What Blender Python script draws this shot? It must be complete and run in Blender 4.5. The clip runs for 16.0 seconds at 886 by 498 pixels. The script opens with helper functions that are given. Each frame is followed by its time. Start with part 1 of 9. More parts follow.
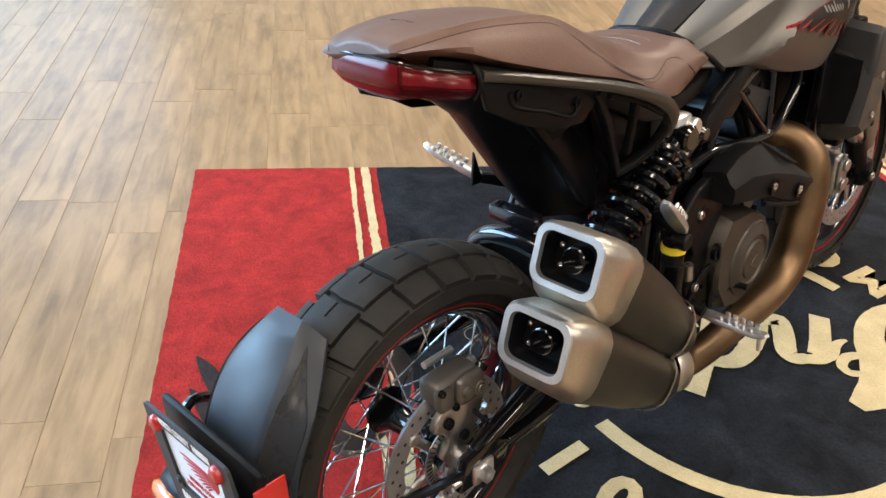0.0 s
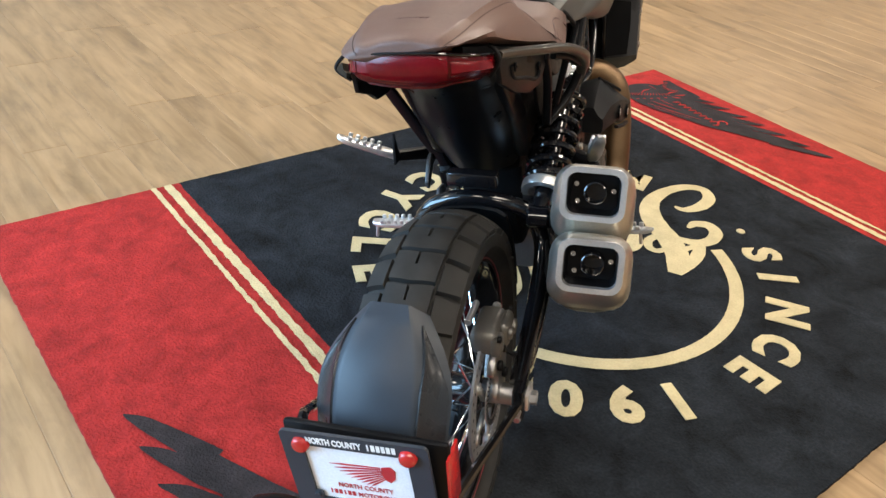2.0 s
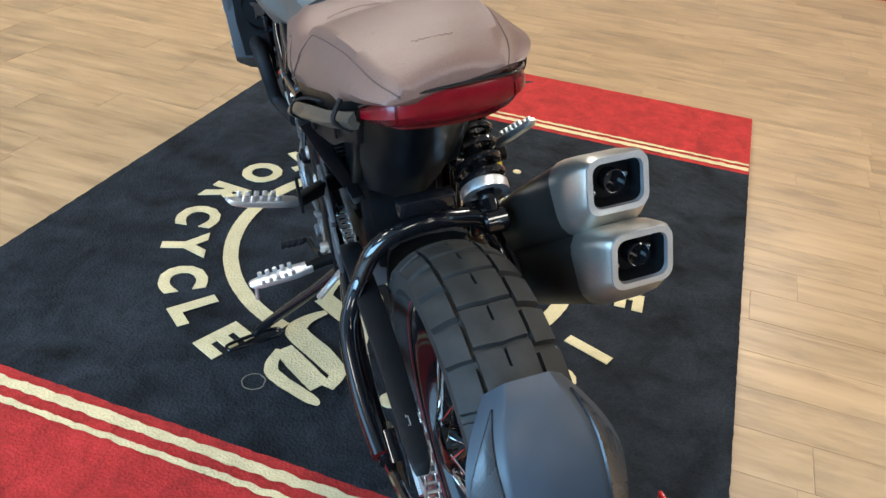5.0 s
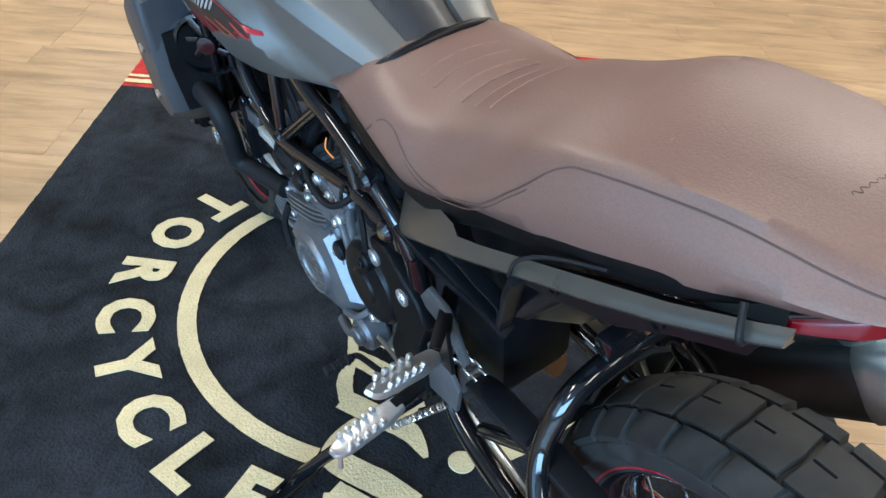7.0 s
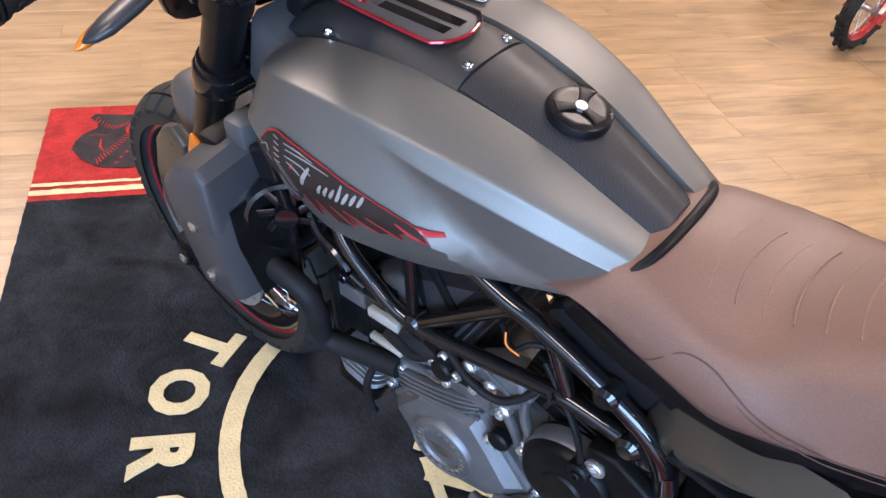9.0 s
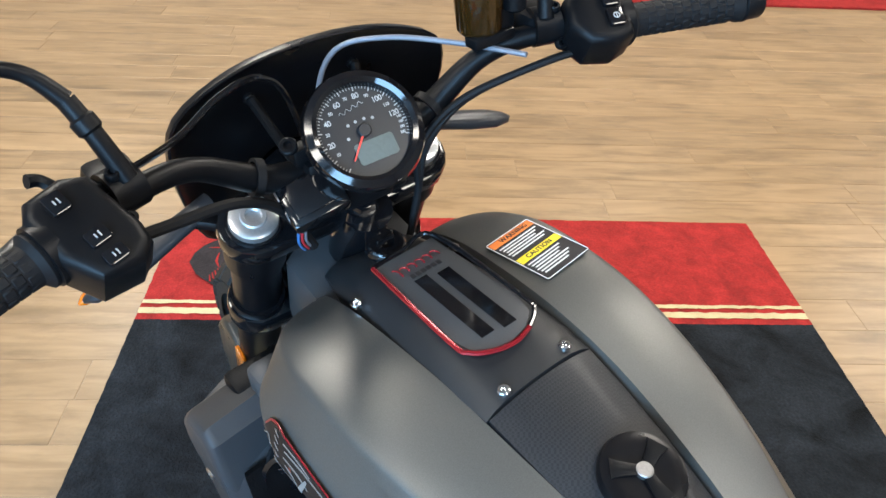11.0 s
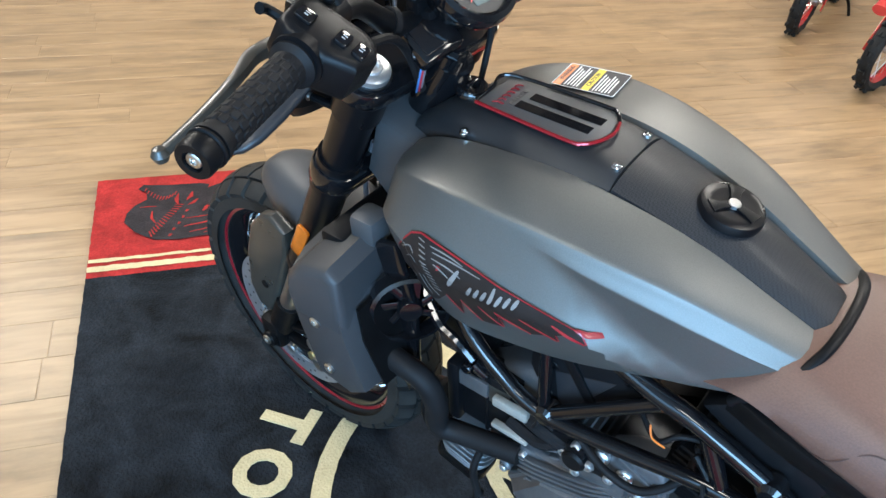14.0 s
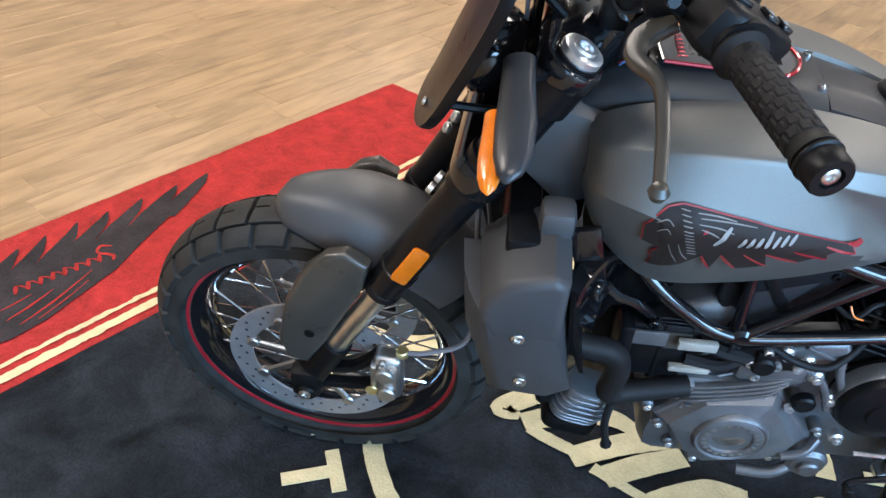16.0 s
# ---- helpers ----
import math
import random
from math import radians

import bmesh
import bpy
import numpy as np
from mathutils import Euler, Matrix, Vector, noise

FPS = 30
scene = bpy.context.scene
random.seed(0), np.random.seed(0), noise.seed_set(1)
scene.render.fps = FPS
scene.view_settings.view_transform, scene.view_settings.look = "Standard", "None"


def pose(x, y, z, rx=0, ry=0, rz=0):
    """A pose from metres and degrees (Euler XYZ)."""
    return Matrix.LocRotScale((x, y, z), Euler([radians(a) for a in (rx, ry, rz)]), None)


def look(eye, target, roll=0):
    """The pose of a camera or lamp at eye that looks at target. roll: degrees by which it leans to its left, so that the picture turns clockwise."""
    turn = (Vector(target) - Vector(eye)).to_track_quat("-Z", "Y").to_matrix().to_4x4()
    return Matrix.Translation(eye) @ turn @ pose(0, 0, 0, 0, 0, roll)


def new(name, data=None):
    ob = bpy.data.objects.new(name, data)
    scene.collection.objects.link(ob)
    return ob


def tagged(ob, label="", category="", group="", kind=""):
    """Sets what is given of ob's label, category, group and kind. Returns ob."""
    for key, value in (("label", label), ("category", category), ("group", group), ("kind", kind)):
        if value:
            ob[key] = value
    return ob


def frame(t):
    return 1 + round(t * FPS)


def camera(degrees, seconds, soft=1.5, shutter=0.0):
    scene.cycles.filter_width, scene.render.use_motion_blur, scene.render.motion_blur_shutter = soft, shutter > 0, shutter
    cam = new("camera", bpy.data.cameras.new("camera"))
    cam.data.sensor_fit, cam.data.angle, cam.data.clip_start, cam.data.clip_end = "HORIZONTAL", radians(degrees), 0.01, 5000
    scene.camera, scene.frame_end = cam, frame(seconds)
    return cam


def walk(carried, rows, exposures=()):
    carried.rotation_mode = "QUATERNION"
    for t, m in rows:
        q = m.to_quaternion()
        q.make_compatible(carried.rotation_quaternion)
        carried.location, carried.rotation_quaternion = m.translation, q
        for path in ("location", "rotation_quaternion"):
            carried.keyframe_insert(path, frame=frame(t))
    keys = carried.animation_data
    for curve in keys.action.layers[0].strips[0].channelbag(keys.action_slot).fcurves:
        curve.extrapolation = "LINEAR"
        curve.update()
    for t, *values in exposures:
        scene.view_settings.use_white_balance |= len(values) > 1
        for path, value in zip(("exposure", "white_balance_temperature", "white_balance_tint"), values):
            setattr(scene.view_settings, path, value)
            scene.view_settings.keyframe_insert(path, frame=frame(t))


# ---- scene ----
cam = camera(57.6, 16.0)
PATH = [
    (0, (0.46, -0.074, 1.322), (0.791, 1.545, 0.195), 5.0),
    (0.5, (0.252, -0.124, 1.333), (0.783, 1.449, 0.219), 5.6),
    (1, (0.133, -0.098, 1.326), (0.847, 1.408, 0.221), 5.3),
    (1.5, (0.031, 0.014, 1.328), (0.944, 1.408, 0.222), 5.3),
    (2, (-0.113, 0.044, 1.333), (0.979, 1.309, 0.234), 6.1),
    (2.5, (-0.318, 0.054, 1.343), (0.915, 1.2, 0.264), 6.3),
    (3, (-0.402, 0.118, 1.334), (0.935, 1.147, 0.26), 6.2),
    (3.5, (-0.418, 0.271, 1.333), (1.008, 1.171, 0.257), 6.1),
    (3.7, (-0.426, 0.328, 1.331), (1.034, 1.17, 0.254), 6.2),
    (5.8, (-0.159, 0.921, 1.253), (1.473, 1.186, 0.129), 5.0),
    (6, (-0.127, 0.986, 1.253), (1.506, 1.201, 0.119), 5.1),
    (6.5, (-0.029, 1.175, 1.261), (1.596, 1.245, 0.097), 5.6),
    (7, (0.089, 1.317, 1.246), (1.689, 1.245, 0.048), 5.8),
    (7.5, (0.23, 1.443, 1.252), (1.785, 1.196, 0.02), 6.2),
    (8, (0.307, 1.603, 1.265), (1.814, 1.16, 0.027), 6.8),
    (8.5, (0.376, 1.761, 1.294), (1.857, 1.197, 0.075), 6.5),
    (9, (0.476, 1.77, 1.311), (2.001, 1.278, 0.114), 5.8),
    (9.5, (0.61, 1.716, 1.341), (2.199, 1.409, 0.166), 5.0),
    (10, (0.684, 1.665, 1.371), (2.309, 1.51, 0.214), 3.8),
    (10.2, (0.704, 1.651, 1.387), (2.34, 1.535, 0.241), 3.4),
    (12.3, (0.792, 1.561, 1.453), (2.485, 1.373, 0.405), 3.4),
    (12.5, (0.77, 1.574, 1.444), (2.462, 1.362, 0.399), 3.5),
    (13, (0.691, 1.652, 1.418), (2.376, 1.38, 0.376), 4.1),
    (13.5, (0.6, 1.801, 1.395), (2.242, 1.397, 0.327), 4.3),
    (14, (0.562, 1.936, 1.359), (2.137, 1.422, 0.239), 4.0),
    (14.5, (0.673, 2.054, 1.328), (2.168, 1.398, 0.172), 3.6),
    (15, (0.786, 2.176, 1.321), (2.172, 1.343, 0.144), 3.7),
    (15.5, (0.891, 2.378, 1.325), (2.118, 1.332, 0.142), 3.8),
    (16, (1.032, 2.497, 1.328), (2.064, 1.247, 0.156), 3.6),
]
walk(cam, [(t, look(eye, target, roll)) for t, eye, target, roll in PATH],
     exposures=((0, -0.08, 7050, 15), (1.5, -0.10, 6820, 13), (3.5, -0.10, 6330, 8), (6, 0.06, 6130, 8), (7.5, 0.10, 6140, 12), (8.5, 0.14, 6620, 26), (9, 0.12, 6700, 26), (10, 0.04, 6300, 12), (13.5, -0.02, 6100, 7), (14.5, 0.06, 6030, 10), (16, 0.07, 6230, 13)))

import itertools

SHOP_O = Vector((0.654, 0.818, 0.0))
BIKE = Matrix.Translation(SHOP_O) @ Matrix.Rotation(radians(36.4), 4, 'Z') @ Matrix.Rotation(radians(-9.0), 4, 'X')


# ---- world and lights ----
def make_world():
    w = bpy.data.worlds.new("daylight")
    scene.world = w
    w.use_nodes = True
    nt = w.node_tree
    bg = nt.nodes["Background"]
    sky = nt.nodes.new("ShaderNodeTexSky")
    sky.sky_type = 'NISHITA'
    sky.sun_disc = False
    sky.sun_elevation = radians(38)
    sky.sun_rotation = radians(190)
    bg.inputs[1].default_value = 0.12
    nt.links.new(sky.outputs[0], bg.inputs[0])


make_world()


def area_lamp(name, m, sx, sy, power, color):
    d = bpy.data.lights.new(name, 'AREA')
    d.shape = 'RECTANGLE'
    d.size, d.size_y, d.energy, d.color = sx, sy, power, color
    ob = new(name, d)
    ob.matrix_world = m
    return ob


sun_data = bpy.data.lights.new("sun", 'SUN')
sun_data.energy, sun_data.angle, sun_data.color = 2.0, radians(0.5), (1.0, 0.95, 0.88)
sun = new("sun", sun_data)
sun.matrix_world = look((0, 0, 0), (0.15, 0.9, -0.75))


# ---- materials ----
def lin(c):
    return (*c, 1.0)


def mat(name, base, rough=0.5, metal=0.0, var=0.12, scale=25.0, bump=0.0, bscale=300.0, rvar=0.1, coat=0.0, second=None, spec=0.5, fine=0.06):
    m = bpy.data.materials.new(name)
    m.use_nodes = True
    nt = m.node_tree
    b = nt.nodes["Principled BSDF"]
    b.inputs["Roughness"].default_value = rough
    b.inputs["Metallic"].default_value = metal
    b.inputs["Coat Weight"].default_value = coat
    b.inputs["Coat Roughness"].default_value = 0.08
    b.inputs["Specular IOR Level"].default_value = spec
    tc = nt.nodes.new("ShaderNodeTexCoord")
    n1 = nt.nodes.new("ShaderNodeTexNoise")
    n1.inputs["Scale"].default_value = scale
    n1.inputs["Detail"].default_value = 4
    n2 = nt.nodes.new("ShaderNodeTexNoise")
    n2.inputs["Scale"].default_value = bscale
    n2.inputs["Detail"].default_value = 3
    nt.links.new(tc.outputs["Object"], n1.inputs["Vector"])
    nt.links.new(tc.outputs["Object"], n2.inputs["Vector"])
    mix = nt.nodes.new("ShaderNodeMix")
    mix.data_type = 'RGBA'
    lo = tuple(max(0.0, c * (1 - var)) for c in base)
    hi = tuple(min(1.0, c * (1 + var)) for c in base)
    if second:
        hi = second
    mix.inputs[6].default_value, mix.inputs[7].default_value = lin(lo), lin(hi)
    cr = nt.nodes.new("ShaderNodeMapRange")
    cr.inputs[1].default_value, cr.inputs[2].default_value = 0.3, 0.7
    nt.links.new(n1.outputs[0], cr.inputs[0])
    nt.links.new(cr.outputs[0], mix.inputs[0])
    m2 = nt.nodes.new("ShaderNodeMix")
    m2.data_type = 'RGBA'
    m2.blend_type = 'MULTIPLY'
    m2.inputs[0].default_value = 1.0
    fr = nt.nodes.new("ShaderNodeMapRange")
    fr.inputs[1].default_value, fr.inputs[2].default_value = 0.3, 0.7
    fr.inputs[3].default_value, fr.inputs[4].default_value = 1 - fine, 1 + fine
    nt.links.new(n2.outputs[0], fr.inputs[0])
    nt.links.new(mix.outputs[2], m2.inputs[6])
    nt.links.new(fr.outputs[0], m2.inputs[7])
    nt.links.new(m2.outputs[2], b.inputs["Base Color"])
    rr = nt.nodes.new("ShaderNodeMapRange")
    rr.inputs[1].default_value, rr.inputs[2].default_value = 0.3, 0.7
    rr.inputs[3].default_value, rr.inputs[4].default_value = max(0.02, rough * (1 - rvar)), min(1, rough * (1 + rvar))
    nt.links.new(n1.outputs[0], rr.inputs[0])
    nt.links.new(rr.outputs[0], b.inputs["Roughness"])
    if bump:
        bp = nt.nodes.new("ShaderNodeBump")
        bp.inputs["Strength"].default_value = 1.0
        bp.inputs["Distance"].default_value = bump
        nt.links.new(n2.outputs[0], bp.inputs["Height"])
        nt.links.new(bp.outputs[0], b.inputs["Normal"])
    return m


def emit(name, color, power):
    m = bpy.data.materials.new(name)
    m.use_nodes = True
    b = m.node_tree.nodes["Principled BSDF"]
    b.inputs["Base Color"].default_value = lin(color)
    b.inputs["Emission Color"].default_value = lin(color)
    b.inputs["Emission Strength"].default_value = power
    return m


def clear(name, color, rough=0.05, weight=1.0, ior=1.45):
    m = mat(name, color, rough, var=0.03)
    b = m.node_tree.nodes["Principled BSDF"]
    b.inputs["Transmission Weight"].default_value = weight
    b.inputs["IOR"].default_value = ior
    return m


def carbon(name, c1, c2, scale, rough=0.35):
    m = mat(name, c1, rough, coat=0.3)
    nt = m.node_tree
    b = nt.nodes["Principled BSDF"]
    b.inputs["Coat Weight"].default_value = 0.03
    b.inputs["Specular IOR Level"].default_value = 0.28
    tc = nt.nodes.new("ShaderNodeTexCoord")
    ch = nt.nodes.new("ShaderNodeTexChecker")
    ch.inputs["Scale"].default_value = scale
    ch.inputs["Color1"].default_value, ch.inputs["Color2"].default_value = lin(c1), lin(c2)
    mp = nt.nodes.new("ShaderNodeMapping")
    mp.inputs["Rotation"].default_value = (0, 0, radians(45))
    nt.links.new(tc.outputs["Object"], mp.inputs["Vector"])
    nt.links.new(mp.outputs[0], ch.inputs["Vector"])
    nt.links.new(ch.outputs[0], b.inputs["Base Color"])
    bp = nt.nodes.new("ShaderNodeBump")
    bp.inputs["Distance"].default_value = 0.0004
    nt.links.new(ch.outputs[1], bp.inputs["Height"])
    nt.links.new(bp.outputs[0], b.inputs["Normal"])
    return m


M = {}
M["satin_paint"] = mat("satin_titanium_paint", (0.116, 0.1145, 0.108), 0.45, 0.6, var=0.05, scale=8, bscale=900, fine=0.10, spec=0.6)
M["satin_black"] = mat("satin_black_plastic", (0.0038, 0.0041, 0.0050), 0.38, var=0.15, bump=0.00012, bscale=900, spec=0.15)
M["matte_grey"] = mat("matte_charcoal_paint", (0.052, 0.053, 0.056), 0.46, 0.1, var=0.08, scale=10, bscale=900, spec=0.35)
M["shroud_grey"] = mat("matte_charcoal_shroud_plastic", (0.036, 0.037, 0.040), 0.48, var=0.10, scale=10, bump=0.0001, bscale=900, spec=0.3)
M["dark_plastic"] = mat("grained_dark_plastic", (0.0060, 0.0063, 0.0074), 0.50, var=0.15, bump=0.0002, bscale=700, spec=0.15)
M["fork_black"] = mat("black_fork_anodising", (0.004, 0.004, 0.005), 0.30, var=0.15, spec=0.22)
M["undertail"] = mat("smooth_black_undertail", (0.0026, 0.0030, 0.0040), 0.30, var=0.15, spec=0.13)
M["gloss_black"] = mat("gloss_black_enamel", (0.0045, 0.0045, 0.0055), 0.11, var=0.2, coat=0.35, spec=0.4)
M["rubber"] = mat("tyre_rubber", (0.0115, 0.0115, 0.0113), 0.66, var=0.2, bump=0.0003, bscale=500, second=(0.024, 0.0233, 0.0215), spec=0.25)
M["soft_rubber"] = mat("soft_grip_rubber", (0.0075, 0.0076, 0.0085), 0.58, var=0.15, spec=0.17)
M["slate"] = mat("dark_slate_plastic", (0.024, 0.032, 0.043), 0.42, var=0.08, bscale=900, spec=0.3)
M["steel"] = mat("brushed_steel", (0.58, 0.57, 0.55), 0.3, 1.0, var=0.08, scale=60)
M["chrome"] = mat("polished_chrome", (0.78, 0.79, 0.8), 0.1, 1.0, var=0.04)
M["alloy"] = mat("cast_alloy", (0.42, 0.42, 0.42), 0.38, 1.0, var=0.1, bump=0.0003, bscale=500)
M["bright_alloy"] = mat("silver_alloy", (0.68, 0.69, 0.70), 0.33, 0.9, var=0.08)
M["engine_grey"] = mat("cast_engine_grey", (0.135, 0.139, 0.147), 0.42, 0.65, var=0.14, bump=0.0005, bscale=420)
M["engine_black"] = mat("engine_black_coat", (0.0038, 0.0038, 0.0042), 0.45, 0.1, var=0.2, bump=0.0004, bscale=420, spec=0.12)
M["muffler"] = mat("muffler_dark_steel", (0.055, 0.051, 0.046), 0.38, 0.85, var=0.12, scale=12)
M["endcap"] = mat("brushed_muffler_end_cap", (0.53, 0.50, 0.445), 0.34, 0.95, var=0.06, scale=20)
M["bronze"] = mat("heat_tinted_header_steel", (0.19, 0.125, 0.072), 0.44, 1.0, var=0.25, scale=9)
M["leather"] = mat("brown_vinyl_leather", (0.113, 0.061, 0.046), 0.46, var=0.08, scale=6, bump=0.00035, bscale=420, fine=0.10)
M["leather_seam"] = mat("dark_brown_seam", (0.055, 0.028, 0.022), 0.7)
M["leather_rib"] = mat("raised_brown_vinyl", (0.150, 0.082, 0.062), 0.45, var=0.06)
M["clutch_grey"] = mat("dark_bronze_casting", (0.060, 0.054, 0.046), 0.45, 0.5, var=0.12, bump=0.0003, bscale=420)
M["cover_grey"] = mat("satin_grey_cover_plastic", (0.034, 0.031, 0.026), 0.30, var=0.10, bump=0.0001, bscale=900)
M["tail_glow"] = mat("inner_red_lens", (0.11, 0.002, 0.005), 0.22, var=0.2, spec=0.3)
M["red_lens"] = mat("deep_red_lens", (0.065, 0.0015, 0.003), 0.18, var=0.15, spec=0.3)
M["red_reflector"] = mat("red_reflector", (0.42, 0.015, 0.015), 0.15, var=0.2, bump=0.0004, bscale=900, coat=0.5)
M["red_stripe"] = mat("red_pinstripe", (0.26, 0.010, 0.018), 0.3, var=0.1, coat=0.4)
M["red_gloss"] = mat("red_anodised_trim", (0.30, 0.012, 0.02), 0.2, 0.5, var=0.1, coat=0.5)
M["amber"] = mat("amber_lens", (0.56, 0.135, 0.004), 0.15, var=0.2, bump=0.0006, bscale=350, coat=0.6)
M["white_paint"] = mat("white_print", (0.75, 0.75, 0.74), 0.5, var=0.04)
M["white_plate"] = mat("white_plate_card", (0.72, 0.75, 0.80), 0.4, var=0.03)
M["red_print"] = mat("red_print", (0.42, 0.02, 0.03), 0.5)
M["black_print"] = mat("black_print", (0.018, 0.016, 0.017), 0.45)
M["orange_print"] = mat("orange_print", (0.85, 0.24, 0.05), 0.35)
M["yellow_print"] = mat("yellow_print", (0.85, 0.66, 0.04), 0.35)
M["grey_print"] = mat("grey_print", (0.30, 0.30, 0.30), 0.45)
M["wing_print"] = mat("brown_black_print", (0.016, 0.012, 0.011), 0.5, var=0.15, spec=0.25)
M["silver_print"] = mat("silver_print", (0.21, 0.205, 0.20), 0.5, 0.2)
M["word_print"] = mat("soft_grey_print", (0.15, 0.142, 0.135), 0.5)
M["console_grey"] = mat("satin_charcoal_console", (0.0145, 0.015, 0.0165), 0.44, var=0.12, bump=0.00015, bscale=800, spec=0.32)
M["panel_grey"] = mat("dark_side_panel_plastic", (0.020, 0.021, 0.024), 0.34, var=0.10, bscale=900, spec=0.35)
M["disc_steel"] = mat("machined_disc_steel", (0.36, 0.365, 0.38), 0.40, 0.75, var=0.08, scale=40)
M["caliper_grey"] = mat("dark_grey_caliper_casting", (0.13, 0.125, 0.115), 0.42, 0.6, var=0.12, bump=0.0003, bscale=420)
M["dial_print"] = mat("soft_white_dial_print", (0.42, 0.42, 0.42), 0.5)
M["carbon"] = carbon("carbon_weave_panel", (0.013, 0.013, 0.015), (0.021, 0.021, 0.023), 420, 0.48)
M["inset_carbon"] = carbon("glossy_carbon_inset", (0.018, 0.020, 0.023), (0.030, 0.033, 0.037), 420, 0.28)
M["lcd"] = mat("grey_liquid_crystal", (0.11, 0.122, 0.108), 0.45, spec=0.3)
M["dial_face"] = mat("dial_black_face", (0.012, 0.012, 0.014), 0.35)
M["needle"] = mat("red_needle", (0.70, 0.06, 0.04), 0.4)
M["mirror"] = mat("mirror_glass", (0.86, 0.87, 0.88), 0.02, 1.0, var=0.01)
M["brass"] = mat("yellow_zinc", (0.75, 0.62, 0.30), 0.35, 0.9)
M["fluid"] = clear("amber_fluid_cup", (0.055, 0.026, 0.006), 0.10, 0.6)
M["foil"] = mat("pale_grey_connector", (0.30, 0.29, 0.26), 0.45, 0.2, var=0.15, bump=0.0004, bscale=300)
M["wire"] = mat("braided_brake_hose", (0.20, 0.205, 0.235), 0.45, 0.3, bscale=1500, bump=0.0003)
M["red_pile"] = mat("red_rug_pile", (0.295, 0.024, 0.022), 0.95, var=0.36, scale=13, bump=0.0034, bscale=150, fine=0.15, spec=0.15)
M["black_pile"] = mat("black_rug_pile", (0.0128, 0.0155, 0.0195), 0.95, var=0.85, scale=7, bump=0.0040, bscale=140, fine=0.26, spec=0.12)
M["cream_pile"] = mat("cream_rug_pile", (0.53, 0.45, 0.27), 0.95, var=0.10, scale=20, bump=0.003, bscale=170, fine=0.08, spec=0.15)
for key in ("red_pile", "black_pile"):
    # brushed pile: streaky, uneven nap
    for n in M[key].node_tree.nodes:
        if n.type == 'TEX_NOISE' and n.inputs["Scale"].default_value < 50:
            n.inputs["Distortion"].default_value = 0.5
            n.inputs["Detail"].default_value = 7
            n.inputs["Roughness"].default_value = 0.68
M["dim_pile"] = mat("faint_grey_rug_pile", (0.16, 0.15, 0.12), 0.95, var=0.2, scale=20, spec=0.12)
# Walls and ceiling stay out of view; toned dim to hold down fill light.
M["wall"] = mat("dim_grey_brown_wall_paint", (0.30, 0.285, 0.265), 0.8, var=0.04, scale=3)
M["ceiling"] = mat("ceiling_paint", (0.24, 0.235, 0.23), 0.85, var=0.03, scale=3)
M["window_frame"] = mat("dark_bronze_aluminium", (0.05, 0.045, 0.04), 0.4, 0.6)
M["sofa"] = mat("slate_grey_leatherette", (0.105, 0.105, 0.125), 0.5, var=0.08, bump=0.0004, bscale=500)
M["bike_red"] = mat("red_plastic_fairing", (0.42, 0.03, 0.025), 0.25, var=0.1, coat=0.4)
M["bike_blue"] = mat("blue_plastic_fairing", (0.05, 0.16, 0.40), 0.3, coat=0.4)
M["lamp_panel"] = emit("lamp_panel", (1.0, 0.90, 0.76), 8.0)


# ---- mesh helpers ----
def finish(name, bm, material, angle=38):
    me = bpy.data.meshes.new(name)
    bmesh.ops.recalc_face_normals(bm, faces=bm.faces)
    bm.to_mesh(me)
    bm.free()
    for p in me.polygons:
        p.use_smooth = True
    me.set_sharp_from_angle(angle=radians(angle))
    me.materials.append(material)
    return me


def part(name, bm, material, parent, label="", angle=38, warp=None):
    if warp is not None:
        bmesh.ops.transform(bm, matrix=warp, verts=bm.verts)
    ob = new(name, finish(name, bm, material, angle))
    ob.parent = parent
    return tagged(ob, label)


def thing(name, m, label, category, group=""):
    ob = new(name)
    ob.empty_display_size = 0.05
    ob.matrix_world = m
    return tagged(ob, label, category, group)


def setting(name, bm, material, label, angle=38, category=""):
    ob = new(name, finish(name, bm, material, angle))
    return tagged(ob, label, category or name.split("_")[0], kind="structure")


def join(*bms):
    out = bmesh.new()
    for b in bms:
        me = bpy.data.meshes.new("tmp")
        b.to_mesh(me)
        b.free()
        out.from_mesh(me)
        bpy.data.meshes.remove(me)
    return out


def box(cx, cy, cz, sx, sy, sz, bevel=0.0, seg=2, m=None):
    bm = bmesh.new()
    bmesh.ops.create_cube(bm, size=1.0, matrix=Matrix.Translation((cx, cy, cz)) @ Matrix.Diagonal((sx, sy, sz, 1)))
    if bevel:
        bmesh.ops.bevel(bm, geom=bm.edges[:], offset=bevel, segments=seg, profile=0.5, affect='EDGES')
    if m is not None:
        bmesh.ops.transform(bm, matrix=m, verts=bm.verts)
    return bm


def spline(pts, n=6, closed=False):
    """Catmull-Rom through the points; n steps a span."""
    p = [Vector(q) for q in pts]
    k = len(p)
    out = []
    spans = k if closed else k - 1
    for i in range(spans):
        if closed:
            a, b, c, d = p[(i - 1) % k], p[i], p[(i + 1) % k], p[(i + 2) % k]
        else:
            a, b, c, d = p[max(i - 1, 0)], p[i], p[i + 1], p[min(i + 2, k - 1)]
        for s in range(n):
            t = s / n
            out.append(0.5 * ((2 * b) + (c - a) * t + (2 * a - 5 * b + 4 * c - d) * t * t + (3 * b - a - 3 * c + d) * t ** 3))
    if not closed:
        out.append(p[-1])
    return out


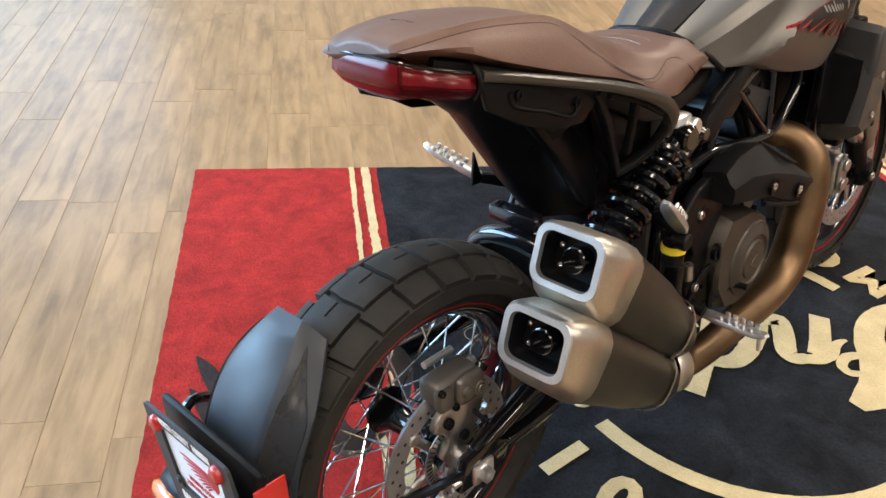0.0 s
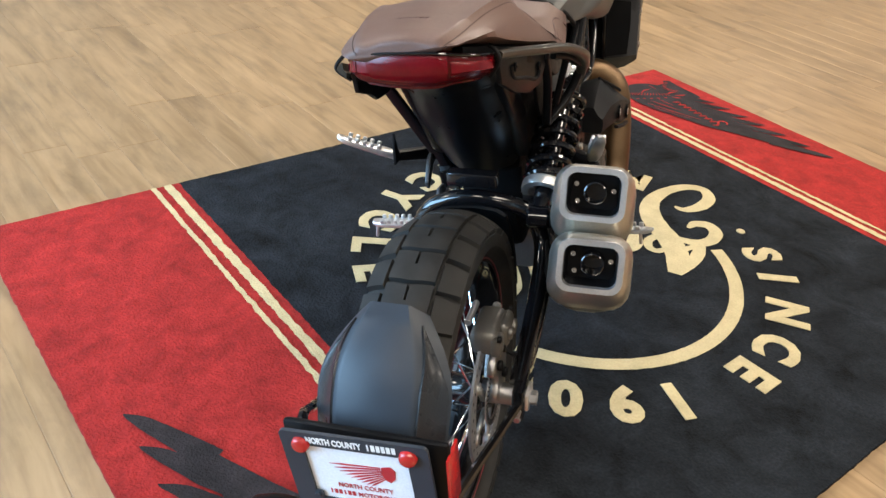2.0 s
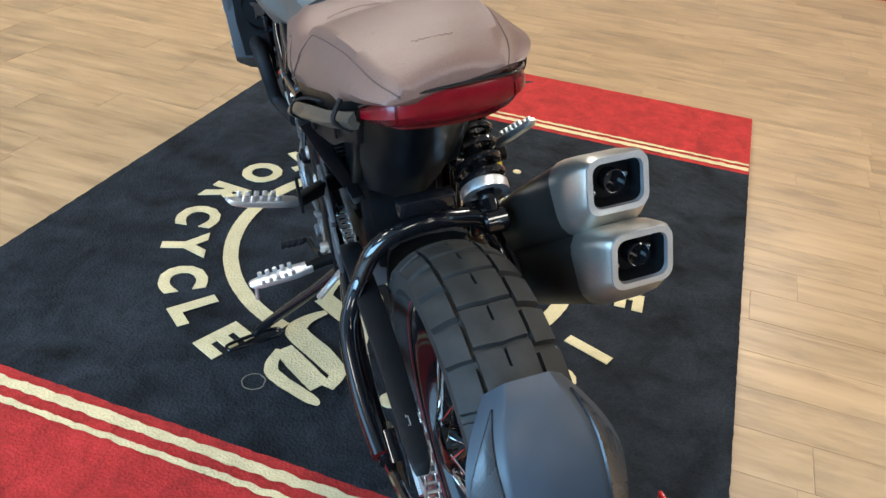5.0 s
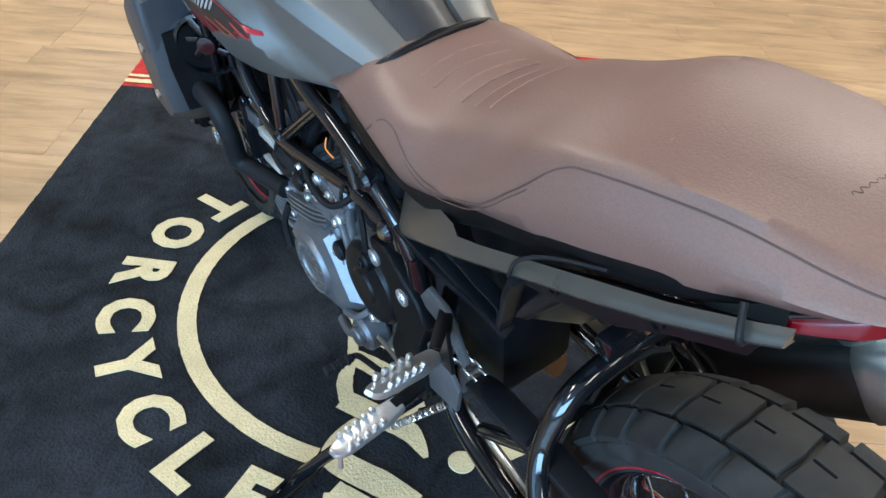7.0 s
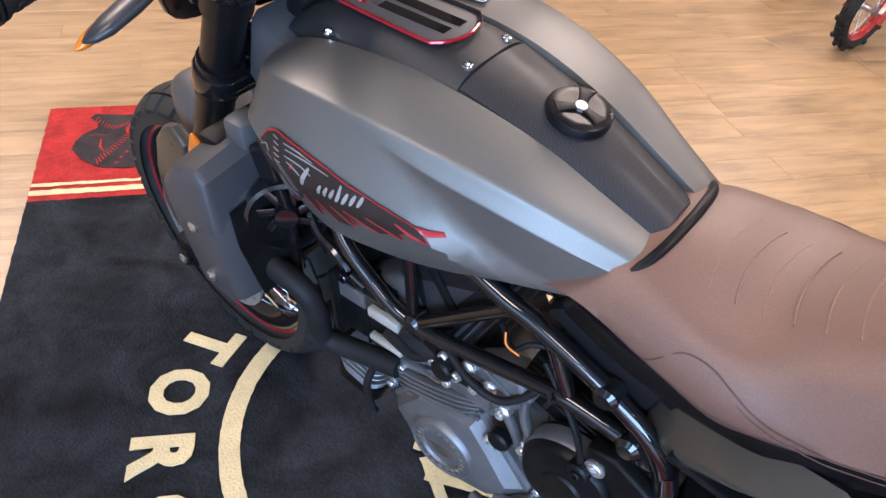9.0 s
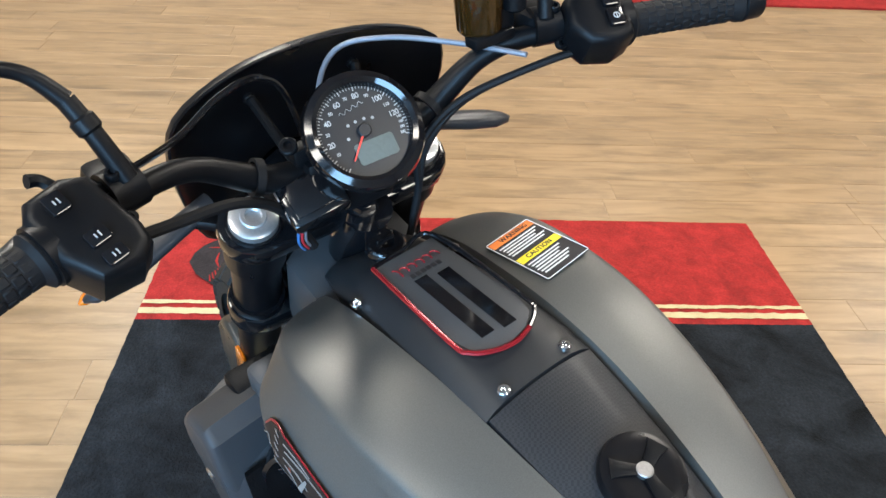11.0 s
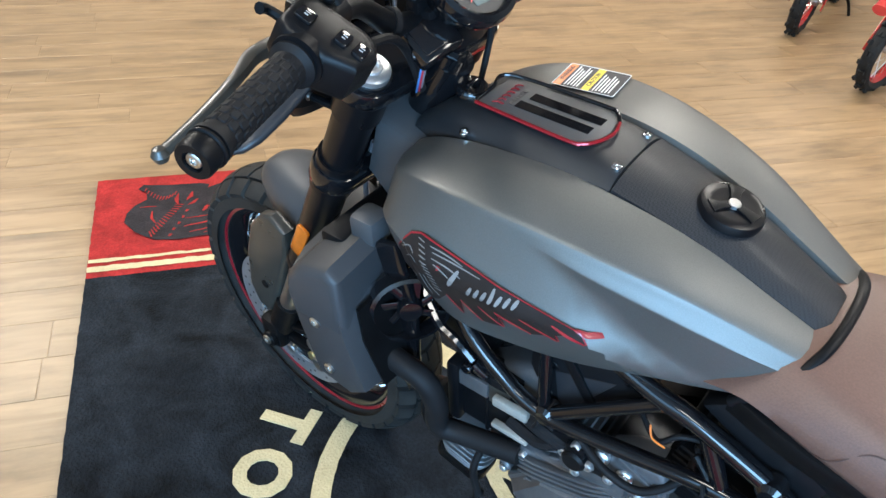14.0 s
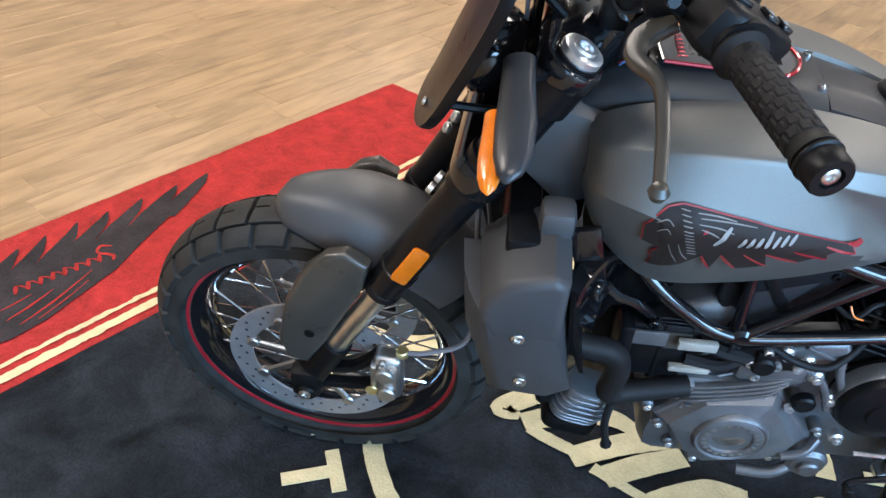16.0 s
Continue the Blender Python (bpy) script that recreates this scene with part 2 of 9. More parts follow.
def loft(rings, closed=True, cap=True):
    bm = bmesh.new()
    vs = [[bm.verts.new(v) for v in r] for r in rings]
    n = len(rings[0])
    for a, b in zip(vs, vs[1:]):
        for i in range(n if closed else n - 1):
            j = (i + 1) % n
            bm.faces.new((a[i], a[j], b[j], b[i]))
    if cap and closed:
        bm.faces.new(vs[0][::-1])
        bm.faces.new(vs[-1])
    return bm


def tube(pts, r, seg=12, n=6, smooth=True, closed=False, flat=1.0):
    """A round rod along the points; r is one radius or one for each point."""
    p = spline(pts, n, closed) if smooth and len(pts) > 2 else [Vector(q) for q in pts]
    m = len(p)
    rr = r if isinstance(r, (list, tuple)) else [r] * len(pts)

    def rad(i):
        s = i / max(1, m - 1) * (len(rr) - 1)
        k = min(int(s), len(rr) - 2) if len(rr) > 1 else 0
        return rr[k] + (rr[min(k + 1, len(rr) - 1)] - rr[k]) * (s - k)
    rings = []
    up = None
    for i in range(m):
        if closed:
            t = p[(i + 1) % m] - p[(i - 1) % m]
        else:
            t = p[min(i + 1, m - 1)] - p[max(i - 1, 0)]
        t.normalize()
        if up is None:
            up = Vector((0, 0, 1)) if abs(t.z) < 0.9 else Vector((1, 0, 0))
        a = up - t * up.dot(t)
        a.normalize()
        up = a
        b = t.cross(a)
        rings.append([p[i] + rad(i) * (math.cos(q) * a + flat * math.sin(q) * b) for q in [2 * math.pi * s / seg for s in range(seg)]])
    if closed:
        rings.append(rings[0])
        return loft(rings, True, False)
    return loft(rings)


def lathe(profile, m=None, seg=32, closed=False):
    """Profile of (radius, height) turned about z, then moved by m."""
    bm = bmesh.new()
    rings = []
    for r, h in profile:
        if r < 1e-6:
            rings.append([bm.verts.new((0, 0, h))])
        else:
            rings.append([bm.verts.new((r * math.cos(2 * math.pi * i / seg), r * math.sin(2 * math.pi * i / seg), h)) for i in range(seg)])
    pairs = list(zip(rings, rings[1:]))
    if closed:
        pairs.append((rings[-1], rings[0]))
    for a, b in pairs:
        for i in range(seg):
            j = (i + 1) % seg
            if len(a) == 1 and len(b) == 1:
                continue
            if len(a) == 1:
                bm.faces.new((a[0], b[j], b[i]))
            elif len(b) == 1:
                bm.faces.new((a[i], a[j], b[0]))
            else:
                bm.faces.new((a[i], a[j], b[j], b[i]))
    if m is not None:
        bmesh.ops.transform(bm, matrix=m, verts=bm.verts)
    return bm


def aim(at, direction, roll=0.0):
    """A pose at a point whose z axis looks along the direction."""
    return Matrix.Translation(at) @ Vector(direction).to_track_quat('Z', 'Y').to_matrix().to_4x4() @ Matrix.Rotation(radians(roll), 4, 'Z')


def rod(a, b, r, seg=12):
    return tube([a, b], r, seg, smooth=False)


def disc(at, direction, r, h, seg=24, edge=0.0):
    e = edge or min(r, h) * 0.2
    return lathe([(0, 0), (r - e, 0), (r, e), (r, h - e), (r - e, h), (0, h)], aim(at, direction), seg)


def bolt(at, direction, r=0.007, h=0.005):
    """A socket-head screw."""
    return lathe([(0, 0), (r, 0), (r, h * 0.8), (r * 0.85, h), (r * 0.5, h), (r * 0.45, h * 0.4), (0, h * 0.4)], aim(at, direction), 14)


def prism(poly, thick, m=None, bevel=0.0, seg=2):
    """A flat polygon in xy given thickness along z (centred), with rounded rims."""
    bm = bmesh.new()
    lo = [bm.verts.new((x, y, -thick / 2)) for x, y in poly]
    hi = [bm.verts.new((x, y, thick / 2)) for x, y in poly]
    bm.faces.new(lo[::-1])
    top = bm.faces.new(hi)
    n = len(poly)
    for i in range(n):
        j = (i + 1) % n
        bm.faces.new((lo[i], lo[j], hi[j], hi[i]))
    bmesh.ops.recalc_face_normals(bm, faces=bm.faces)
    if bevel:
        rim = [e for e in bm.edges if abs(e.verts[0].co.z - e.verts[1].co.z) < 1e-6]
        bmesh.ops.bevel(bm, geom=rim, offset=bevel, segments=seg, profile=0.5, affect='EDGES')
    if m is not None:
        bmesh.ops.transform(bm, matrix=m, verts=bm.verts)
    return bm


def side(y):
    """Maps a drawing in (x, z) of the bike's side view onto the plane at y."""
    return Matrix(((1, 0, 0, 0), (0, 0, 1, y), (0, 1, 0, 0), (0, 0, 0, 1)))


def soft_rect(w, h, r, n=5):
    out = []
    for cx, cy, a0 in ((w / 2 - r, h / 2 - r, 0), (-w / 2 + r, h / 2 - r, 90), (-w / 2 + r, -h / 2 + r, 180), (w / 2 - r, -h / 2 + r, 270)):
        for i in range(n + 1):
            a = radians(a0 + 90 * i / n)
            out.append((cx + r * math.cos(a), cy + r * math.sin(a)))
    return out


def text_mesh(body, size, depth=0.0004, spacing=1.0, bold=0.0, align='CENTER'):
    cu = bpy.data.curves.new("text", 'FONT')
    cu.body, cu.size, cu.extrude, cu.space_character, cu.offset = body, size, depth, spacing, bold
    cu.align_x, cu.align_y = align, 'CENTER'
    cu.resolution_u = 3
    ob = bpy.data.objects.new("text", cu)
    scene.collection.objects.link(ob)
    bpy.context.view_layer.update()
    me = bpy.data.meshes.new_from_object(ob.evaluated_get(bpy.context.evaluated_depsgraph_get()))
    bm = bmesh.new()
    bm.from_mesh(me)
    bpy.data.objects.remove(ob)
    bpy.data.curves.remove(cu)
    bpy.data.meshes.remove(me)
    return bm


def moved(bm, m):
    bmesh.ops.transform(bm, matrix=m, verts=bm.verts)
    return bm


def mirrored(bm):
    """A copy on the bike's other flank."""
    c = bm.copy()
    bmesh.ops.transform(c, matrix=Matrix.Diagonal((1, -1, 1, 1)), verts=c.verts)
    bmesh.ops.reverse_faces(c, faces=c.faces)
    return c


# ---- room ----
FLOOR = -0.015
X0, X1, Y0, Y1, TOP = -5.2, 9.5, -5.5, 6.6, 3.6
PW, PL = 0.1455, 0.905


def plane_grid(x0, y0, x1, y1, z, nx, ny, amp=0.0, scale=60.0, wob=0.0):
    bm = bmesh.new()
    vs = []
    for i in range(nx + 1):
        row = []
        for j in range(ny + 1):
            x, y = x0 + (x1 - x0) * i / nx, y0 + (y1 - y0) * j / ny
            edge = i in (0, nx) or j in (0, ny)
            if edge and wob:
                wx, wy = x, y
                x += wob * noise.noise(Vector((wx * 35, wy * 35, 1.0))) + 0.5 * wob * noise.noise(Vector((wx * 110, wy * 110, 1.0)))
                y += wob * noise.noise(Vector((wx * 35, wy * 35, 7.0)))
            dz = 0.0 if edge else amp * noise.noise(Vector((x * scale, y * scale, 0.0))) + 0.6 * amp * noise.noise(Vector((x * scale * 2.7, y * scale * 2.7, 4.0)))
            row.append(bm.verts.new((x, y, z + dz)))
        vs.append(row)
    for i in range(nx):
        for j in range(ny):
            bm.faces.new((vs[i][j], vs[i + 1][j], vs[i + 1][j + 1], vs[i][j + 1]))
    return bm


def wood_material():
    m = mat("wood_look_plank_tile", (0.3, 0.2, 0.12), 0.38, spec=0.45)
    nt = m.node_tree
    for n in list(nt.nodes):
        if n.type not in ('BSDF_PRINCIPLED', 'OUTPUT_MATERIAL'):
            nt.nodes.remove(n)
    b = nt.nodes["Principled BSDF"]
    geo = nt.nodes.new("ShaderNodeNewGeometry")
    info = nt.nodes.new("ShaderNodeObjectInfo")
    isl = nt.nodes.new("ShaderNodeMath")
    isl.operation = 'ADD'
    nt.links.new(geo.outputs["Random Per Island"], isl.inputs[0])
    nt.links.new(info.outputs["Random"], isl.inputs[1])
    fr = nt.nodes.new("ShaderNodeMath")
    fr.operation = 'FRACT'
    nt.links.new(isl.outputs[0], fr.inputs[0])
    off = nt.nodes.new("ShaderNodeVectorMath")
    off.operation = 'ADD'
    comb = nt.nodes.new("ShaderNodeCombineXYZ")
    mul = nt.nodes.new("ShaderNodeMath")
    mul.operation = 'MULTIPLY'
    mul.inputs[1].default_value = 37.0
    nt.links.new(fr.outputs[0], mul.inputs[0])
    nt.links.new(mul.outputs[0], comb.inputs[0])
    nt.links.new(mul.outputs[0], comb.inputs[2])
    nt.links.new(geo.outputs["Position"], off.inputs[0])
    nt.links.new(comb.outputs[0], off.inputs[1])
    mp = nt.nodes.new("ShaderNodeMapping")
    mp.inputs["Scale"].default_value = (17.0, 2.0, 1.0)
    nt.links.new(off.outputs[0], mp.inputs["Vector"])
    grain = nt.nodes.new("ShaderNodeTexNoise")
    grain.inputs["Scale"].default_value = 1.6
    grain.inputs["Detail"].default_value = 6
    grain.inputs["Distortion"].default_value = 0.6
    nt.links.new(mp.outputs[0], grain.inputs["Vector"])
    mp2 = nt.nodes.new("ShaderNodeMapping")
    mp2.inputs["Scale"].default_value = (7.0, 2.6, 1.0)
    nt.links.new(off.outputs[0], mp2.inputs["Vector"])
    blot = nt.nodes.new("ShaderNodeTexNoise")
    blot.inputs["Scale"].default_value = 1.3
    blot.inputs["Detail"].default_value = 6
    blot.inputs["Roughness"].default_value = 0.62
    nt.links.new(mp2.outputs[0], blot.inputs["Vector"])
    ramp = nt.nodes.new("ShaderNodeValToRGB")
    e = ramp.color_ramp.elements
    e[0].position, e[0].color = 0.27, (0.215, 0.138, 0.068, 1)
    e[1].position, e[1].color = 0.73, (0.372, 0.252, 0.137, 1)
    mid = e.new(0.5)
    mid.color = (0.300, 0.201, 0.107, 1)
    nt.links.new(grain.outputs[0], ramp.inputs[0])
    dark = nt.nodes.new("ShaderNodeValToRGB")
    d = dark.color_ramp.elements
    d[0].position, d[0].color = 0.27, (0.62, 0.63, 0.65, 1)
    d[1].position, d[1].color = 0.52, (1, 1, 1, 1)
    nt.links.new(blot.outputs[0], dark.inputs[0])
    mx = nt.nodes.new("ShaderNodeMix")
    mx.data_type, mx.blend_type = 'RGBA', 'MULTIPLY'
    mx.inputs[0].default_value = 1.0
    nt.links.new(ramp.outputs[0], mx.inputs[6])
    nt.links.new(dark.outputs[0], mx.inputs[7])
    hv = nt.nodes.new("ShaderNodeHueSaturation")
    val = nt.nodes.new("ShaderNodeMapRange")
    val.inputs[3].default_value, val.inputs[4].default_value = 0.93, 1.07
    nt.links.new(fr.outputs[0], val.inputs[0])
    nt.links.new(val.outputs[0], hv.inputs["Value"])
    nt.links.new(mx.outputs[2], hv.inputs["Color"])
    nt.links.new(hv.outputs[0], b.inputs["Base Color"])
    rg = nt.nodes.new("ShaderNodeMapRange")
    rg.inputs[3].default_value, rg.inputs[4].default_value = 0.29, 0.42
    nt.links.new(grain.outputs[0], rg.inputs[0])
    nt.links.new(rg.outputs[0], b.inputs["Roughness"])
    bp = nt.nodes.new("ShaderNodeBump")
    bp.inputs["Strength"].default_value = 0.6
    bp.inputs["Distance"].default_value = 0.0005
    nt.links.new(grain.outputs[0], bp.inputs["Height"])
    nt.links.new(bp.outputs[0], b.inputs["Normal"])
    return m


M["wood"] = wood_material()
M["grout"] = mat("pale_brown_grout", (0.30, 0.215, 0.13), 0.85, var=0.2)

floor = setting("floor", box((X0 + X1) / 2, (Y0 + Y1) / 2, FLOOR - 0.0514, X1 - X0, Y1 - Y0, 0.10), M["grout"], "pale brown grouted base under the wood-look plank tiles")


def wall_with_windows(name, a, b, inward, openings, label):
    """A wall from a to b, 0.2 m thick, with openings (start, end, sill, head) along it."""
    a, b = Vector(a), Vector(b)
    d = (b - a).normalized()
    length = (b - a).length
    n = Vector(inward)
    cuts = sorted({0.0, length, *[o[0] for o in openings], *[o[1] for o in openings]})
    pieces = []
    m = Matrix.Translation(a) @ Matrix(((d.x, -n.x, 0, 0), (d.y, -n.y, 0, 0), (0, 0, 1, 0), (0, 0, 0, 1)))
    for s, e in zip(cuts, cuts[1:]):
        o = [q for q in openings if q[0] <= s + 1e-6 and q[1] >= e - 1e-6]
        spans = [(0, TOP)] if not o else [(0, o[0][2]), (o[0][3], TOP)]
        for z0, z1 in spans:
            if z1 - z0 > 0.01:
                pieces.append(box((s + e) / 2, 0.1, (z0 + z1) / 2 + FLOOR, e - s, 0.2, z1 - z0, m=m))
    w = setting(name, join(*pieces), M["wall"], label, category="wall")
    for i, (s, e, z0, z1) in enumerate(openings):
        fr = [box((s + e) / 2, 0.1, z + FLOOR, e - s, 0.08, 0.06, 0.004, 1, m) for z in (z0 + 0.03, z1 - 0.03)]
        k = max(1, round((e - s) / 1.6))
        fr += [box(s + 0.03 + (e - s - 0.06) * q / k, 0.1, (z0 + z1) / 2 + FLOOR, 0.06, 0.08, z1 - z0 - 0.12, 0.004, 1, m) for q in range(k + 1)]
        f = new("window_frame", finish("window_frame", join(*fr), M["window_frame"]))
        f.parent = w
        tagged(f, "dark bronze aluminium shop window frame")


wall_with_windows("wall_north", (X0, Y1, 0), (X1, Y1, 0), (0, -1, 0), [(0.3, 4.6, 0.6, 3.1)], "unseen dim grey-brown showroom wall with large shop windows")
wall_with_windows("wall_west", (X0, Y0, 0), (X0, Y1, 0), (1, 0, 0), [(6.2, 11.8, 0.6, 3.1)], "unseen dim grey-brown showroom wall with a wide shop window")
wall_with_windows("wall_south", (X0, Y0, 0), (X1, Y0, 0), (0, 1, 0), [], "plain unseen dim grey-brown showroom wall")
wall_with_windows("wall_east", (X1, Y0, 0), (X1, Y1, 0), (-1, 0, 0), [], "plain unseen dim grey-brown showroom wall")
setting("ceiling", box((X0 + X1) / 2, (Y0 + Y1) / 2, TOP + 0.1 + FLOOR, X1 - X0, Y1 - Y0, 0.2), M["ceiling"], "plain unseen dim grey showroom ceiling")
ground = setting("ground", box(0, 0, -0.4, 160, 160, 0.1), mat("grey_asphalt", (0.10, 0.10, 0.11), 0.9, var=0.2, scale=2), "grey asphalt forecourt outside the windows", category="ground")

WARM, COOL = (1.0, 0.91, 0.79), (0.36, 0.66, 1.0)
area_lamp("window_light_north", look((-2.75, Y1 - 0.25, 1.85), (-2.75, 0, 0.9)), 4.1, 2.4, 120, COOL)
area_lamp("window_light_west", look((X0 + 0.25, 3.5, 1.85), (4, 3.5, 0.9)), 5.4, 2.4, 1000, COOL)


def ceiling_light(x, y, power):
    t = thing("ceiling_light", pose(x, y, TOP + FLOOR - 0.03), "long recessed warm white ceiling light panel", "ceiling light", "ceiling lights")
    part("frame", prism(soft_rect(1.28, 0.66, 0.01), 0.05, bevel=0.004), M["white_paint"], t)
    part("diffuser", prism(soft_rect(1.20, 0.58, 0.01), 0.01, pose(0, 0, -0.031)), M["lamp_panel"], t)
    area_lamp("ceiling_lamp", pose(x, y, TOP + FLOOR - 0.09), 1.20, 0.58, power, WARM)


for lx, power in ((-2.4, 38), (0.2, 47), (3.2, 66), (6.4, 74)):
    for ly in (-3.0, -0.2, 3.6):
        ceiling_light(lx, ly, power * (1.55 if ly > 1 and lx > 1 else 0.78 if ly > -1 and lx < 1 and ly < 1 else 1.0))

# ---- printed rug under the motorcycle ----
RX0, RX1, RY0, RY1, BX0, BX1 = 0.108, 3.071, 0.400, 2.318, 0.694, 2.520
RING = (1.531, 1.339)
rug = thing("rug", pose(0, 0, FLOOR), "black and red cut-pile rug with cream lettering on the tile floor", "rug")
T = -FLOOR


def rug_slab(name, x0, x1, y0, y1, material, label, z=T):
    d = 0.011
    bm = plane_grid(x0, y0, x1, y1, z, max(2, int((x1 - x0) / d)), max(2, int((y1 - y0) / d)), 0.0026, 45, 0.0028)
    ring = [e for e in bm.edges if e.is_boundary]
    ex = bmesh.ops.extrude_edge_only(bm, edges=ring)
    for v in ex["geom"]:
        if isinstance(v, bmesh.types.BMVert):
            v.co.z = 0.001
    return part(name, bm, material, rug, label, 80)


rug_slab("field", BX0, BX1, RY0, RY1, M["black_pile"], "black cut-pile middle field")
rug_slab("end_panel", RX0, BX0, RY0, RY1, M["red_pile"], "red cut-pile end panel")
rug_slab("end_panel", BX1, RX1, RY0, RY1, M["red_pile"], "red cut-pile end panel")
for sx0, sx1 in ((0.602, 0.617), (0.643, 0.669), (2.590, 2.605), (2.544, 2.570)):
    part("stripe", plane_grid(sx0, RY0 + 0.002, sx1, RY1 - 0.002, T + 0.0028, 3, 220, 0.0018, 80, 0.005), M["cream_pile"], rug, "cream woven stripe", 80)


def ring_arc(a0, a1, r0, r1):
    bm = bmesh.new()
    n = int(abs(a1 - a0) / 1.5)
    prev = None
    for i in range(n + 1):
        a = radians(a0 + (a1 - a0) * i / n)
        w = 0.0018 * noise.noise(Vector((i * 0.9, 0, 0)))
        row = [bm.verts.new((RING[0] + (r + w) * math.cos(a), RING[1] + (r + w) * math.sin(a), T + 0.003)) for r in (r0, (r0 + r1) / 2, r1)]
        if prev:
            for k in (0, 1):
                bm.faces.new((prev[k], prev[k + 1], row[k + 1], row[k]))
        prev = row
    return bm


part("ring", ring_arc(28, 164, 0.462, 0.503), M["cream_pile"], rug, "cream woven ring arc", 80)
part("ring", ring_arc(-153, -25, 0.462, 0.503), M["cream_pile"], rug, "cream woven ring arc", 80)


def ring_letter(ch, angle, tops_out):
    bm = text_mesh(ch, 0.158, 0.0012, bold=0.0075)
    a = radians(angle)
    spin = angle - 90 if tops_out else angle + 90
    part("letter", moved(bm, pose(RING[0] + 0.618 * math.cos(a), RING[1] + 0.618 * math.sin(a), T + 0.003, 0, 0, spin)), M["cream_pile"], rug, "cream woven letter", 60)


for ch, an in zip("MOTORCYCLE", (24.5, 40.5, 56.2, 70.4, 85.6, 100.5, 115.2, 130.2, 143.6, 156.9)):
    ring_letter(ch, an, False)
for ch, an in zip("SINCE1901", (-28.5, -40.3, -56.9, -73.9, -87.8, -111.3, -123.9, -137.1, -150.2)):
    ring_letter(ch, an, True)
part("dot", disc((RING[0] + 0.635 * math.cos(radians(-16)), RING[1] + 0.635 * math.sin(radians(-16)), T), (0, 0, 1), 0.014, 0.004), M["cream_pile"], rug, "cream woven dot")


# ---- motorcycle ----
bike = thing("motorcycle", BIKE, "satin grey flat-track motorcycle with brown seat leaning on its side stand", "motorcycle")
FORK = Vector((1.576 - 1.197, 0, 0.301 - 1.028)).normalized()
STEM = Vector((1.165, 0, 1.0))
TURN = Matrix.Translation(STEM) @ Matrix.Rotation(radians(-4.4), 4, -FORK) @ Matrix.Translation(-STEM)


def rolled(deg, z):
    return Matrix.Translation((0, 0.011, z)) @ Matrix.Rotation(radians(deg), 4, 'X') @ Matrix.Translation((0, 0, -z))


STEER = rolled(-1.7, 1.06) @ TURN
STEER_LOW = rolled(-3.4, 1.03) @ TURN


def bike_part(name, bm, material, label="", parent=None, steer=False, angle=38):
    return part(name, bm, M[material], parent or bike, label, angle, STEER_LOW if steer == 2 else STEER if steer else None)


def tyre_meshes(r, w, rim, lugs):
    """A tyre about the y axis: its carcass, and the tread blocks of one pitch."""
    depth = 0.0085
    prof = []
    for i in range(17):
        s = -1 + 2 * i / 16
        prof.append((r - depth - 0.030 * abs(s) ** 2.3, s * w / 2))
    wall = [(r - 0.060, w / 2 + 0.001), (rim + 0.022, w / 2 - 0.006), (rim + 0.004, w / 2 - 0.018), (rim - 0.004, w / 2 - 0.020)]
    full = [(a, -b) for a, b in wall[::-1]] + prof + wall
    turn = Matrix.Rotation(radians(-90), 4, 'X')
    carcass = lathe(full, turn, 96)

    def at(s, a, h):
        rr = r - depth - 0.030 * abs(s) ** 2.3 + h
        y = s * w / 2 + (h * 0.5 * s)
        return Vector((rr * math.cos(a), y, rr * math.sin(a)))

    def lug(s0, s1, a0, a1, skew, inset=0.06, n=4, ends=(1, 1)):
        """A block from s0 to s1 across and a0 to a1 round; ends: how far each end wall leans in."""
        m = 3
        bm = bmesh.new()

        def across(i, k):
            return s0 + (s1 - s0) * (k + (1 - 2 * k) * i / n)

        def turn_to(i, j, k0, k1):
            return a0 + (a1 - a0) * (k0 + (1 - k0 - k1) * j / m) + skew * abs(s0 + (s1 - s0) * i / n)
        top = [[bm.verts.new(at(across(i, inset), turn_to(i, j, inset * ends[0], inset * ends[1]), depth)) for j in range(m + 1)] for i in range(n + 1)]
        low = [[bm.verts.new(at(across(i, 0), turn_to(i, j, 0, 0), -0.002)) if i in (0, n) or j in (0, m) else None for j in range(m + 1)] for i in range(n + 1)]
        for i in range(n):
            for j in range(m):
                bm.faces.new((top[i][j], top[i + 1][j], top[i + 1][j + 1], top[i][j + 1]))
        for i in range(n):
            bm.faces.new((top[i][0], low[i][0], low[i + 1][0], top[i + 1][0]))
            bm.faces.new((top[i][m], top[i + 1][m], low[i + 1][m], low[i][m]))
        for j in range(m):
            bm.faces.new((top[0][j], top[0][j + 1], low[0][j + 1], low[0][j]))
            bm.faces.new((top[n][j], low[n][j], low[n][j + 1], top[n][j + 1]))
        return bm
    step = 2 * math.pi / lugs
    g = step * 0.91
    return carcass, [
        join(lug(-0.49, -0.012, 0, g * 0.45, -0.030, 0.03, 5, (2, 0)), lug(0.012, 0.49, 0, g * 0.45, -0.030, 0.03, 5, (2, 0)), lug(-0.49, 0.49, g * 0.45, g, -0.030, 0.018, 10, (0, 2))),
        lug(-0.99, -0.525, step * 0.30, step * 0.30 + g * 0.96, -0.04, 0.05),
        lug(0.525, 0.99, step * 0.30, step * 0.30 + g * 0.96, -0.04, 0.05),
    ]


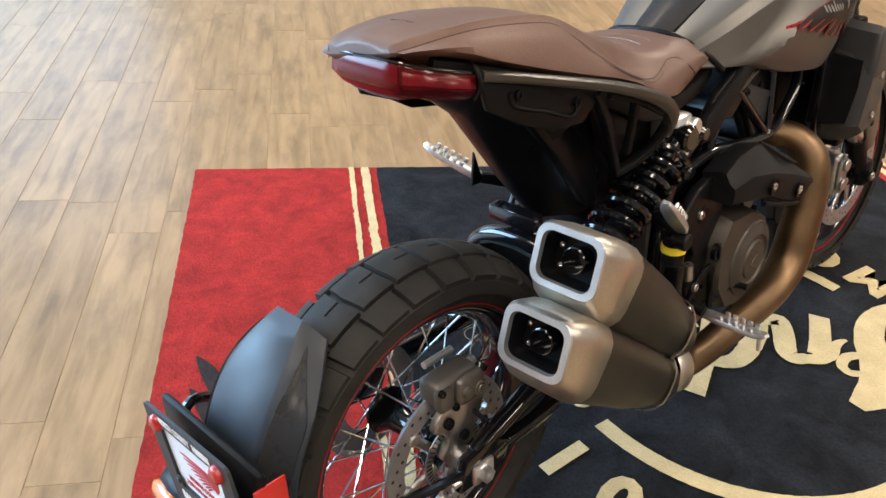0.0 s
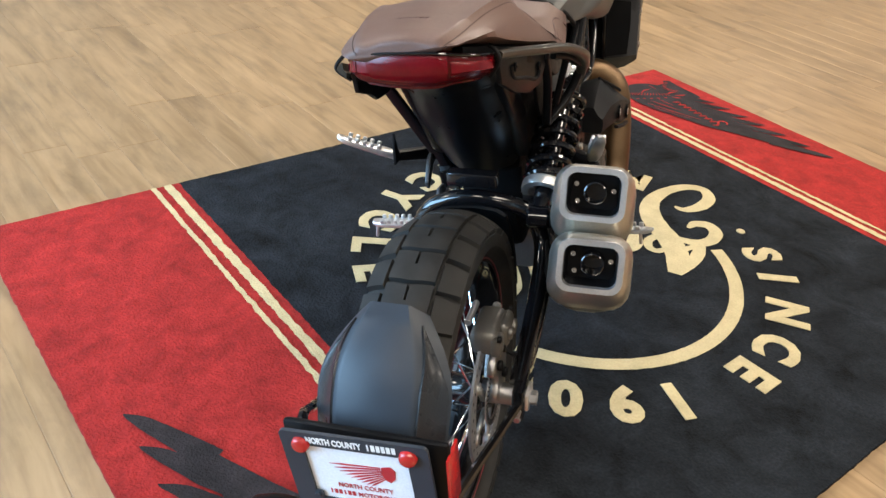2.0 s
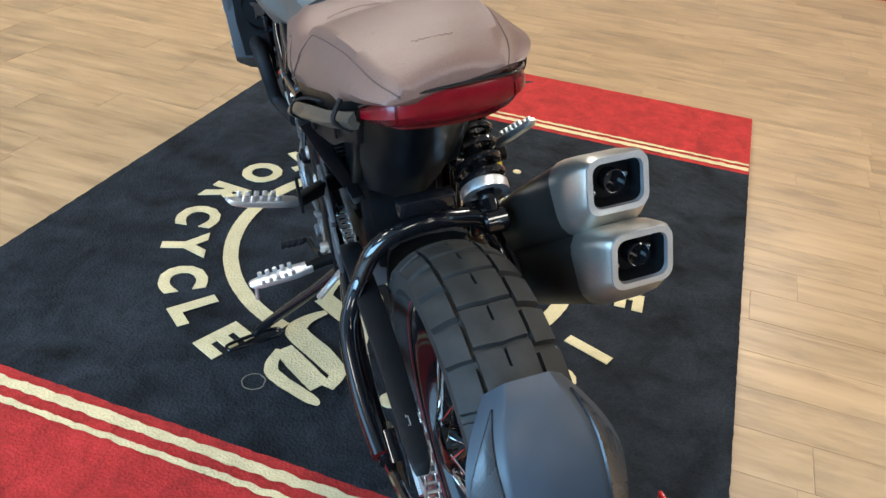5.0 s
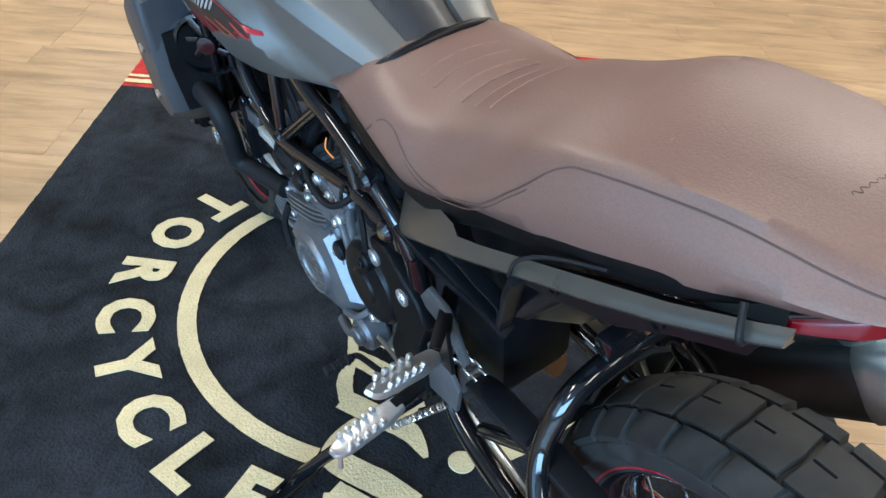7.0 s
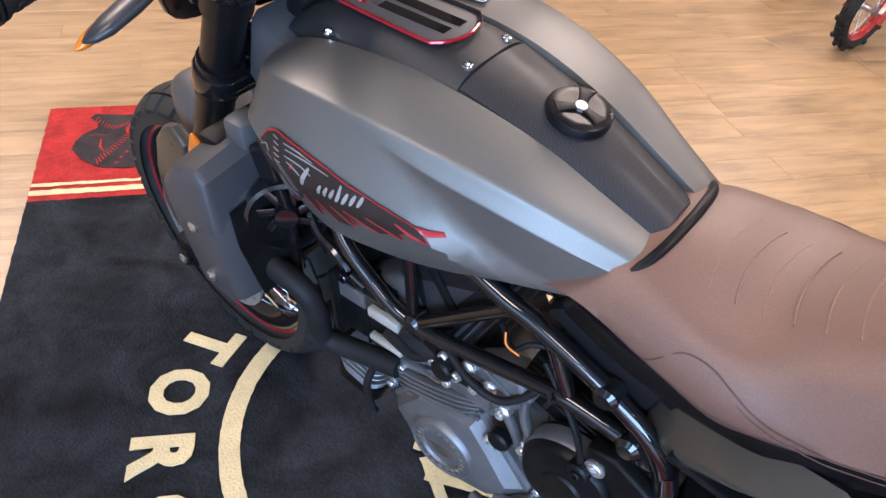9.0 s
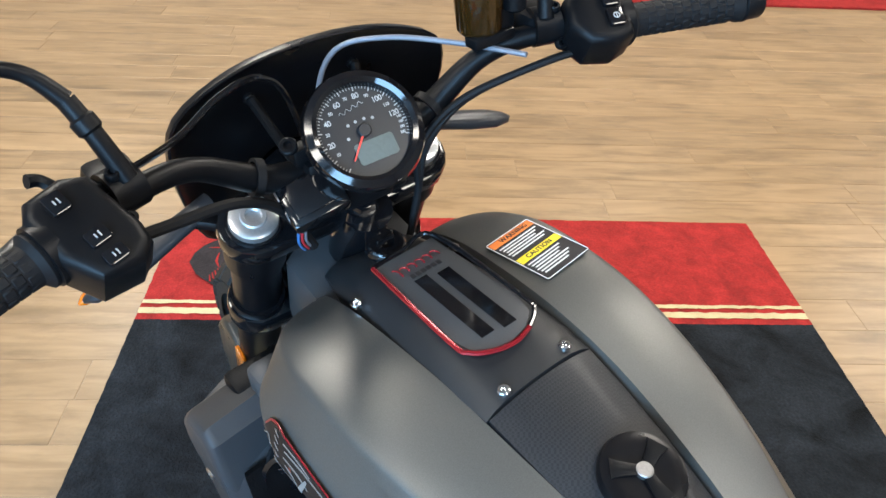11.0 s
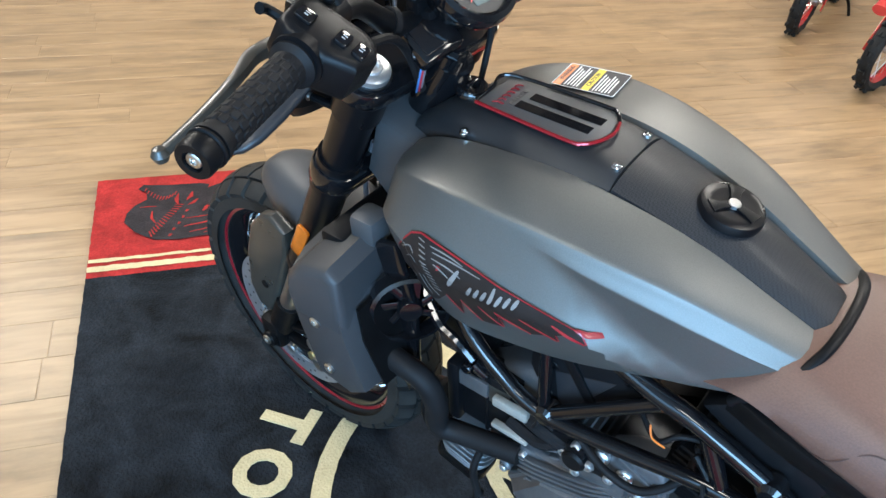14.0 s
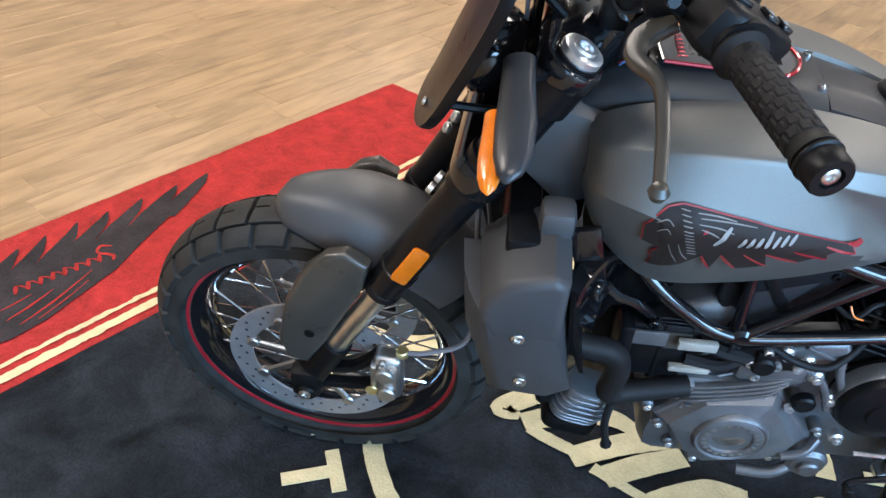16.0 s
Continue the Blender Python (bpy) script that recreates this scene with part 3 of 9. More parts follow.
def wheel(name, centre, r, w, rim, rim_w, hub_w, lugs, steer, label):
    c = Matrix.Translation(centre)
    turn = Matrix.Rotation(radians(-90), 4, 'X')
    h = rim_w / 2
    prof = [(rim + 0.006, -h), (rim + 0.006, -h + 0.006), (rim - 0.006, -h + 0.010), (rim - 0.020, -h * 0.45), (rim - 0.022, 0), (rim - 0.020, h * 0.45), (rim - 0.006, h - 0.010), (rim + 0.006, h - 0.006), (rim + 0.006, h), (rim - 0.006, h - 0.002), (rim - 0.014, h - 0.008), (rim - 0.030, h * 0.42), (rim - 0.034, 0), (rim - 0.030, -h * 0.42), (rim - 0.014, -h + 0.008), (rim - 0.006, -h + 0.002)]
    root = bike_part(name, lathe(prof, c @ turn, 96, closed=True), "gloss_black", label, steer=steer)
    carcass, blocks = tyre_meshes(r, w, rim, lugs)
    bike_part("tyre", moved(carcass, c), "rubber", "black block-tread adventure tyre", root, steer, 30)
    for s in (-1, 1):
        bike_part("pinstripe", lathe([(rim + 0.0075, s * h - 0.002 * s), (rim + 0.0075, s * (h + 0.0025)), (rim + 0.0015, s * (h + 0.0025)), (rim + 0.0015, s * h - 0.002 * s)], c @ turn, 96, closed=True), "red_stripe", "red rim pinstripe", root, steer)
    bike_part("hub", lathe([(0, -hub_w / 2), (0.030, -hub_w / 2), (0.042, -hub_w / 2 + 0.006), (0.044, -hub_w / 2 + 0.014), (0.026, -hub_w / 4), (0.024, 0), (0.026, hub_w / 4), (0.044, hub_w / 2 - 0.014), (0.042, hub_w / 2 - 0.006), (0.030, hub_w / 2), (0, hub_w / 2)], c @ turn, 32), "gloss_black", "black wheel hub", root, steer)
    warp = (STEER_LOW if steer else Matrix()) @ c
    made = []
    for kind in range(4):
        s = 1 if kind < 2 else -1
        lean = 1 if kind % 2 else -1
        a1 = radians(34) * lean
        p0 = Vector((0.043 * math.cos(0), s * (hub_w / 2 - 0.010), 0.0))
        p1 = Vector(((rim - 0.028) * math.cos(a1), s * 0.012, (rim - 0.028) * math.sin(a1)))
        sp = tube([p0, p0.lerp(p1, 0.86), p1], [0.0019, 0.0019, 0.0032], 6, smooth=False)
        made.append(finish("spoke", sp, M["chrome"]))
    for i in range(36):
        ob = new("spoke", made[i % 4])
        ob.parent = root
        ob.matrix_basis = warp @ Matrix.Rotation(2 * math.pi * i / 36, 4, 'Y')
    for me in [finish("tread_block", b, M["rubber"], 30) for b in blocks]:
        for i in range(lugs):
            ob = new("tread_block", me)
            ob.parent = root
            ob.matrix_basis = warp @ Matrix.Rotation(-2 * math.pi * i / lugs, 4, 'Y')
    return root


def brake_disc(root, centre, y, r0, r1, steer, bolts=6):
    c = Matrix.Translation((centre[0], y, centre[2])) @ Matrix.Rotation(radians(-90), 4, 'X')
    bm = lathe([(r0, -0.0025), (r1, -0.0025), (r1, 0.0025), (r0, 0.0025)], c, 72, closed=True)
    d = bike_part("brake_disc", bm, "disc_steel", "drilled steel brake disc", root, steer)
    s = 1 if y > 0 else -1
    holes = []
    for i in range(48):
        a = 2 * math.pi * i / 48
        rr = r0 + (r1 - r0) * (0.28 + 0.22 * (i % 3))
        holes.append(disc((centre[0] + rr * math.cos(a), y + s * 0.0023, centre[2] + rr * math.sin(a)), (0, s, 0), 0.0032, 0.0006, 8))
    bike_part("drilling", join(*holes), "black_print", "dark drilled holes", root, steer)
    arms = []
    for i in range(bolts):
        a = 2 * math.pi * i / bolts + 0.3
        p = Vector((centre[0] + r0 * 1.0 * math.cos(a), y, centre[2] + r0 * math.sin(a)))
        q = Vector((centre[0] + 0.036 * math.cos(a + 0.25), y, centre[2] + 0.036 * math.sin(a + 0.25)))
        arms.append(tube([q, p], [0.010, 0.007], 8, smooth=False, flat=0.6))
        arms.append(disc(p - Vector((0, 0.006, 0)), (0, 1, 0), 0.012, 0.012, 16))
    for arm, rivet in zip(arms[::2], arms[1::2]):
        bike_part("carrier_arm", join(arm, rivet), "alloy", "", root, steer)
    return d


REAR = (0.0, 0.0, 0.319)
FRONT = (1.570, 0.0, 0.302)
rear_wheel = wheel("rear_wheel", REAR, 0.322, 0.152, 0.236, 0.112, 0.150, 29, False, "wire-spoked rear wheel with gloss black rim and red pinstripe")
front_wheel = wheel("front_wheel", FRONT, 0.318, 0.120, 0.246, 0.084, 0.120, 30, 2, "wire-spoked front wheel with gloss black rim and red pinstripe")
brake_disc(rear_wheel, REAR, -0.085, 0.098, 0.132, False)
brake_disc(front_wheel, FRONT, 0.072, 0.118, 0.160, 2, 8)
brake_disc(front_wheel, FRONT, -0.072, 0.118, 0.160, 2, 8)

# tank, station by station along x: panel edge, crease, flank, lower edge as (y, z)
TANK = [
    (1.178, (0.070, 0.906), (0.104, 0.898), (0.122, 0.862), (0.112, 0.832)),
    (1.160, (0.072, 0.922), (0.130, 0.914), (0.164, 0.868), (0.138, 0.796)),
    (1.120, (0.073, 0.938), (0.150, 0.930), (0.191, 0.872), (0.152, 0.750)),
    (1.060, (0.072, 0.948), (0.162, 0.940), (0.205, 0.862), (0.158, 0.716)),
    (0.960, (0.069, 0.951), (0.161, 0.939), (0.202, 0.846), (0.156, 0.726)),
    (0.870, (0.065, 0.938), (0.150, 0.925), (0.186, 0.832), (0.150, 0.746)),
    (0.780, (0.056, 0.910), (0.129, 0.900), (0.162, 0.822), (0.138, 0.773)),
    (0.700, (0.047, 0.872), (0.103, 0.864), (0.134, 0.816), (0.120, 0.786)),
    (0.640, (0.041, 0.842), (0.084, 0.835), (0.106, 0.810), (0.096, 0.794)),
]
TANKM = Matrix.Translation((0, -0.003, 0.93)) @ Matrix.Rotation(radians(-2.5), 4, 'X') @ Matrix.Translation((0, 0, -0.93))


def tank_shell():
    rows = [[Vector((x, *p)) for p in ps] for x, *ps in TANK]
    cols = [spline([r[k] for r in rows], 5) for k in range(4)]
    bm = bmesh.new()
    grid = []
    for i in range(len(cols[0])):
        e, c, f, b = (cols[k][i] for k in range(4))
        back = min(1.0, max(0.0, (0.930 - c.x) / 0.05))
        fin = 0.17 + 0.25 * min(1.0, max(0.0, (0.930 - c.x) / 0.27))
        end = fin + (2.0 - fin) * min(1.0, max(0.0, (0.930 - c.x) / 0.20))
        edge = c.lerp(f, fin) + Vector((0, 0.003, 0.001)) * back

        def scooped(u, v):
            """Below the fin the flank is cut back to a plane that runs to the lower edge."""
            if u <= fin or u >= end:
                return v
            w = back * min(1.0, (end - u) / 0.16)
            k = (u - fin) / (2.0 - fin)
            return v.lerp(edge.lerp(b, k), w)
        line = [e + Vector((0, -0.004, -0.012)), e, e.lerp(c, 0.33) + Vector((0, 0, 0.003)), e.lerp(c, 0.66) + Vector((0, 0, 0.004)), e.lerp(c, 0.93) + Vector((0, 0, 0.0015)), e.lerp(c, 0.985), c.lerp(f, 0.02), c.lerp(f, 0.08), c.lerp(edge, 0.6), c.lerp(edge, 0.94), edge]
        line += [scooped(u, c.lerp(f, u)) for u in (fin + 0.03, fin + 0.14, fin + 0.28, max(0.82, fin + 0.36))]
        line.append(scooped(1.0, f + Vector((0, 0.001, 0))))
        line += [scooped(1 + u, f.lerp(b, u) + Vector((0, 0.004 * math.sin(math.pi * u) + 0.001, 0))) for u in (0.15, 0.35, 0.55, 0.75, 0.9)]
        line += [b, b + Vector((0, -0.012, -0.003)), b + Vector((0, -0.06, 0.02))]
        grid.append([bm.verts.new(v) for v in line])
    for a, b in zip(grid, grid[1:]):
        for i in range(len(a) - 1):
            bm.faces.new((a[i], a[i + 1], b[i + 1], b[i]))
    n = len(grid[0])
    mid = bm.verts.new(Vector((grid[0][0].co.x - 0.01, 0.03, 0.84)))
    for i in range(n - 1):
        bm.faces.new((grid[0][i + 1], grid[0][i], mid))
    mid = bm.verts.new(Vector((grid[-1][0].co.x + 0.005, 0.03, 0.81)))
    for i in range(n - 1):
        bm.faces.new((grid[-1][i], grid[-1][i + 1], mid))
    return bm


half = tank_shell()
part("tank_cover", join(mirrored(half), half), M["satin_paint"], bike, "satin titanium grey sculpted tank cover", 35, TANKM)

# console over the tank's spine
SPINE = [(1.190, 0.052, 0.930, 0.918), (1.150, 0.058, 0.956, 0.926), (1.100, 0.066, 0.966, 0.935), (1.000, 0.069, 0.969, 0.946), (0.930, 0.066, 0.964, 0.946), (0.900, 0.064, 0.955, 0.942)]


def strip(stations, drop=0.02, n=8, bulge=2.6):
    rings = []
    for x, w, zt, ze in stations:
        top = []
        for i in range(n + 1):
            s = -1 + 2 * i / n
            top.append(Vector((x, s * w, ze + (zt - ze) * (1 - abs(s) ** bulge))))
        low = [Vector((x, w, ze - drop)), Vector((x, -w, ze - drop))]
        rings.append(top + low)
    return loft(rings)


bike_part("console", strip(SPINE, 0.025, 10, 4), "console_grey", "satin charcoal tank console with four screws")
SPINE2 = [(0.898, 0.062, 0.953, 0.944), (0.860, 0.060, 0.944, 0.934), (0.800, 0.055, 0.930, 0.916), (0.740, 0.049, 0.908, 0.891), (0.690, 0.044, 0.882, 0.866), (0.645, 0.039, 0.858, 0.844)]
bike_part("tank_spine", strip(SPINE2, 0.03, 10, 2.4), "carbon", "black carbon-weave tank spine panel")

# seat, station by station: half width and height of the top, seam and lower edge
SEAT = [
    (0.735, 0.030, 0.812, 0.084, 0.806, 0.108, 0.790),
    (0.690, 0.050, 0.838, 0.100, 0.822, 0.114, 0.804),
    (0.640, 0.070, 0.850, 0.112, 0.832, 0.121, 0.792),
    (0.590, 0.085, 0.850, 0.121, 0.835, 0.129, 0.780),
    (0.520, 0.092, 0.846, 0.130, 0.836, 0.140, 0.770),
    (0.460, 0.094, 0.862, 0.131, 0.832, 0.140, 0.783),
    (0.400, 0.095, 0.889, 0.131, 0.846, 0.142, 0.812),
    (0.345, 0.098, 0.909, 0.130, 0.880, 0.144, 0.833),
    (0.295, 0.102, 0.931, 0.126, 0.914, 0.142, 0.848),
    (0.245, 0.102, 0.949, 0.121, 0.940, 0.138, 0.863),
    (0.190, 0.096, 0.961, 0.115, 0.952, 0.134, 0.880),
    (0.110, 0.086, 0.968, 0.104, 0.960, 0.126, 0.907),
    (0.060, 0.078, 0.968, 0.097, 0.960, 0.118, 0.926),
    (0.018, 0.070, 0.966, 0.091, 0.958, 0.110, 0.937),
    (-0.012, 0.062, 0.964, 0.083, 0.955, 0.098, 0.942),
    (-0.032, 0.056, 0.960, 0.075, 0.953, 0.086, 0.945),
    (-0.041, 0.053, 0.955, 0.070, 0.950, 0.078, 0.946),
    (-0.043, 0.049, 0.950, 0.065, 0.948, 0.073, 0.946),
]
# the tail sits a touch more upright to one flank than the wheels
TAIL = Matrix.Translation((0, 0.012, 0.943)) @ Matrix.Rotation(radians(-1.0), 4, 'X') @ Matrix.Translation((0, 0, -0.95))


SEATM = TAIL @ Matrix.Translation((0, 0.005, 0.954)) @ Matrix.Rotation(radians(-1.8), 4, 'X') @ Matrix.Translation((0, 0, -0.95))


def settled(bm):
    """The cushion sits higher and slopes more on one flank, and its rear corner is drawn in."""
    for v in bm.verts:
        x, y, z = v.co
        f = max(0.0, min(1.0, (0.62 - x) / 0.17))
        g = max(0.0, min(1.0, (0.30 - x) / 0.20))
        zb, zc = SEAT[-1][4], SEAT[-1][6]
        for p, q in zip(SEAT, SEAT[1:]):
            if q[0] <= x <= p[0]:
                t = (p[0] - x) / (p[0] - q[0])
                zb, zc = p[4] + (q[4] - p[4]) * t, p[6] + (q[6] - p[6]) * t
        h = max(0.0, min(1.0, (z - zc) / max(zb - zc, 0.004)))
        z += 0.026 * (0.15 - y) * f
        if y > 0:
            y -= 0.006 * g * min(1.0, y / 0.11)
            z -= 0.008 * g * (1 - h) * min(1.0, y / 0.10)
        else:
            k = f * (1 - 0.6 * g)
            z += 0.010 * f * (1 - h) * min(1.0, -y / 0.10)
            y *= 1.0 + 0.08 * k * (1 - h) - 0.17 * k * h
        if x < 0.08:
            x += 0.11 * (0.08 - x)
        v.co = (x, y, z)
    return bm


def seat_mesh():
    cols = []
    for k in (0, 1, 2):
        cols.append(spline([Vector((s[0], s[1 + 2 * k], s[2 + 2 * k])) for s in SEAT], 5))
    rings = []
    for a, b, c in zip(*cols):
        rise = 0.008
        halfline = [Vector((a.x, 0, a.z + rise)), Vector((a.x, a.y * 0.5, a.z + rise * 0.75)), a, a.lerp(b, 0.5) + Vector((0, 0.003, 0.005)), b, b.lerp(c, 0.25) + Vector((0, 0.010, 0)), b.lerp(c, 0.6) + Vector((0, 0.013, 0)), c, c + Vector((0, -0.02, -0.006))]
        ring = halfline + [Vector((v.x, -v.y, v.z)) for v in halfline[:0:-1]]
        rings.append(ring)
    return loft(rings)


bike_part("tank_gasket", tube([(0.702, 0.122, 0.778), (0.662, 0.106, 0.818), (0.640, 0.074, 0.844), (0.632, 0.030, 0.854), (0.632, -0.030, 0.856), (0.640, -0.072, 0.846), (0.662, -0.108, 0.822), (0.698, -0.128, 0.786)], 0.0065, 10), "satin_black", "black rubber strip between tank and seat")
seat = part("seat", settled(seat_mesh()), M["leather"], bike, "brown stitched vinyl two-step seat", 60, SEATM)


def seat_col(k, lift=0.0):
    return [Vector((q[0], q[1 + 2 * k], q[2 + 2 * k] + lift)) for q in SEAT]


def seat_top(x):
    """Half width and height of the seat's flat top at x."""
    for a, b in zip(SEAT, SEAT[1:]):
        if b[0] <= x <= a[0]:
            t = (a[0] - x) / (a[0] - b[0])
            return a[1] + (b[1] - a[1]) * t, a[2] + (b[2] - a[2]) * t
    return SEAT[-1][1], SEAT[-1][2]


def seam_line():
    """The stitched seam wanders over the seat's side."""
    drop = ((0.618, 0.96), (0.592, 0.55), (0.562, 0.10), (0.525, 0.05), (0.487, 0.28), (0.440, 0.48), (0.400, 0.62), (0.360, 0.68), (0.320, 0.50), (0.292, 0.24), (0.250, 0.02), (-0.06, 0.0))
    swell = ((0.0, 0.0), (0.25, 0.010), (0.6, 0.013), (1.0, 0.0))

    def between(table, v):
        for (a, p), (b, q) in zip(table, table[1:]):
            if min(a, b) <= v <= max(a, b):
                u = (v - a) / (b - a)
                return p + (q - p) * u * u * (3 - 2 * u)
        return table[0][1]
    top = spline(seat_col(1), 5)
    low = spline(seat_col(2), 5)
    out = []
    for a, b in zip(top, low):
        if -0.043 < a.x < 0.616:
            k = between(drop, a.x)
            out.append(a.lerp(b, k) + Vector((0, between(swell, k) + 0.0004, 0)))
    return out[::2]


for s in (1, -1):
    seam = [Vector((v.x, s * v.y, v.z)) for v in seam_line()]
    part("seam", settled(tube(seam, 0.0011, 6, 5)), M["leather_seam"], seat, "dark stitched seam", warp=SEATM)
    part("seam", settled(tube([v + Vector((0, s * 0.0022, -0.0062)) for v in seam[3:]], 0.0007, 6, 5)), M["leather_seam"], seat, "fine second row of stitching", warp=SEATM)


def seat_ribs(xs, w):
    out = []
    for x in xs:
        pts = []
        for i in range(9):
            y = -w + 2 * w * i / 8
            xx = x - 0.010 * abs(y / w) ** 2
            hw, hz = seat_top(xx)
            f = min(1.0, abs(y) / max(hw, 0.01))
            pts.append((xx, y, hz + 0.0078 - 0.008 * f ** 2 - 0.0012))
        out.append(tube(pts, 0.0013, 8, 3))
    return out


for rib in seat_ribs((0.640, 0.612, 0.584, 0.556, 0.528, 0.500, 0.472, 0.444), 0.062):
    part("rib", settled(rib), M["leather_rib"], seat, "", warp=SEATM)
for rib in seat_ribs((0.225, 0.200, 0.175, 0.150, 0.125, 0.100, 0.075), 0.062):
    part("rib", settled(rib), M["leather_rib"], seat, "", warp=SEATM)
def seat_mark():
    """A small looping pen stroke embossed on the rear of the seat."""
    pts = []
    for i in range(40):
        t = i / 39
        y = 0.026 - 0.054 * t
        x = 0.048 + 0.0022 * math.sin(t * 40) * (1.5 if t < 0.2 else 0.8) - 0.006 * t
        pts.append((x, y, 0.9752 - 0.008 * abs(y / 0.075) ** 2))
    return tube(pts, 0.0005, 5, 2)


part("script_print", settled(seat_mark()), M["leather_seam"], seat, "small dark embossed flourish", warp=SEATM)


# ---- rear half of the motorcycle ----
def ribbon(points, w, h, up=(0, 0, 1), r=0.3):
    """A bar of rounded rectangular section along the points; w and h may vary point by point."""
    pts = spline(points, 5)
    ws = w if isinstance(w, (list, tuple)) else [w] * len(points)
    hs = h if isinstance(h, (list, tuple)) else [h] * len(points)
    rings = []
    m = len(pts)
    for i, p in enumerate(pts):
        t = (pts[min(i + 1, m - 1)] - pts[max(i - 1, 0)]).normalized()
        u = Vector(up)
        u = (u - t * u.dot(t)).normalized()
        s = t.cross(u)
        f = i / (m - 1) * (len(points) - 1)
        k = min(int(f), len(points) - 2)
        ww = ws[k] + (ws[k + 1] - ws[k]) * (f - k)
        hh = hs[k] + (hs[k + 1] - hs[k]) * (f - k)
        rings.append([p + s * a + u * b for a, b in soft_rect(ww, hh, min(ww, hh) * r, 2)])
    return loft(rings)


def both(name, bm, material, label="", steer=False, angle=38, warp=None):
    other = mirrored(bm)
    if warp is not None:
        return part(name, bm, M[material], bike, label, angle, warp), part(name, other, M[material], bike, label, angle, warp)
    return bike_part(name, bm, material, label, None, steer, angle), bike_part(name, other, material, label, None, steer, angle)


def tail_part(name, bm, material, label="", parent=None, angle=38):
    return part(name, bm, M[material], parent or bike, label, angle, TAIL)


# tail lamp wrapped round the tail: x, y, lower and upper edge, from one flank to the other
LAMP = [(0.031, 0.119, 0.886, 0.913), (0.007, 0.108, 0.888, 0.926), (-0.013, 0.095, 0.889, 0.937), (-0.024, 0.074, 0.889, 0.942), (-0.031, 0.030, 0.888, 0.946), (-0.032, -0.022, 0.889, 0.948), (-0.026, -0.053, 0.892, 0.946), (-0.002, -0.075, 0.892, 0.938), (0.033, -0.090, 0.885, 0.928), (0.068, -0.098, 0.878, 0.919)]




def lamp_shell(lo, hi, push, k0=0.0, k1=1.0):
    """The lamp's wrap between two shares of its height, pushed outwards; k0 to k1 of its length."""
    line = [spline([Vector((x, y, z)) for x, y, z in [(p[0], p[1], p[2] + (p[3] - p[2]) * f) for p in LAMP]], 6) for f in (lo, (lo + hi) / 2, hi)]
    n = len(line[0])
    rings = []
    for i in range(int(k0 * (n - 1)), int(k1 * (n - 1)) + 1):
        a, m, b = (l[i] for l in line)
        t = line[0][min(i + 1, n - 1)] - line[0][max(i - 1, 0)]
        out = Vector((t.y, -t.x, 0)).normalized()
        inn = -out * 0.022
        low = 0.015 * (1 - lo)
        rings.append([b + inn, b + out * (push - 0.003), b.lerp(m, 0.25) + out * push, m + out * (push + 0.0015), a.lerp(m, 0.35) + out * (push - 0.005 - low * 0.3), a + out * (push - 0.008 - low * 1.3), a + inn])
    return loft(rings)


tail = bike_part("tail_lamp", lamp_shell(0.0, 1.0, 0.0), "red_lens", "deep red wrap-round tail lamp lens", angle=40)
bike_part("inner_lens", lamp_shell(0.10, 0.94, 0.0025, 0.30, 0.68), "tail_glow", "brighter red main lens", tail, angle=40)
for k0, k1 in ((0.03, 0.29), (0.69, 0.98)):
    bike_part("inner_lens", lamp_shell(0.14, 0.86, 0.0015, k0, k1), "tail_glow", "brighter red side lens", tail, angle=40)
bike_part("lens_edge", tube([(x, y, b + 0.0005) for x, y, a, b in LAMP], 0.0022, 8, 4), "gloss_black", "thin glossy lens edge", tail)

# undertail
UT = [(0.020, 0.090, 0.892, 0.16), (0.085, 0.104, 0.862, 0.20), (0.130, 0.102, 0.828, 0.22), (0.178, 0.099, 0.765, 0.22), (0.230, 0.094, 0.695, 0.22), (0.275, 0.086, 0.640, 0.18), (0.305, 0.076, 0.600, 0.14)]

rings = []
for x, w, z, d in UT:
    bow = [(0.074, 0.96, 0.010), (0.062, 0.86, 0.002), (0.034, 0.50, 0.0), (0.016, 0.22, -0.003), (0.012, 0.0, -0.004)]
    left = [Vector((x + k, w * q, z + h)) for k, q, h in bow]
    rings.append(left + [Vector((v.x, -v.y, v.z)) for v in left[-2::-1]] + [Vector((x + d, -w * 0.96, z + 0.05)), Vector((x + d, w * 0.96, z + 0.05))])
tail_part("undertail", loft(rings), "undertail", "smooth black undertail panel", angle=50)
both("tail_side", prism([(0.150, 0.868), (0.270, 0.832), (0.360, 0.730), (0.382, 0.660), (0.372, 0.618), (0.338, 0.640), (0.258, 0.745)], 0.022, side(0.084), 0.008, 3), "undertail", "smooth black side of the undertail", warp=TAIL)
bike_part("undertail_bracket", box(0.262, -0.003, 0.612, 0.03, 0.10, 0.03, 0.006), "gloss_black", "black undertail bracket")
bike_part("subframe_cover", join(box(0.43, 0.0, 0.74, 0.26, 0.17, 0.10, 0.02), box(0.51, 0.0, 0.64, 0.24, 0.15, 0.16, 0.03)), "engine_black", "dark airbox and subframe under the seat")


def from_true(*pts):
    """Places on the leaning tail, taken back before its warp."""
    back = TAIL.inverted()
    return [back @ Vector(p) for p in pts]


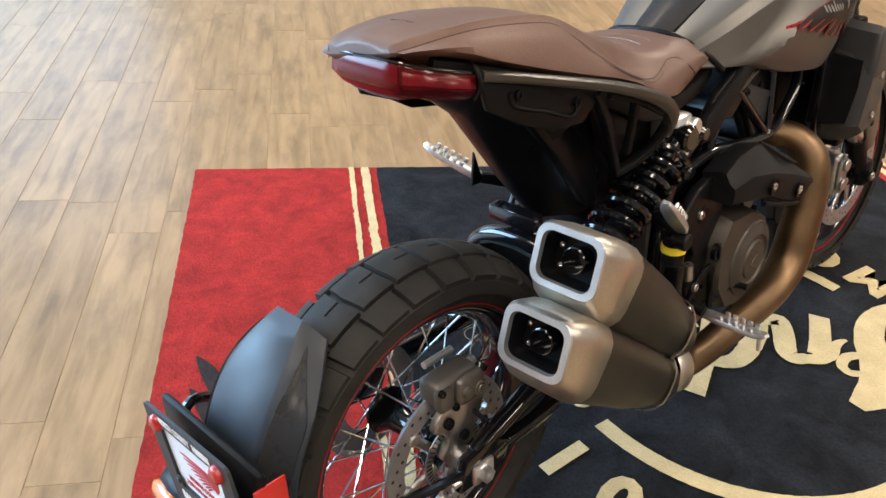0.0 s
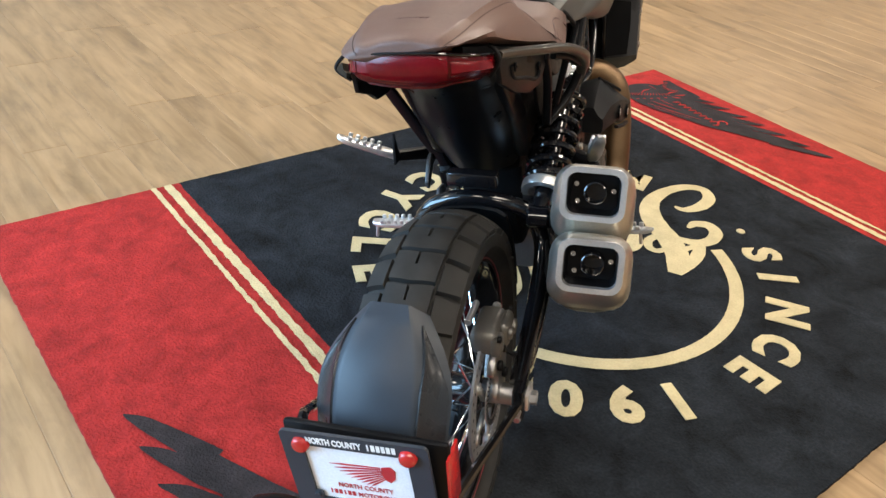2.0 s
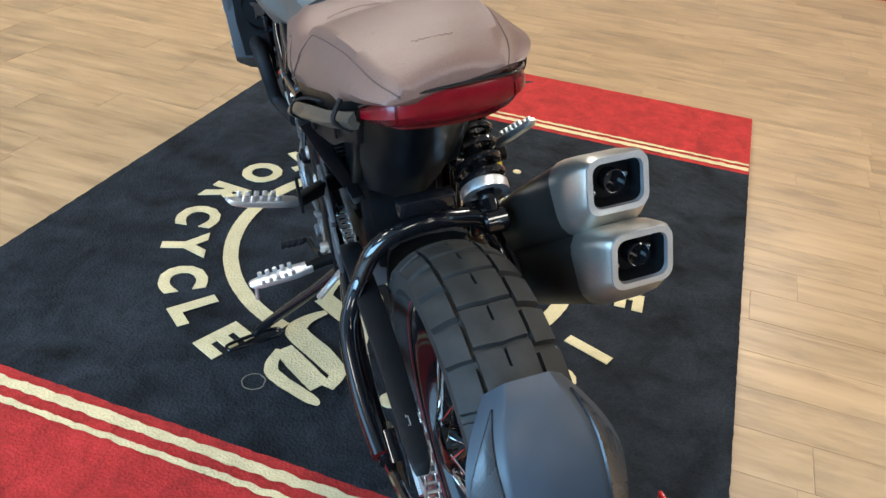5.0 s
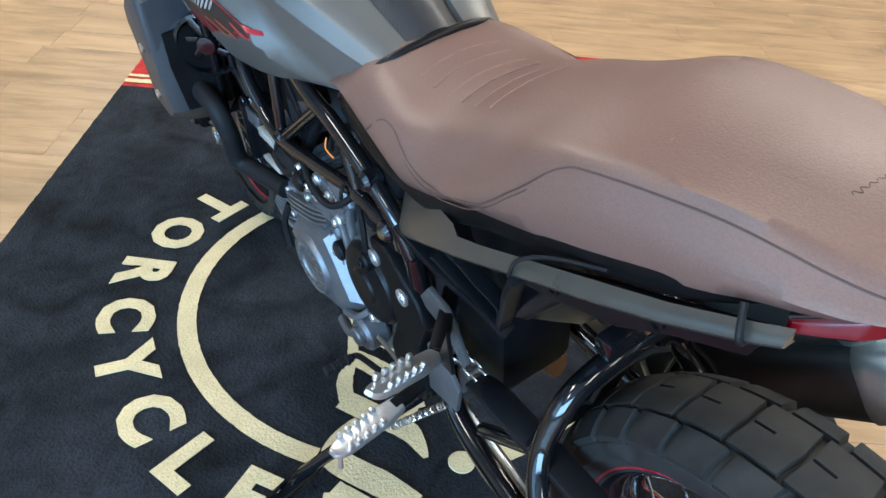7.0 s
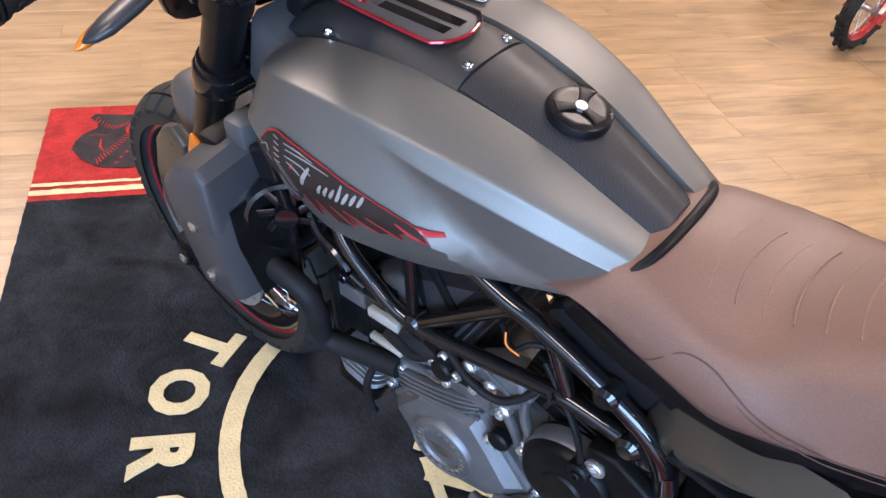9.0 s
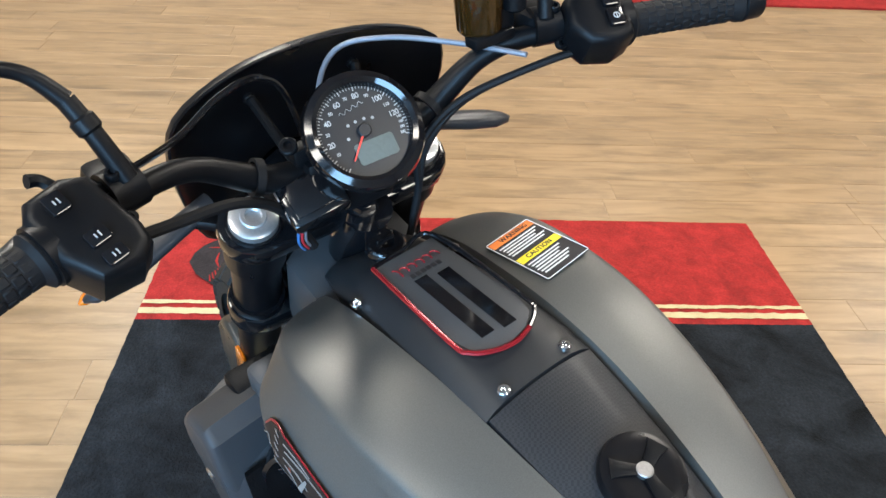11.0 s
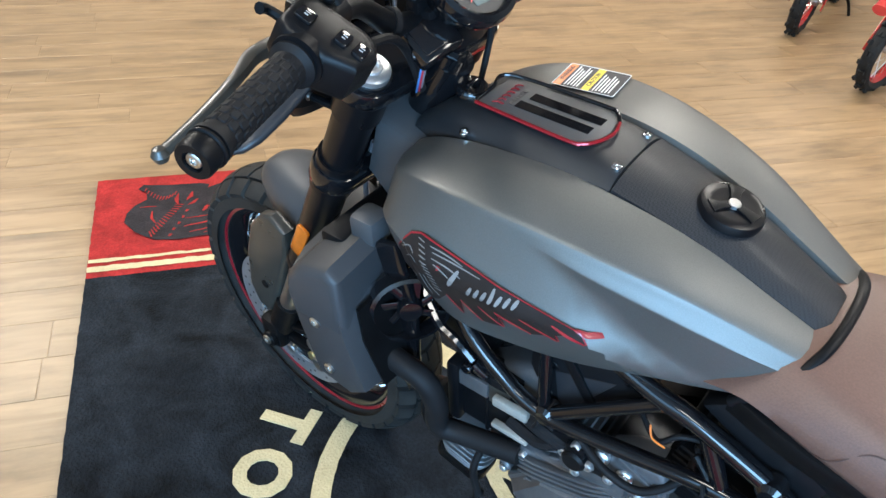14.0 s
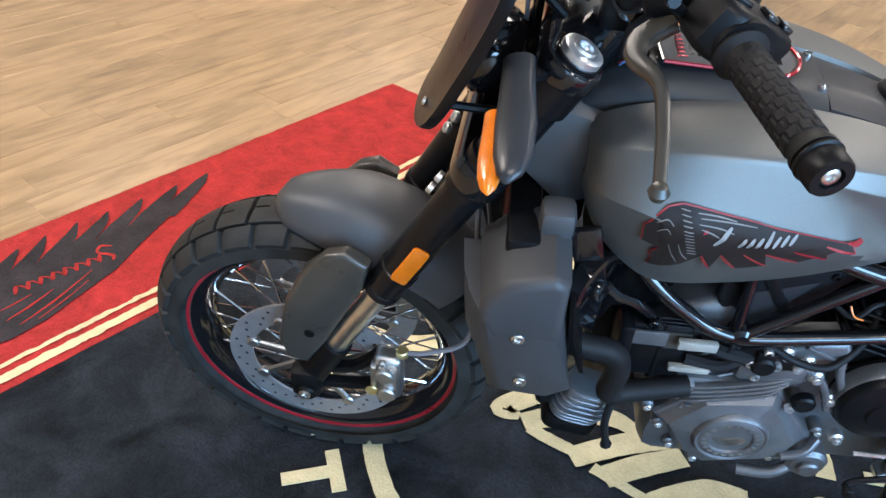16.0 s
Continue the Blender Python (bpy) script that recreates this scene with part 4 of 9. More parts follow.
def tail_cover():
    inner = from_true((0.602, 0.086, 0.710), (0.548, 0.114, 0.726), (0.484, 0.141, 0.746), (0.430, 0.150, 0.774), (0.390, 0.155, 0.796), (0.372, 0.165, 0.789), (0.330, 0.167, 0.806), (0.275, 0.166, 0.830), (0.190, 0.156, 0.860), (0.112, 0.143, 0.884), (0.045, 0.128, 0.908), (0.020, 0.122, 0.918))
    outer = from_true((0.586, 0.112, 0.644), (0.540, 0.146, 0.672), (0.468, 0.177, 0.722), (0.424, 0.181, 0.744), (0.382, 0.183, 0.764), (0.366, 0.184, 0.771), (0.326, 0.184, 0.789), (0.272, 0.182, 0.813), (0.190, 0.173, 0.842), (0.112, 0.160, 0.868), (0.045, 0.144, 0.893), (0.020, 0.137, 0.904))
    rings = []
    for k, (i, o) in enumerate(zip(inner, outer)):
        i = i.lerp(o, 0.0 if k < 4 else 0.28)
        deep = 0.034 if k < 2 else 0.016
        drop = Vector((0.004, -0.012, -deep))
        rings.append([i + Vector((0, 0, -0.012)), i + (o - i) * 0.06 + Vector((0, 0, 0.001)), i.lerp(o, 0.5) + Vector((0, 0, 0.0015)), i.lerp(o, 0.90) + Vector((0, 0, 0.001)), o + Vector((0, 0, -0.002)), o + drop * 0.5 + Vector((0, 0.003, 0)), o + drop, i + Vector((0, -0.004, -deep))])
    return loft(rings)


def tail_web():
    """Dark inner web below the rail, with open slots between its ribs."""
    out = []
    for pts, w in ((((0.545, 0.140, 0.668), (0.470, 0.130, 0.640), (0.410, 0.100, 0.590), (0.385, 0.088, 0.562)), 0.024), (((0.453, 0.150, 0.690), (0.430, 0.125, 0.640), (0.404, 0.102, 0.592)), 0.016), (((0.382, 0.158, 0.738), (0.380, 0.135, 0.690), (0.371, 0.108, 0.636), (0.390, 0.092, 0.575)), 0.020), (((0.275, 0.165, 0.792), (0.310, 0.145, 0.730), (0.345, 0.120, 0.660), (0.372, 0.104, 0.612)), 0.024)):
        out.append(ribbon(from_true(*pts), 0.010, w, (0, 1, 0), 0.25))
    return out


tc_l = tail_part("tail_cover", tail_cover(), "cover_grey", "satin dark grey tail side rail under the seat")
for rib in tail_web():
    tail_part("tail_brace", rib, "satin_black", "black ribbed brace below the tail rail")
tc_r = bike_part("tail_cover", ribbon([(0.074, -0.104, 0.915), (0.130, -0.124, 0.903), (0.205, -0.147, 0.884), (0.285, -0.166, 0.862), (0.350, -0.180, 0.838), (0.400, -0.187, 0.812), (0.428, -0.184, 0.782), (0.436, -0.172, 0.748)], [0.014, 0.015, 0.016, 0.018, 0.022, 0.024, 0.022, 0.016], [0.013, 0.013, 0.013, 0.014, 0.018, 0.024, 0.022, 0.016], (0, -0.3, 1), 0.30), "cover_grey", "slim satin dark grey tail rail under the seat")
for pts, w in ((((0.285, -0.136, 0.846), (0.318, -0.136, 0.792), (0.346, -0.131, 0.738), (0.368, -0.126, 0.690)), 0.016), (((0.352, -0.164, 0.822), (0.362, -0.154, 0.778), (0.370, -0.143, 0.730)), 0.013), (((0.430, -0.178, 0.772), (0.420, -0.164, 0.738), (0.398, -0.145, 0.708), (0.368, -0.126, 0.690)), 0.017), (((0.305, -0.148, 0.842), (0.352, -0.166, 0.826), (0.405, -0.180, 0.796)), 0.012)):
    bike_part("tail_brace", ribbon(list(pts), 0.014, w, (0, 1, 0), 0.28), "satin_black", "black rounded bar of the slotted tail brace", tc_r)
# Flat black sheet that puts the shade behind the slots into colour.
bike_part("brace_shade", prism([(0.29, 0.85), (0.43, 0.80), (0.43, 0.745), (0.37, 0.70), (0.33, 0.75)], 0.006, side(-0.112), 0.001), "engine_black", "black sheet painting the shaded hollow behind the slotted brace", tc_r)


def tail_panel():
    """Upright black panel below the rear of the rail; it widens towards the front."""
    poly = [(0.035, 0.896), (0.110, 0.868), (0.200, 0.838), (0.285, 0.804), (0.300, 0.776), (0.235, 0.784), (0.165, 0.800), (0.115, 0.828), (0.050, 0.855)]
    bm = prism(poly, 0.010, side(0.0), 0.003)
    for v in bm.verts:
        v.co.y += 0.113 + 0.15 * v.co.x
    return moved(bm, TAIL.inverted())


tp_l = part("tail_panel", tail_panel(), M["satin_black"], bike, "black panel with two screws below the tail rail", 38, TAIL)


def right_panel():
    """Upright panel on the other flank, higher, with a shallow pocket between its screws."""
    out = prism([(0.070, 0.910), (0.130, 0.896), (0.210, 0.876), (0.288, 0.852), (0.292, 0.836), (0.262, 0.806), (0.205, 0.808), (0.140, 0.832), (0.082, 0.866)], 0.010, side(0.0), 0.003)
    rim = tube([(0.118, -0.006, 0.884), (0.128, -0.006, 0.862), (0.185, -0.006, 0.842), (0.236, -0.006, 0.824), (0.252, -0.006, 0.846)], 0.0032, 8)
    bm = join(out, rim)
    for v in bm.verts:
        v.co.y -= 0.090 + 0.15 * v.co.x
    return bm


tp_r = bike_part("tail_panel", right_panel(), "satin_black", "black panel with a pocket and two screws below the tail rail")
for c, q, d in ((tp_l, (0.125, 0.139, 0.838), 1), (tp_l, (0.235, 0.155, 0.803), 1), (tp_r, (0.134, -0.115, 0.877), -1), (tp_r, (0.246, -0.132, 0.842), -1)):
    bike_part("screw", bolt(q, (0, d, 0), 0.0075, 0.004), "engine_black", "dark socket screw", c)
tail_part("seat_cable", tube(from_true((0.280, 0.172, 0.798), (0.268, 0.184, 0.812), (0.262, 0.178, 0.832), (0.235, 0.162, 0.846), (0.180, 0.146, 0.862)), 0.0022, 8), "soft_rubber", "thin black cable over the tail rail", tc_l)
for c, s in ((tc_l, 1), (tc_r, -1)):
    strap = tube([(0.052, 0.118, 0.884), (0.046, 0.139, 0.905), (0.058, 0.124, 0.925)], 0.0032, 8)
    if s > 0:
        tail_part("seat_strap", strap, "soft_rubber", "thin black rubber strap over the tail cover", c)
    else:
        bike_part("seat_strap", tube([(0.078, -0.088, 0.880), (0.072, -0.104, 0.902), (0.066, -0.104, 0.922), (0.072, -0.090, 0.930)], 0.0032, 8), "soft_rubber", "thin black rubber strap over the tail cover", c)
    # Black strip under the seat paints the shaded gap above the tail rail.
    tail_part("seat_gap_strip", ribbon([(0.030, s * 0.064, 0.932), (0.10, s * (0.110 if s > 0 else 0.094), 0.904 if s > 0 else 0.912), (0.20, s * 0.126, 0.868 if s > 0 else 0.878), (0.345, s * 0.134, 0.823), (0.460, s * 0.132, 0.772), (0.60, s * 0.124, 0.770), (0.70, s * 0.105, 0.785)], 0.02, 0.030), "engine_black", "black strip under the seat edge standing for the shaded gap above the rail")

# curved black filler, added to keep the gap ahead of the rear tyre dark
def tyre_gap_fill():
    rings = []
    for k in range(9):
        a = radians(2 + 40 * k / 8)
        ring = [Vector((math.cos(a) * r, y, 0.319 + math.sin(a) * r)) for r, y in ((0.338, -0.070), (0.348, -0.050), (0.352, 0.0), (0.348, 0.050), (0.338, 0.070), (0.332, 0.068), (0.342, 0.046), (0.346, 0.0), (0.342, -0.046), (0.332, -0.068))]
        rings.append(ring)
    return loft(rings)


bike_part("tyre_gap_fill", tyre_gap_fill(), "engine_black", "black curved filler added to darken the gap ahead of the rear tyre", angle=50)

# swingarm
def swing():
    low = tube([(0.52, -0.100, 0.40), (0.40, -0.122, 0.352), (0.20, -0.132, 0.318), (0.0, -0.136, 0.318)], 0.017, 12)
    low2 = tube([(0.52, 0.100, 0.40), (0.45, 0.128, 0.345), (0.30, 0.146, 0.330), (0.13, 0.158, 0.328), (0.0, 0.156, 0.322)], 0.017, 12)
    hoop = tube([(0.0, -0.140, 0.345), (0.16, -0.140, 0.400), (0.27, -0.135, 0.470), (0.285, -0.105, 0.535), (0.275, -0.05, 0.560), (0.270, 0.0, 0.567), (0.270, 0.055, 0.556), (0.270, 0.095, 0.530), (0.265, 0.130, 0.470), (0.215, 0.165, 0.418), (0.10, 0.172, 0.372), (0.0, 0.166, 0.340)], 0.0165, 12, 6)
    strut = [rod((0.30, -0.130, 0.34), (0.27, -0.134, 0.47), 0.012), rod((0.40, 0.120, 0.36), (0.27, 0.128, 0.47), 0.012)]
    plates = [prism([(-0.045, 0.300), (0.05, 0.296), (0.07, 0.335), (0.03, 0.362), (-0.03, 0.352)], 0.022, side(s * 0.146), 0.004) for s in (1, -1)]
    return join(low, low2, hoop, *strut, *plates)


swingarm = bike_part("swingarm", swing(), "gloss_black", "gloss black tubular steel swingarm with a hoop over the tyre")
bike_part("axle_nut", lathe([(0, 0), (0.017, 0), (0.017, 0.012), (0.0135, 0.013), (0.0135, 0.024), (0.008, 0.024), (0.008, 0.010), (0, 0.010)], aim((0, -0.150, 0.319), (0, -1, 0)), 6), "bright_alloy", "silver axle nut", swingarm)
bike_part("axle_block", box(0.002, -0.158, 0.319, 0.044, 0.010, 0.036, 0.004), "bright_alloy", "silver chain adjuster block", swingarm)
bike_part("adjuster_screw", join(rod((-0.055, -0.150, 0.318), (-0.02, -0.150, 0.318), 0.004, 8), disc((-0.058, -0.150, 0.318), (-1, 0, 0), 0.007, 0.006, 6)), "steel", "", swingarm)
bike_part("brake_hose", tube([(0.03, -0.100, 0.40), (0.05, -0.128, 0.37), (0.10, -0.138, 0.345), (0.16, -0.150, 0.37), (0.20, -0.152, 0.41), (0.24, -0.15, 0.47), (0.33, -0.13, 0.50)], 0.004, 8), "soft_rubber", "black rear brake hose")
tq = bike_part("torque_bracket", prism([(q.x, q.y) for q in spline([Vector(p) for p in ((-0.034, 0.425, 0), (-0.052, 0.398, 0), (-0.030, 0.380, 0), (-0.022, 0.362, 0), (-0.036, 0.338, 0), (-0.014, 0.312, 0), (0.026, 0.318, 0), (0.034, 0.345, 0), (0.042, 0.372, 0), (0.062, 0.420, 0), (0.022, 0.446, 0))], 4, True)], 0.014, side(-0.104), 0.004), "alloy", "cast alloy caliper bracket")
for x, z in ((-0.024, 0.402), (0.008, 0.362)):
    bike_part("bracket_bolt", disc((x, -0.111, z), (0, -1, 0), 0.0095, 0.008, 16), "engine_black", "black bracket bolt", tq)
bike_part("axle_spacer", rod((0, -0.07, 0.319), (0, -0.14, 0.319), 0.020, 20), "alloy")
cal = bike_part("rear_caliper", join(box(0.002, -0.090, 0.456, 0.092, 0.046, 0.046, 0.012, 3), box(-0.030, -0.112, 0.452, 0.030, 0.020, 0.038, 0.006), box(0.020, -0.116, 0.450, 0.058, 0.022, 0.050, 0.012, 3)), "caliper_grey", "dark grey cast rear brake caliper")
for x, z, r in ((0.006, 0.452, 0.011), (0.034, 0.446, 0.013)):
    bike_part("piston_cap", lathe([(0, 0.006), (r * 0.55, 0.006), (r * 0.62, 0.004), (r, 0.005), (r * 1.05, 0)], aim((x, -0.126, z), (0, -1, 0)), 20), "caliper_grey", "round piston cap", cal)
for x, z in ((-0.040, 0.470), (0.050, 0.470), (-0.012, 0.430)):
    bike_part("caliper_bolt", bolt((x, -0.116, z), (0, -1, 0), 0.0062, 0.007), "engine_black", "", cal)
bike_part("caliper_pin", join(rod((-0.02, -0.06, 0.482), (0.04, -0.06, 0.482), 0.006), bolt((0.045, -0.095, 0.474), (1, 0, 0), 0.008, 0.007)), "bright_alloy", "", cal)
bike_part("tone_ring", lathe([(0.046, 0), (0.062, 0), (0.062, 0.002), (0.046, 0.002)], aim((0, -0.094, 0.319), (0, -1, 0)), 60, closed=True), "steel", "slotted speed sensor ring", rear_wheel)
slots = [box(0.054, 0, 0.0026, 0.011, 0.0022, 0.001, m=aim((0, -0.094, 0.319), (0, -1, 0)) @ Matrix.Rotation(2 * math.pi * i / 44, 4, 'Z')) for i in range(44)]
bike_part("slot", join(*slots), "black_print", "dark slots", rear_wheel)

# sprocket, chain and guards on the left
bike_part("sprocket", lathe([(0.06, -0.003), (0.098, -0.003), (0.104, 0), (0.098, 0.003), (0.06, 0.003)], aim((0, 0.108, 0.319), (0, 1, 0)), 44, closed=True), "alloy", "rear chain sprocket", rear_wheel)


def chain_run():
    a, b = Vector((0.62, 0.112, 0.47)), Vector((0.0, 0.112, 0.423))
    c, d = Vector((0.62, 0.112, 0.40)), Vector((0.0, 0.112, 0.216))
    bm = []
    pts = [a.lerp(b, i / 39) for i in range(40)] + [Vector((0.104 * math.sin(-q), 0.112, 0.319 + 0.104 * math.cos(q))) for q in [math.pi * k / 22 for k in range(1, 22)]]
    for i, (p, q) in enumerate(zip(pts, pts[1:])):
        dirn = (q - p).normalized()
        k = 0.011 if i % 2 else 0.008
        up = Vector((0, 1, 0)).cross(dirn)
        for s in (-1, 1):
            m = Matrix.Translation((p + q) / 2 + Vector((0, s * k, 0))) @ Matrix((( dirn.x, 0, up.x, 0), (dirn.y, 1, up.y, 0), (dirn.z, 0, up.z, 0), (0, 0, 0, 1)))
            bm.append(box(0, 0, 0, (q - p).length * 1.25, 0.0022, 0.012, 0.0008, 1, m))
        bm.append(rod(p + Vector((0, -0.010, 0)), p + Vector((0, 0.010, 0)), 0.0042, 6))
    bm.append(rod(c, d, 0.006, 6))
    return join(*bm)


bike_part("drive_chain", chain_run(), "steel", "steel roller drive chain")
bike_part("chain_guard", ribbon([(0.420, 0.118, 0.450), (0.36, 0.118, 0.462), (0.14, 0.118, 0.446), (-0.06, 0.122, 0.412), (-0.10, 0.124, 0.392)], [0.034, 0.045, 0.042, 0.034, 0.018], [0.012, 0.014, 0.014, 0.012, 0.010]), "dark_plastic", "matt dark grey chain guard")

# rear hugger with plate carrier
def hugger():
    rings = []
    for k in range(15):
        a = radians(122 + 37 * k / 14)
        t = k / 14
        w = 0.052 + 0.050 * math.sin(min(1, t * 1.9) * math.pi / 2) - 0.012 * max(0, t - 0.6)
        r = 0.376 - 0.014 * t + 0.004 * math.sin(math.pi * t)
        ring = []
        for s in (-1.0, -0.97, -0.60, -0.52, 0, 0.52, 0.60, 0.97, 1.0):
            fall = 0.0 if abs(s) < 0.56 else (abs(s) - 0.56) * (0.075 + 0.030 * t)
            ring.append(Vector((math.cos(a) * (r - fall), s * w, 0.319 + math.sin(a) * (r - fall))))
        inner = [Vector((v.x - math.cos(a) * 0.008, v.y * 0.95, v.z - math.sin(a) * 0.008)) for v in ring[::-1]]
        rings.append(ring + inner)
    return loft(rings)


hug = bike_part("rear_hugger", hugger(), "slate", "matt slate-grey rear mudguard with a flat crown hugging the tyre", angle=30)


def hugger_at(t, s, lift):
    a = radians(122 + 37 * t)
    w = 0.052 + 0.050 * math.sin(min(1, t * 1.9) * math.pi / 2) - 0.012 * max(0, t - 0.6)
    r = 0.376 - 0.014 * t + 0.004 * math.sin(math.pi * t)
    fall = 0.0 if abs(s) < 0.56 else (abs(s) - 0.56) * (0.075 + 0.030 * t)
    up = Vector((math.cos(a) * 0.75, (1 if s > 0 else -1) * 0.66, math.sin(a) * 0.75))
    return Vector((math.cos(a) * (r - fall), s * w, 0.319 + math.sin(a) * (r - fall))) + up * lift


for side_ in (1, -1):
    bm = bmesh.new()
    prev = None
    for i in range(15):
        u = i / 14
        t = 0.10 + 0.84 * u
        k = min(1.0, 0.03 + 2.1 * u) if u < 0.9 else 1.0 - 3.0 * (u - 0.9)
        row = [bm.verts.new(hugger_at(t, side_ * (0.790 - 0.05 * (1 - k) + q * 0.165 * k), lift)) for q, lift in ((-1.05, 0.0004), (-1.0, 0.0034), (-0.88, 0.0022), (0, 0.0024), (0.88, 0.0022), (1.0, 0.0034), (1.04, 0.0004))]
        if prev:
            for j in range(6):
                bm.faces.new((prev[j], prev[j + 1], row[j + 1], row[j]))
        prev = row
    bike_part("side_inset", bm, "inset_carbon", "glossy leaf-shaped carbon inset", hug, angle=60)
bike_part("hugger_stay", join(tube([(-0.02, 0.160, 0.335), (-0.20, 0.150, 0.42), (-0.315, 0.108, 0.50), (-0.335, 0.105, 0.42), (-0.320, 0.104, 0.32)], 0.008, 8), tube([(-0.02, -0.150, 0.325), (-0.18, -0.120, 0.34), (-0.31, -0.10, 0.36)], 0.008, 8)), "gloss_black", "black steel stay of the plate carrier")
carrier = bike_part("plate_carrier", box(-0.345, -0.002, 0.455, 0.014, 0.242, 0.150, 0.008), "satin_black", "black plastic plate carrier")
for bracket in (box(-0.335, -0.002, 0.330, 0.030, 0.10, 0.12, 0.008), box(-0.335, 0.010, 0.290, 0.026, 0.26, 0.028, 0.008)):
    bike_part("bracket", bracket, "satin_black", "", carrier)
PLATE = Matrix.Translation((-0.368, -0.001, 0.456)) @ Matrix.Rotation(radians(-2.4), 4, 'X') @ Matrix.Rotation(radians(-4), 4, 'Y') @ Matrix(((0, 0, -1, 0), (-1, 0, 0, 0), (0, 1, 0, 0), (0, 0, 0, 1)))


def frame_ring(w, h, iw, ih, r, thick, shift=0.0):
    outer, inner = soft_rect(w, h, r, 4), [(x, y + shift) for x, y in soft_rect(iw, ih, r * 0.6, 4)]
    bm = bmesh.new()
    rows = [[bm.verts.new((x, y, z)) for x, y in loop] for loop, z in ((outer, 0), (outer, thick), (inner, thick), (inner, 0))]
    n = len(outer)
    for a, b in zip(rows, rows[1:] + rows[:1]):
        for i in range(n):
            j = (i + 1) % n
            bm.faces.new((a[i], a[j], b[j], b[i]))
    return bm


part("plate_frame", moved(frame_ring(0.212, 0.178, 0.150, 0.108, 0.008, 0.005, 0.0105), PLATE), M["slate"], carrier, "dark slate plate frame with white lettering")
pl = part("plate", moved(prism(soft_rect(0.190, 0.132, 0.006), 0.0015, pose(0, 0.010, 0.0)), PLATE), M["white_plate"], carrier, "white card showroom plate with red emblem")


def fitted_text(body, w, h, u, v, lift, bold):
    """Lettering stretched to a given width and height, centred at u, v on the plate."""
    bm = text_mesh(body, 0.02, 0.0003, 1.0, bold)
    xs, ys = [q.co.x for q in bm.verts], [q.co.y for q in bm.verts]
    kx, ky = w / (max(xs) - min(xs)), h / (max(ys) - min(ys))
    return moved(bm, PLATE @ pose(u, v, lift) @ Matrix.Diagonal((kx, ky, 1, 1)) @ Matrix.Translation((-(max(xs) + min(xs)) / 2, -(max(ys) + min(ys)) / 2, 0)))


part("frame_lettering", fitted_text("NORTH COUNTY", 0.080, 0.0120, -0.0265, 0.0765, 0.0056, 0.0007), M["white_paint"], carrier, "white lettering on the plate frame")
for i in range(6):
    part("frame_print", moved(box(0.0225 + 0.0072 * i, 0.0765, 0.0054, 0.0052 if i else 0.002, 0.0115, 0.0006), PLATE), M["white_paint"], carrier, "white printed bar")
part("frame_lettering", fitted_text("SAN MARCOS , CA.", 0.154, 0.0205, 0.0005, -0.0640, 0.0056, 0.0012), M["white_paint"], carrier, "bold white lettering on the plate frame")
part("frame_print", moved(box(0.032, -0.0815, 0.0054, 0.094, 0.0052, 0.0006), PLATE), M["white_paint"], carrier, "white printed bar")
part("plate_lettering", fitted_text("NORTH COUNTY", 0.081, 0.0090, 0.0025, -0.0125, 0.0014, 0.0002), M["red_print"], pl, "red lettering on the plate")
part("plate_lettering", fitted_text("MOTORCYCLE", 0.067, 0.0085, 0.0225, -0.0285, 0.0014, 0.0002), M["red_print"], pl, "red lettering on the plate")
for i in range(6):
    part("plate_print", moved(box(-0.0520 + 0.0068 * i, -0.0285, 0.0012, 0.0048 if i not in (0, 3) else 0.002, 0.0085, 0.0006), PLATE), M["red_print"], pl, "red printed bar")
for u in (-0.078, 0.078):
    part("frame_tab", moved(join(prism(soft_rect(0.016, 0.016, 0.004), 0.003, pose(u * 0.93, -0.036, 0.004)), disc((u * 0.93, -0.036, 0.005), (0, 0, 1), 0.0048, 0.003, 12)), PLATE), M["slate"], carrier, "corner tab with a small bolt")


def feather_emblem(scale, m, parent, feathers=9, material="red_print", label="plain red feather-fan emblem"):
    """A plain swept fan of feathers, each a piece of its own, behind a rounded tip."""
    tip = part("emblem", moved(prism([(x * scale, y * scale) for x, y in ((0.26, 0.10), (0.42, 0.14), (0.50, 0.04), (0.47, -0.14), (0.38, -0.25), (0.30, -0.20), (0.24, -0.04))], 0.0008), m), M[material], parent, label)
    for i in range(feathers):
        t = i / (feathers - 1)
        a = radians(184 + 44 * t)
        L = (0.92 - 0.50 * t) * scale
        base = Vector((0.235 + 0.05 * t, 0.085 - 0.27 * t, 0)) * scale
        d = Vector((math.cos(a), math.sin(a) * 0.7, 0))
        n = Vector((-d.y, d.x, 0)) * 0.0165 * scale
        part("feather", moved(prism([(q.x, q.y) for q in (base - n * 0.6, base + d * L * 0.75 - n * 1.3, base + d * L, base + d * L * 0.75 + n, base + n * 0.6)], 0.0008), m), M[material], tip)


feather_emblem(0.082, PLATE @ pose(0.012, 0.0270, 0.0012), pl)
for s in (1, -1):
    bike_part("bolt_cap", lathe([(0, 0), (0.0125, 0), (0.0135, 0.004), (0.0115, 0.010), (0.0085, 0.012), (0, 0.012)], aim((-0.374, s * 0.077 + 0.001, 0.5225 - s * 0.0035), (-1, 0, 0.05)), 20), "red_reflector", "red jewelled bolt cap", carrier)
bike_part("side_reflector", box(-0.338, -0.1225, 0.462, 0.046, 0.005, 0.100, 0.002), "red_reflector", "upright red side reflector", carrier)


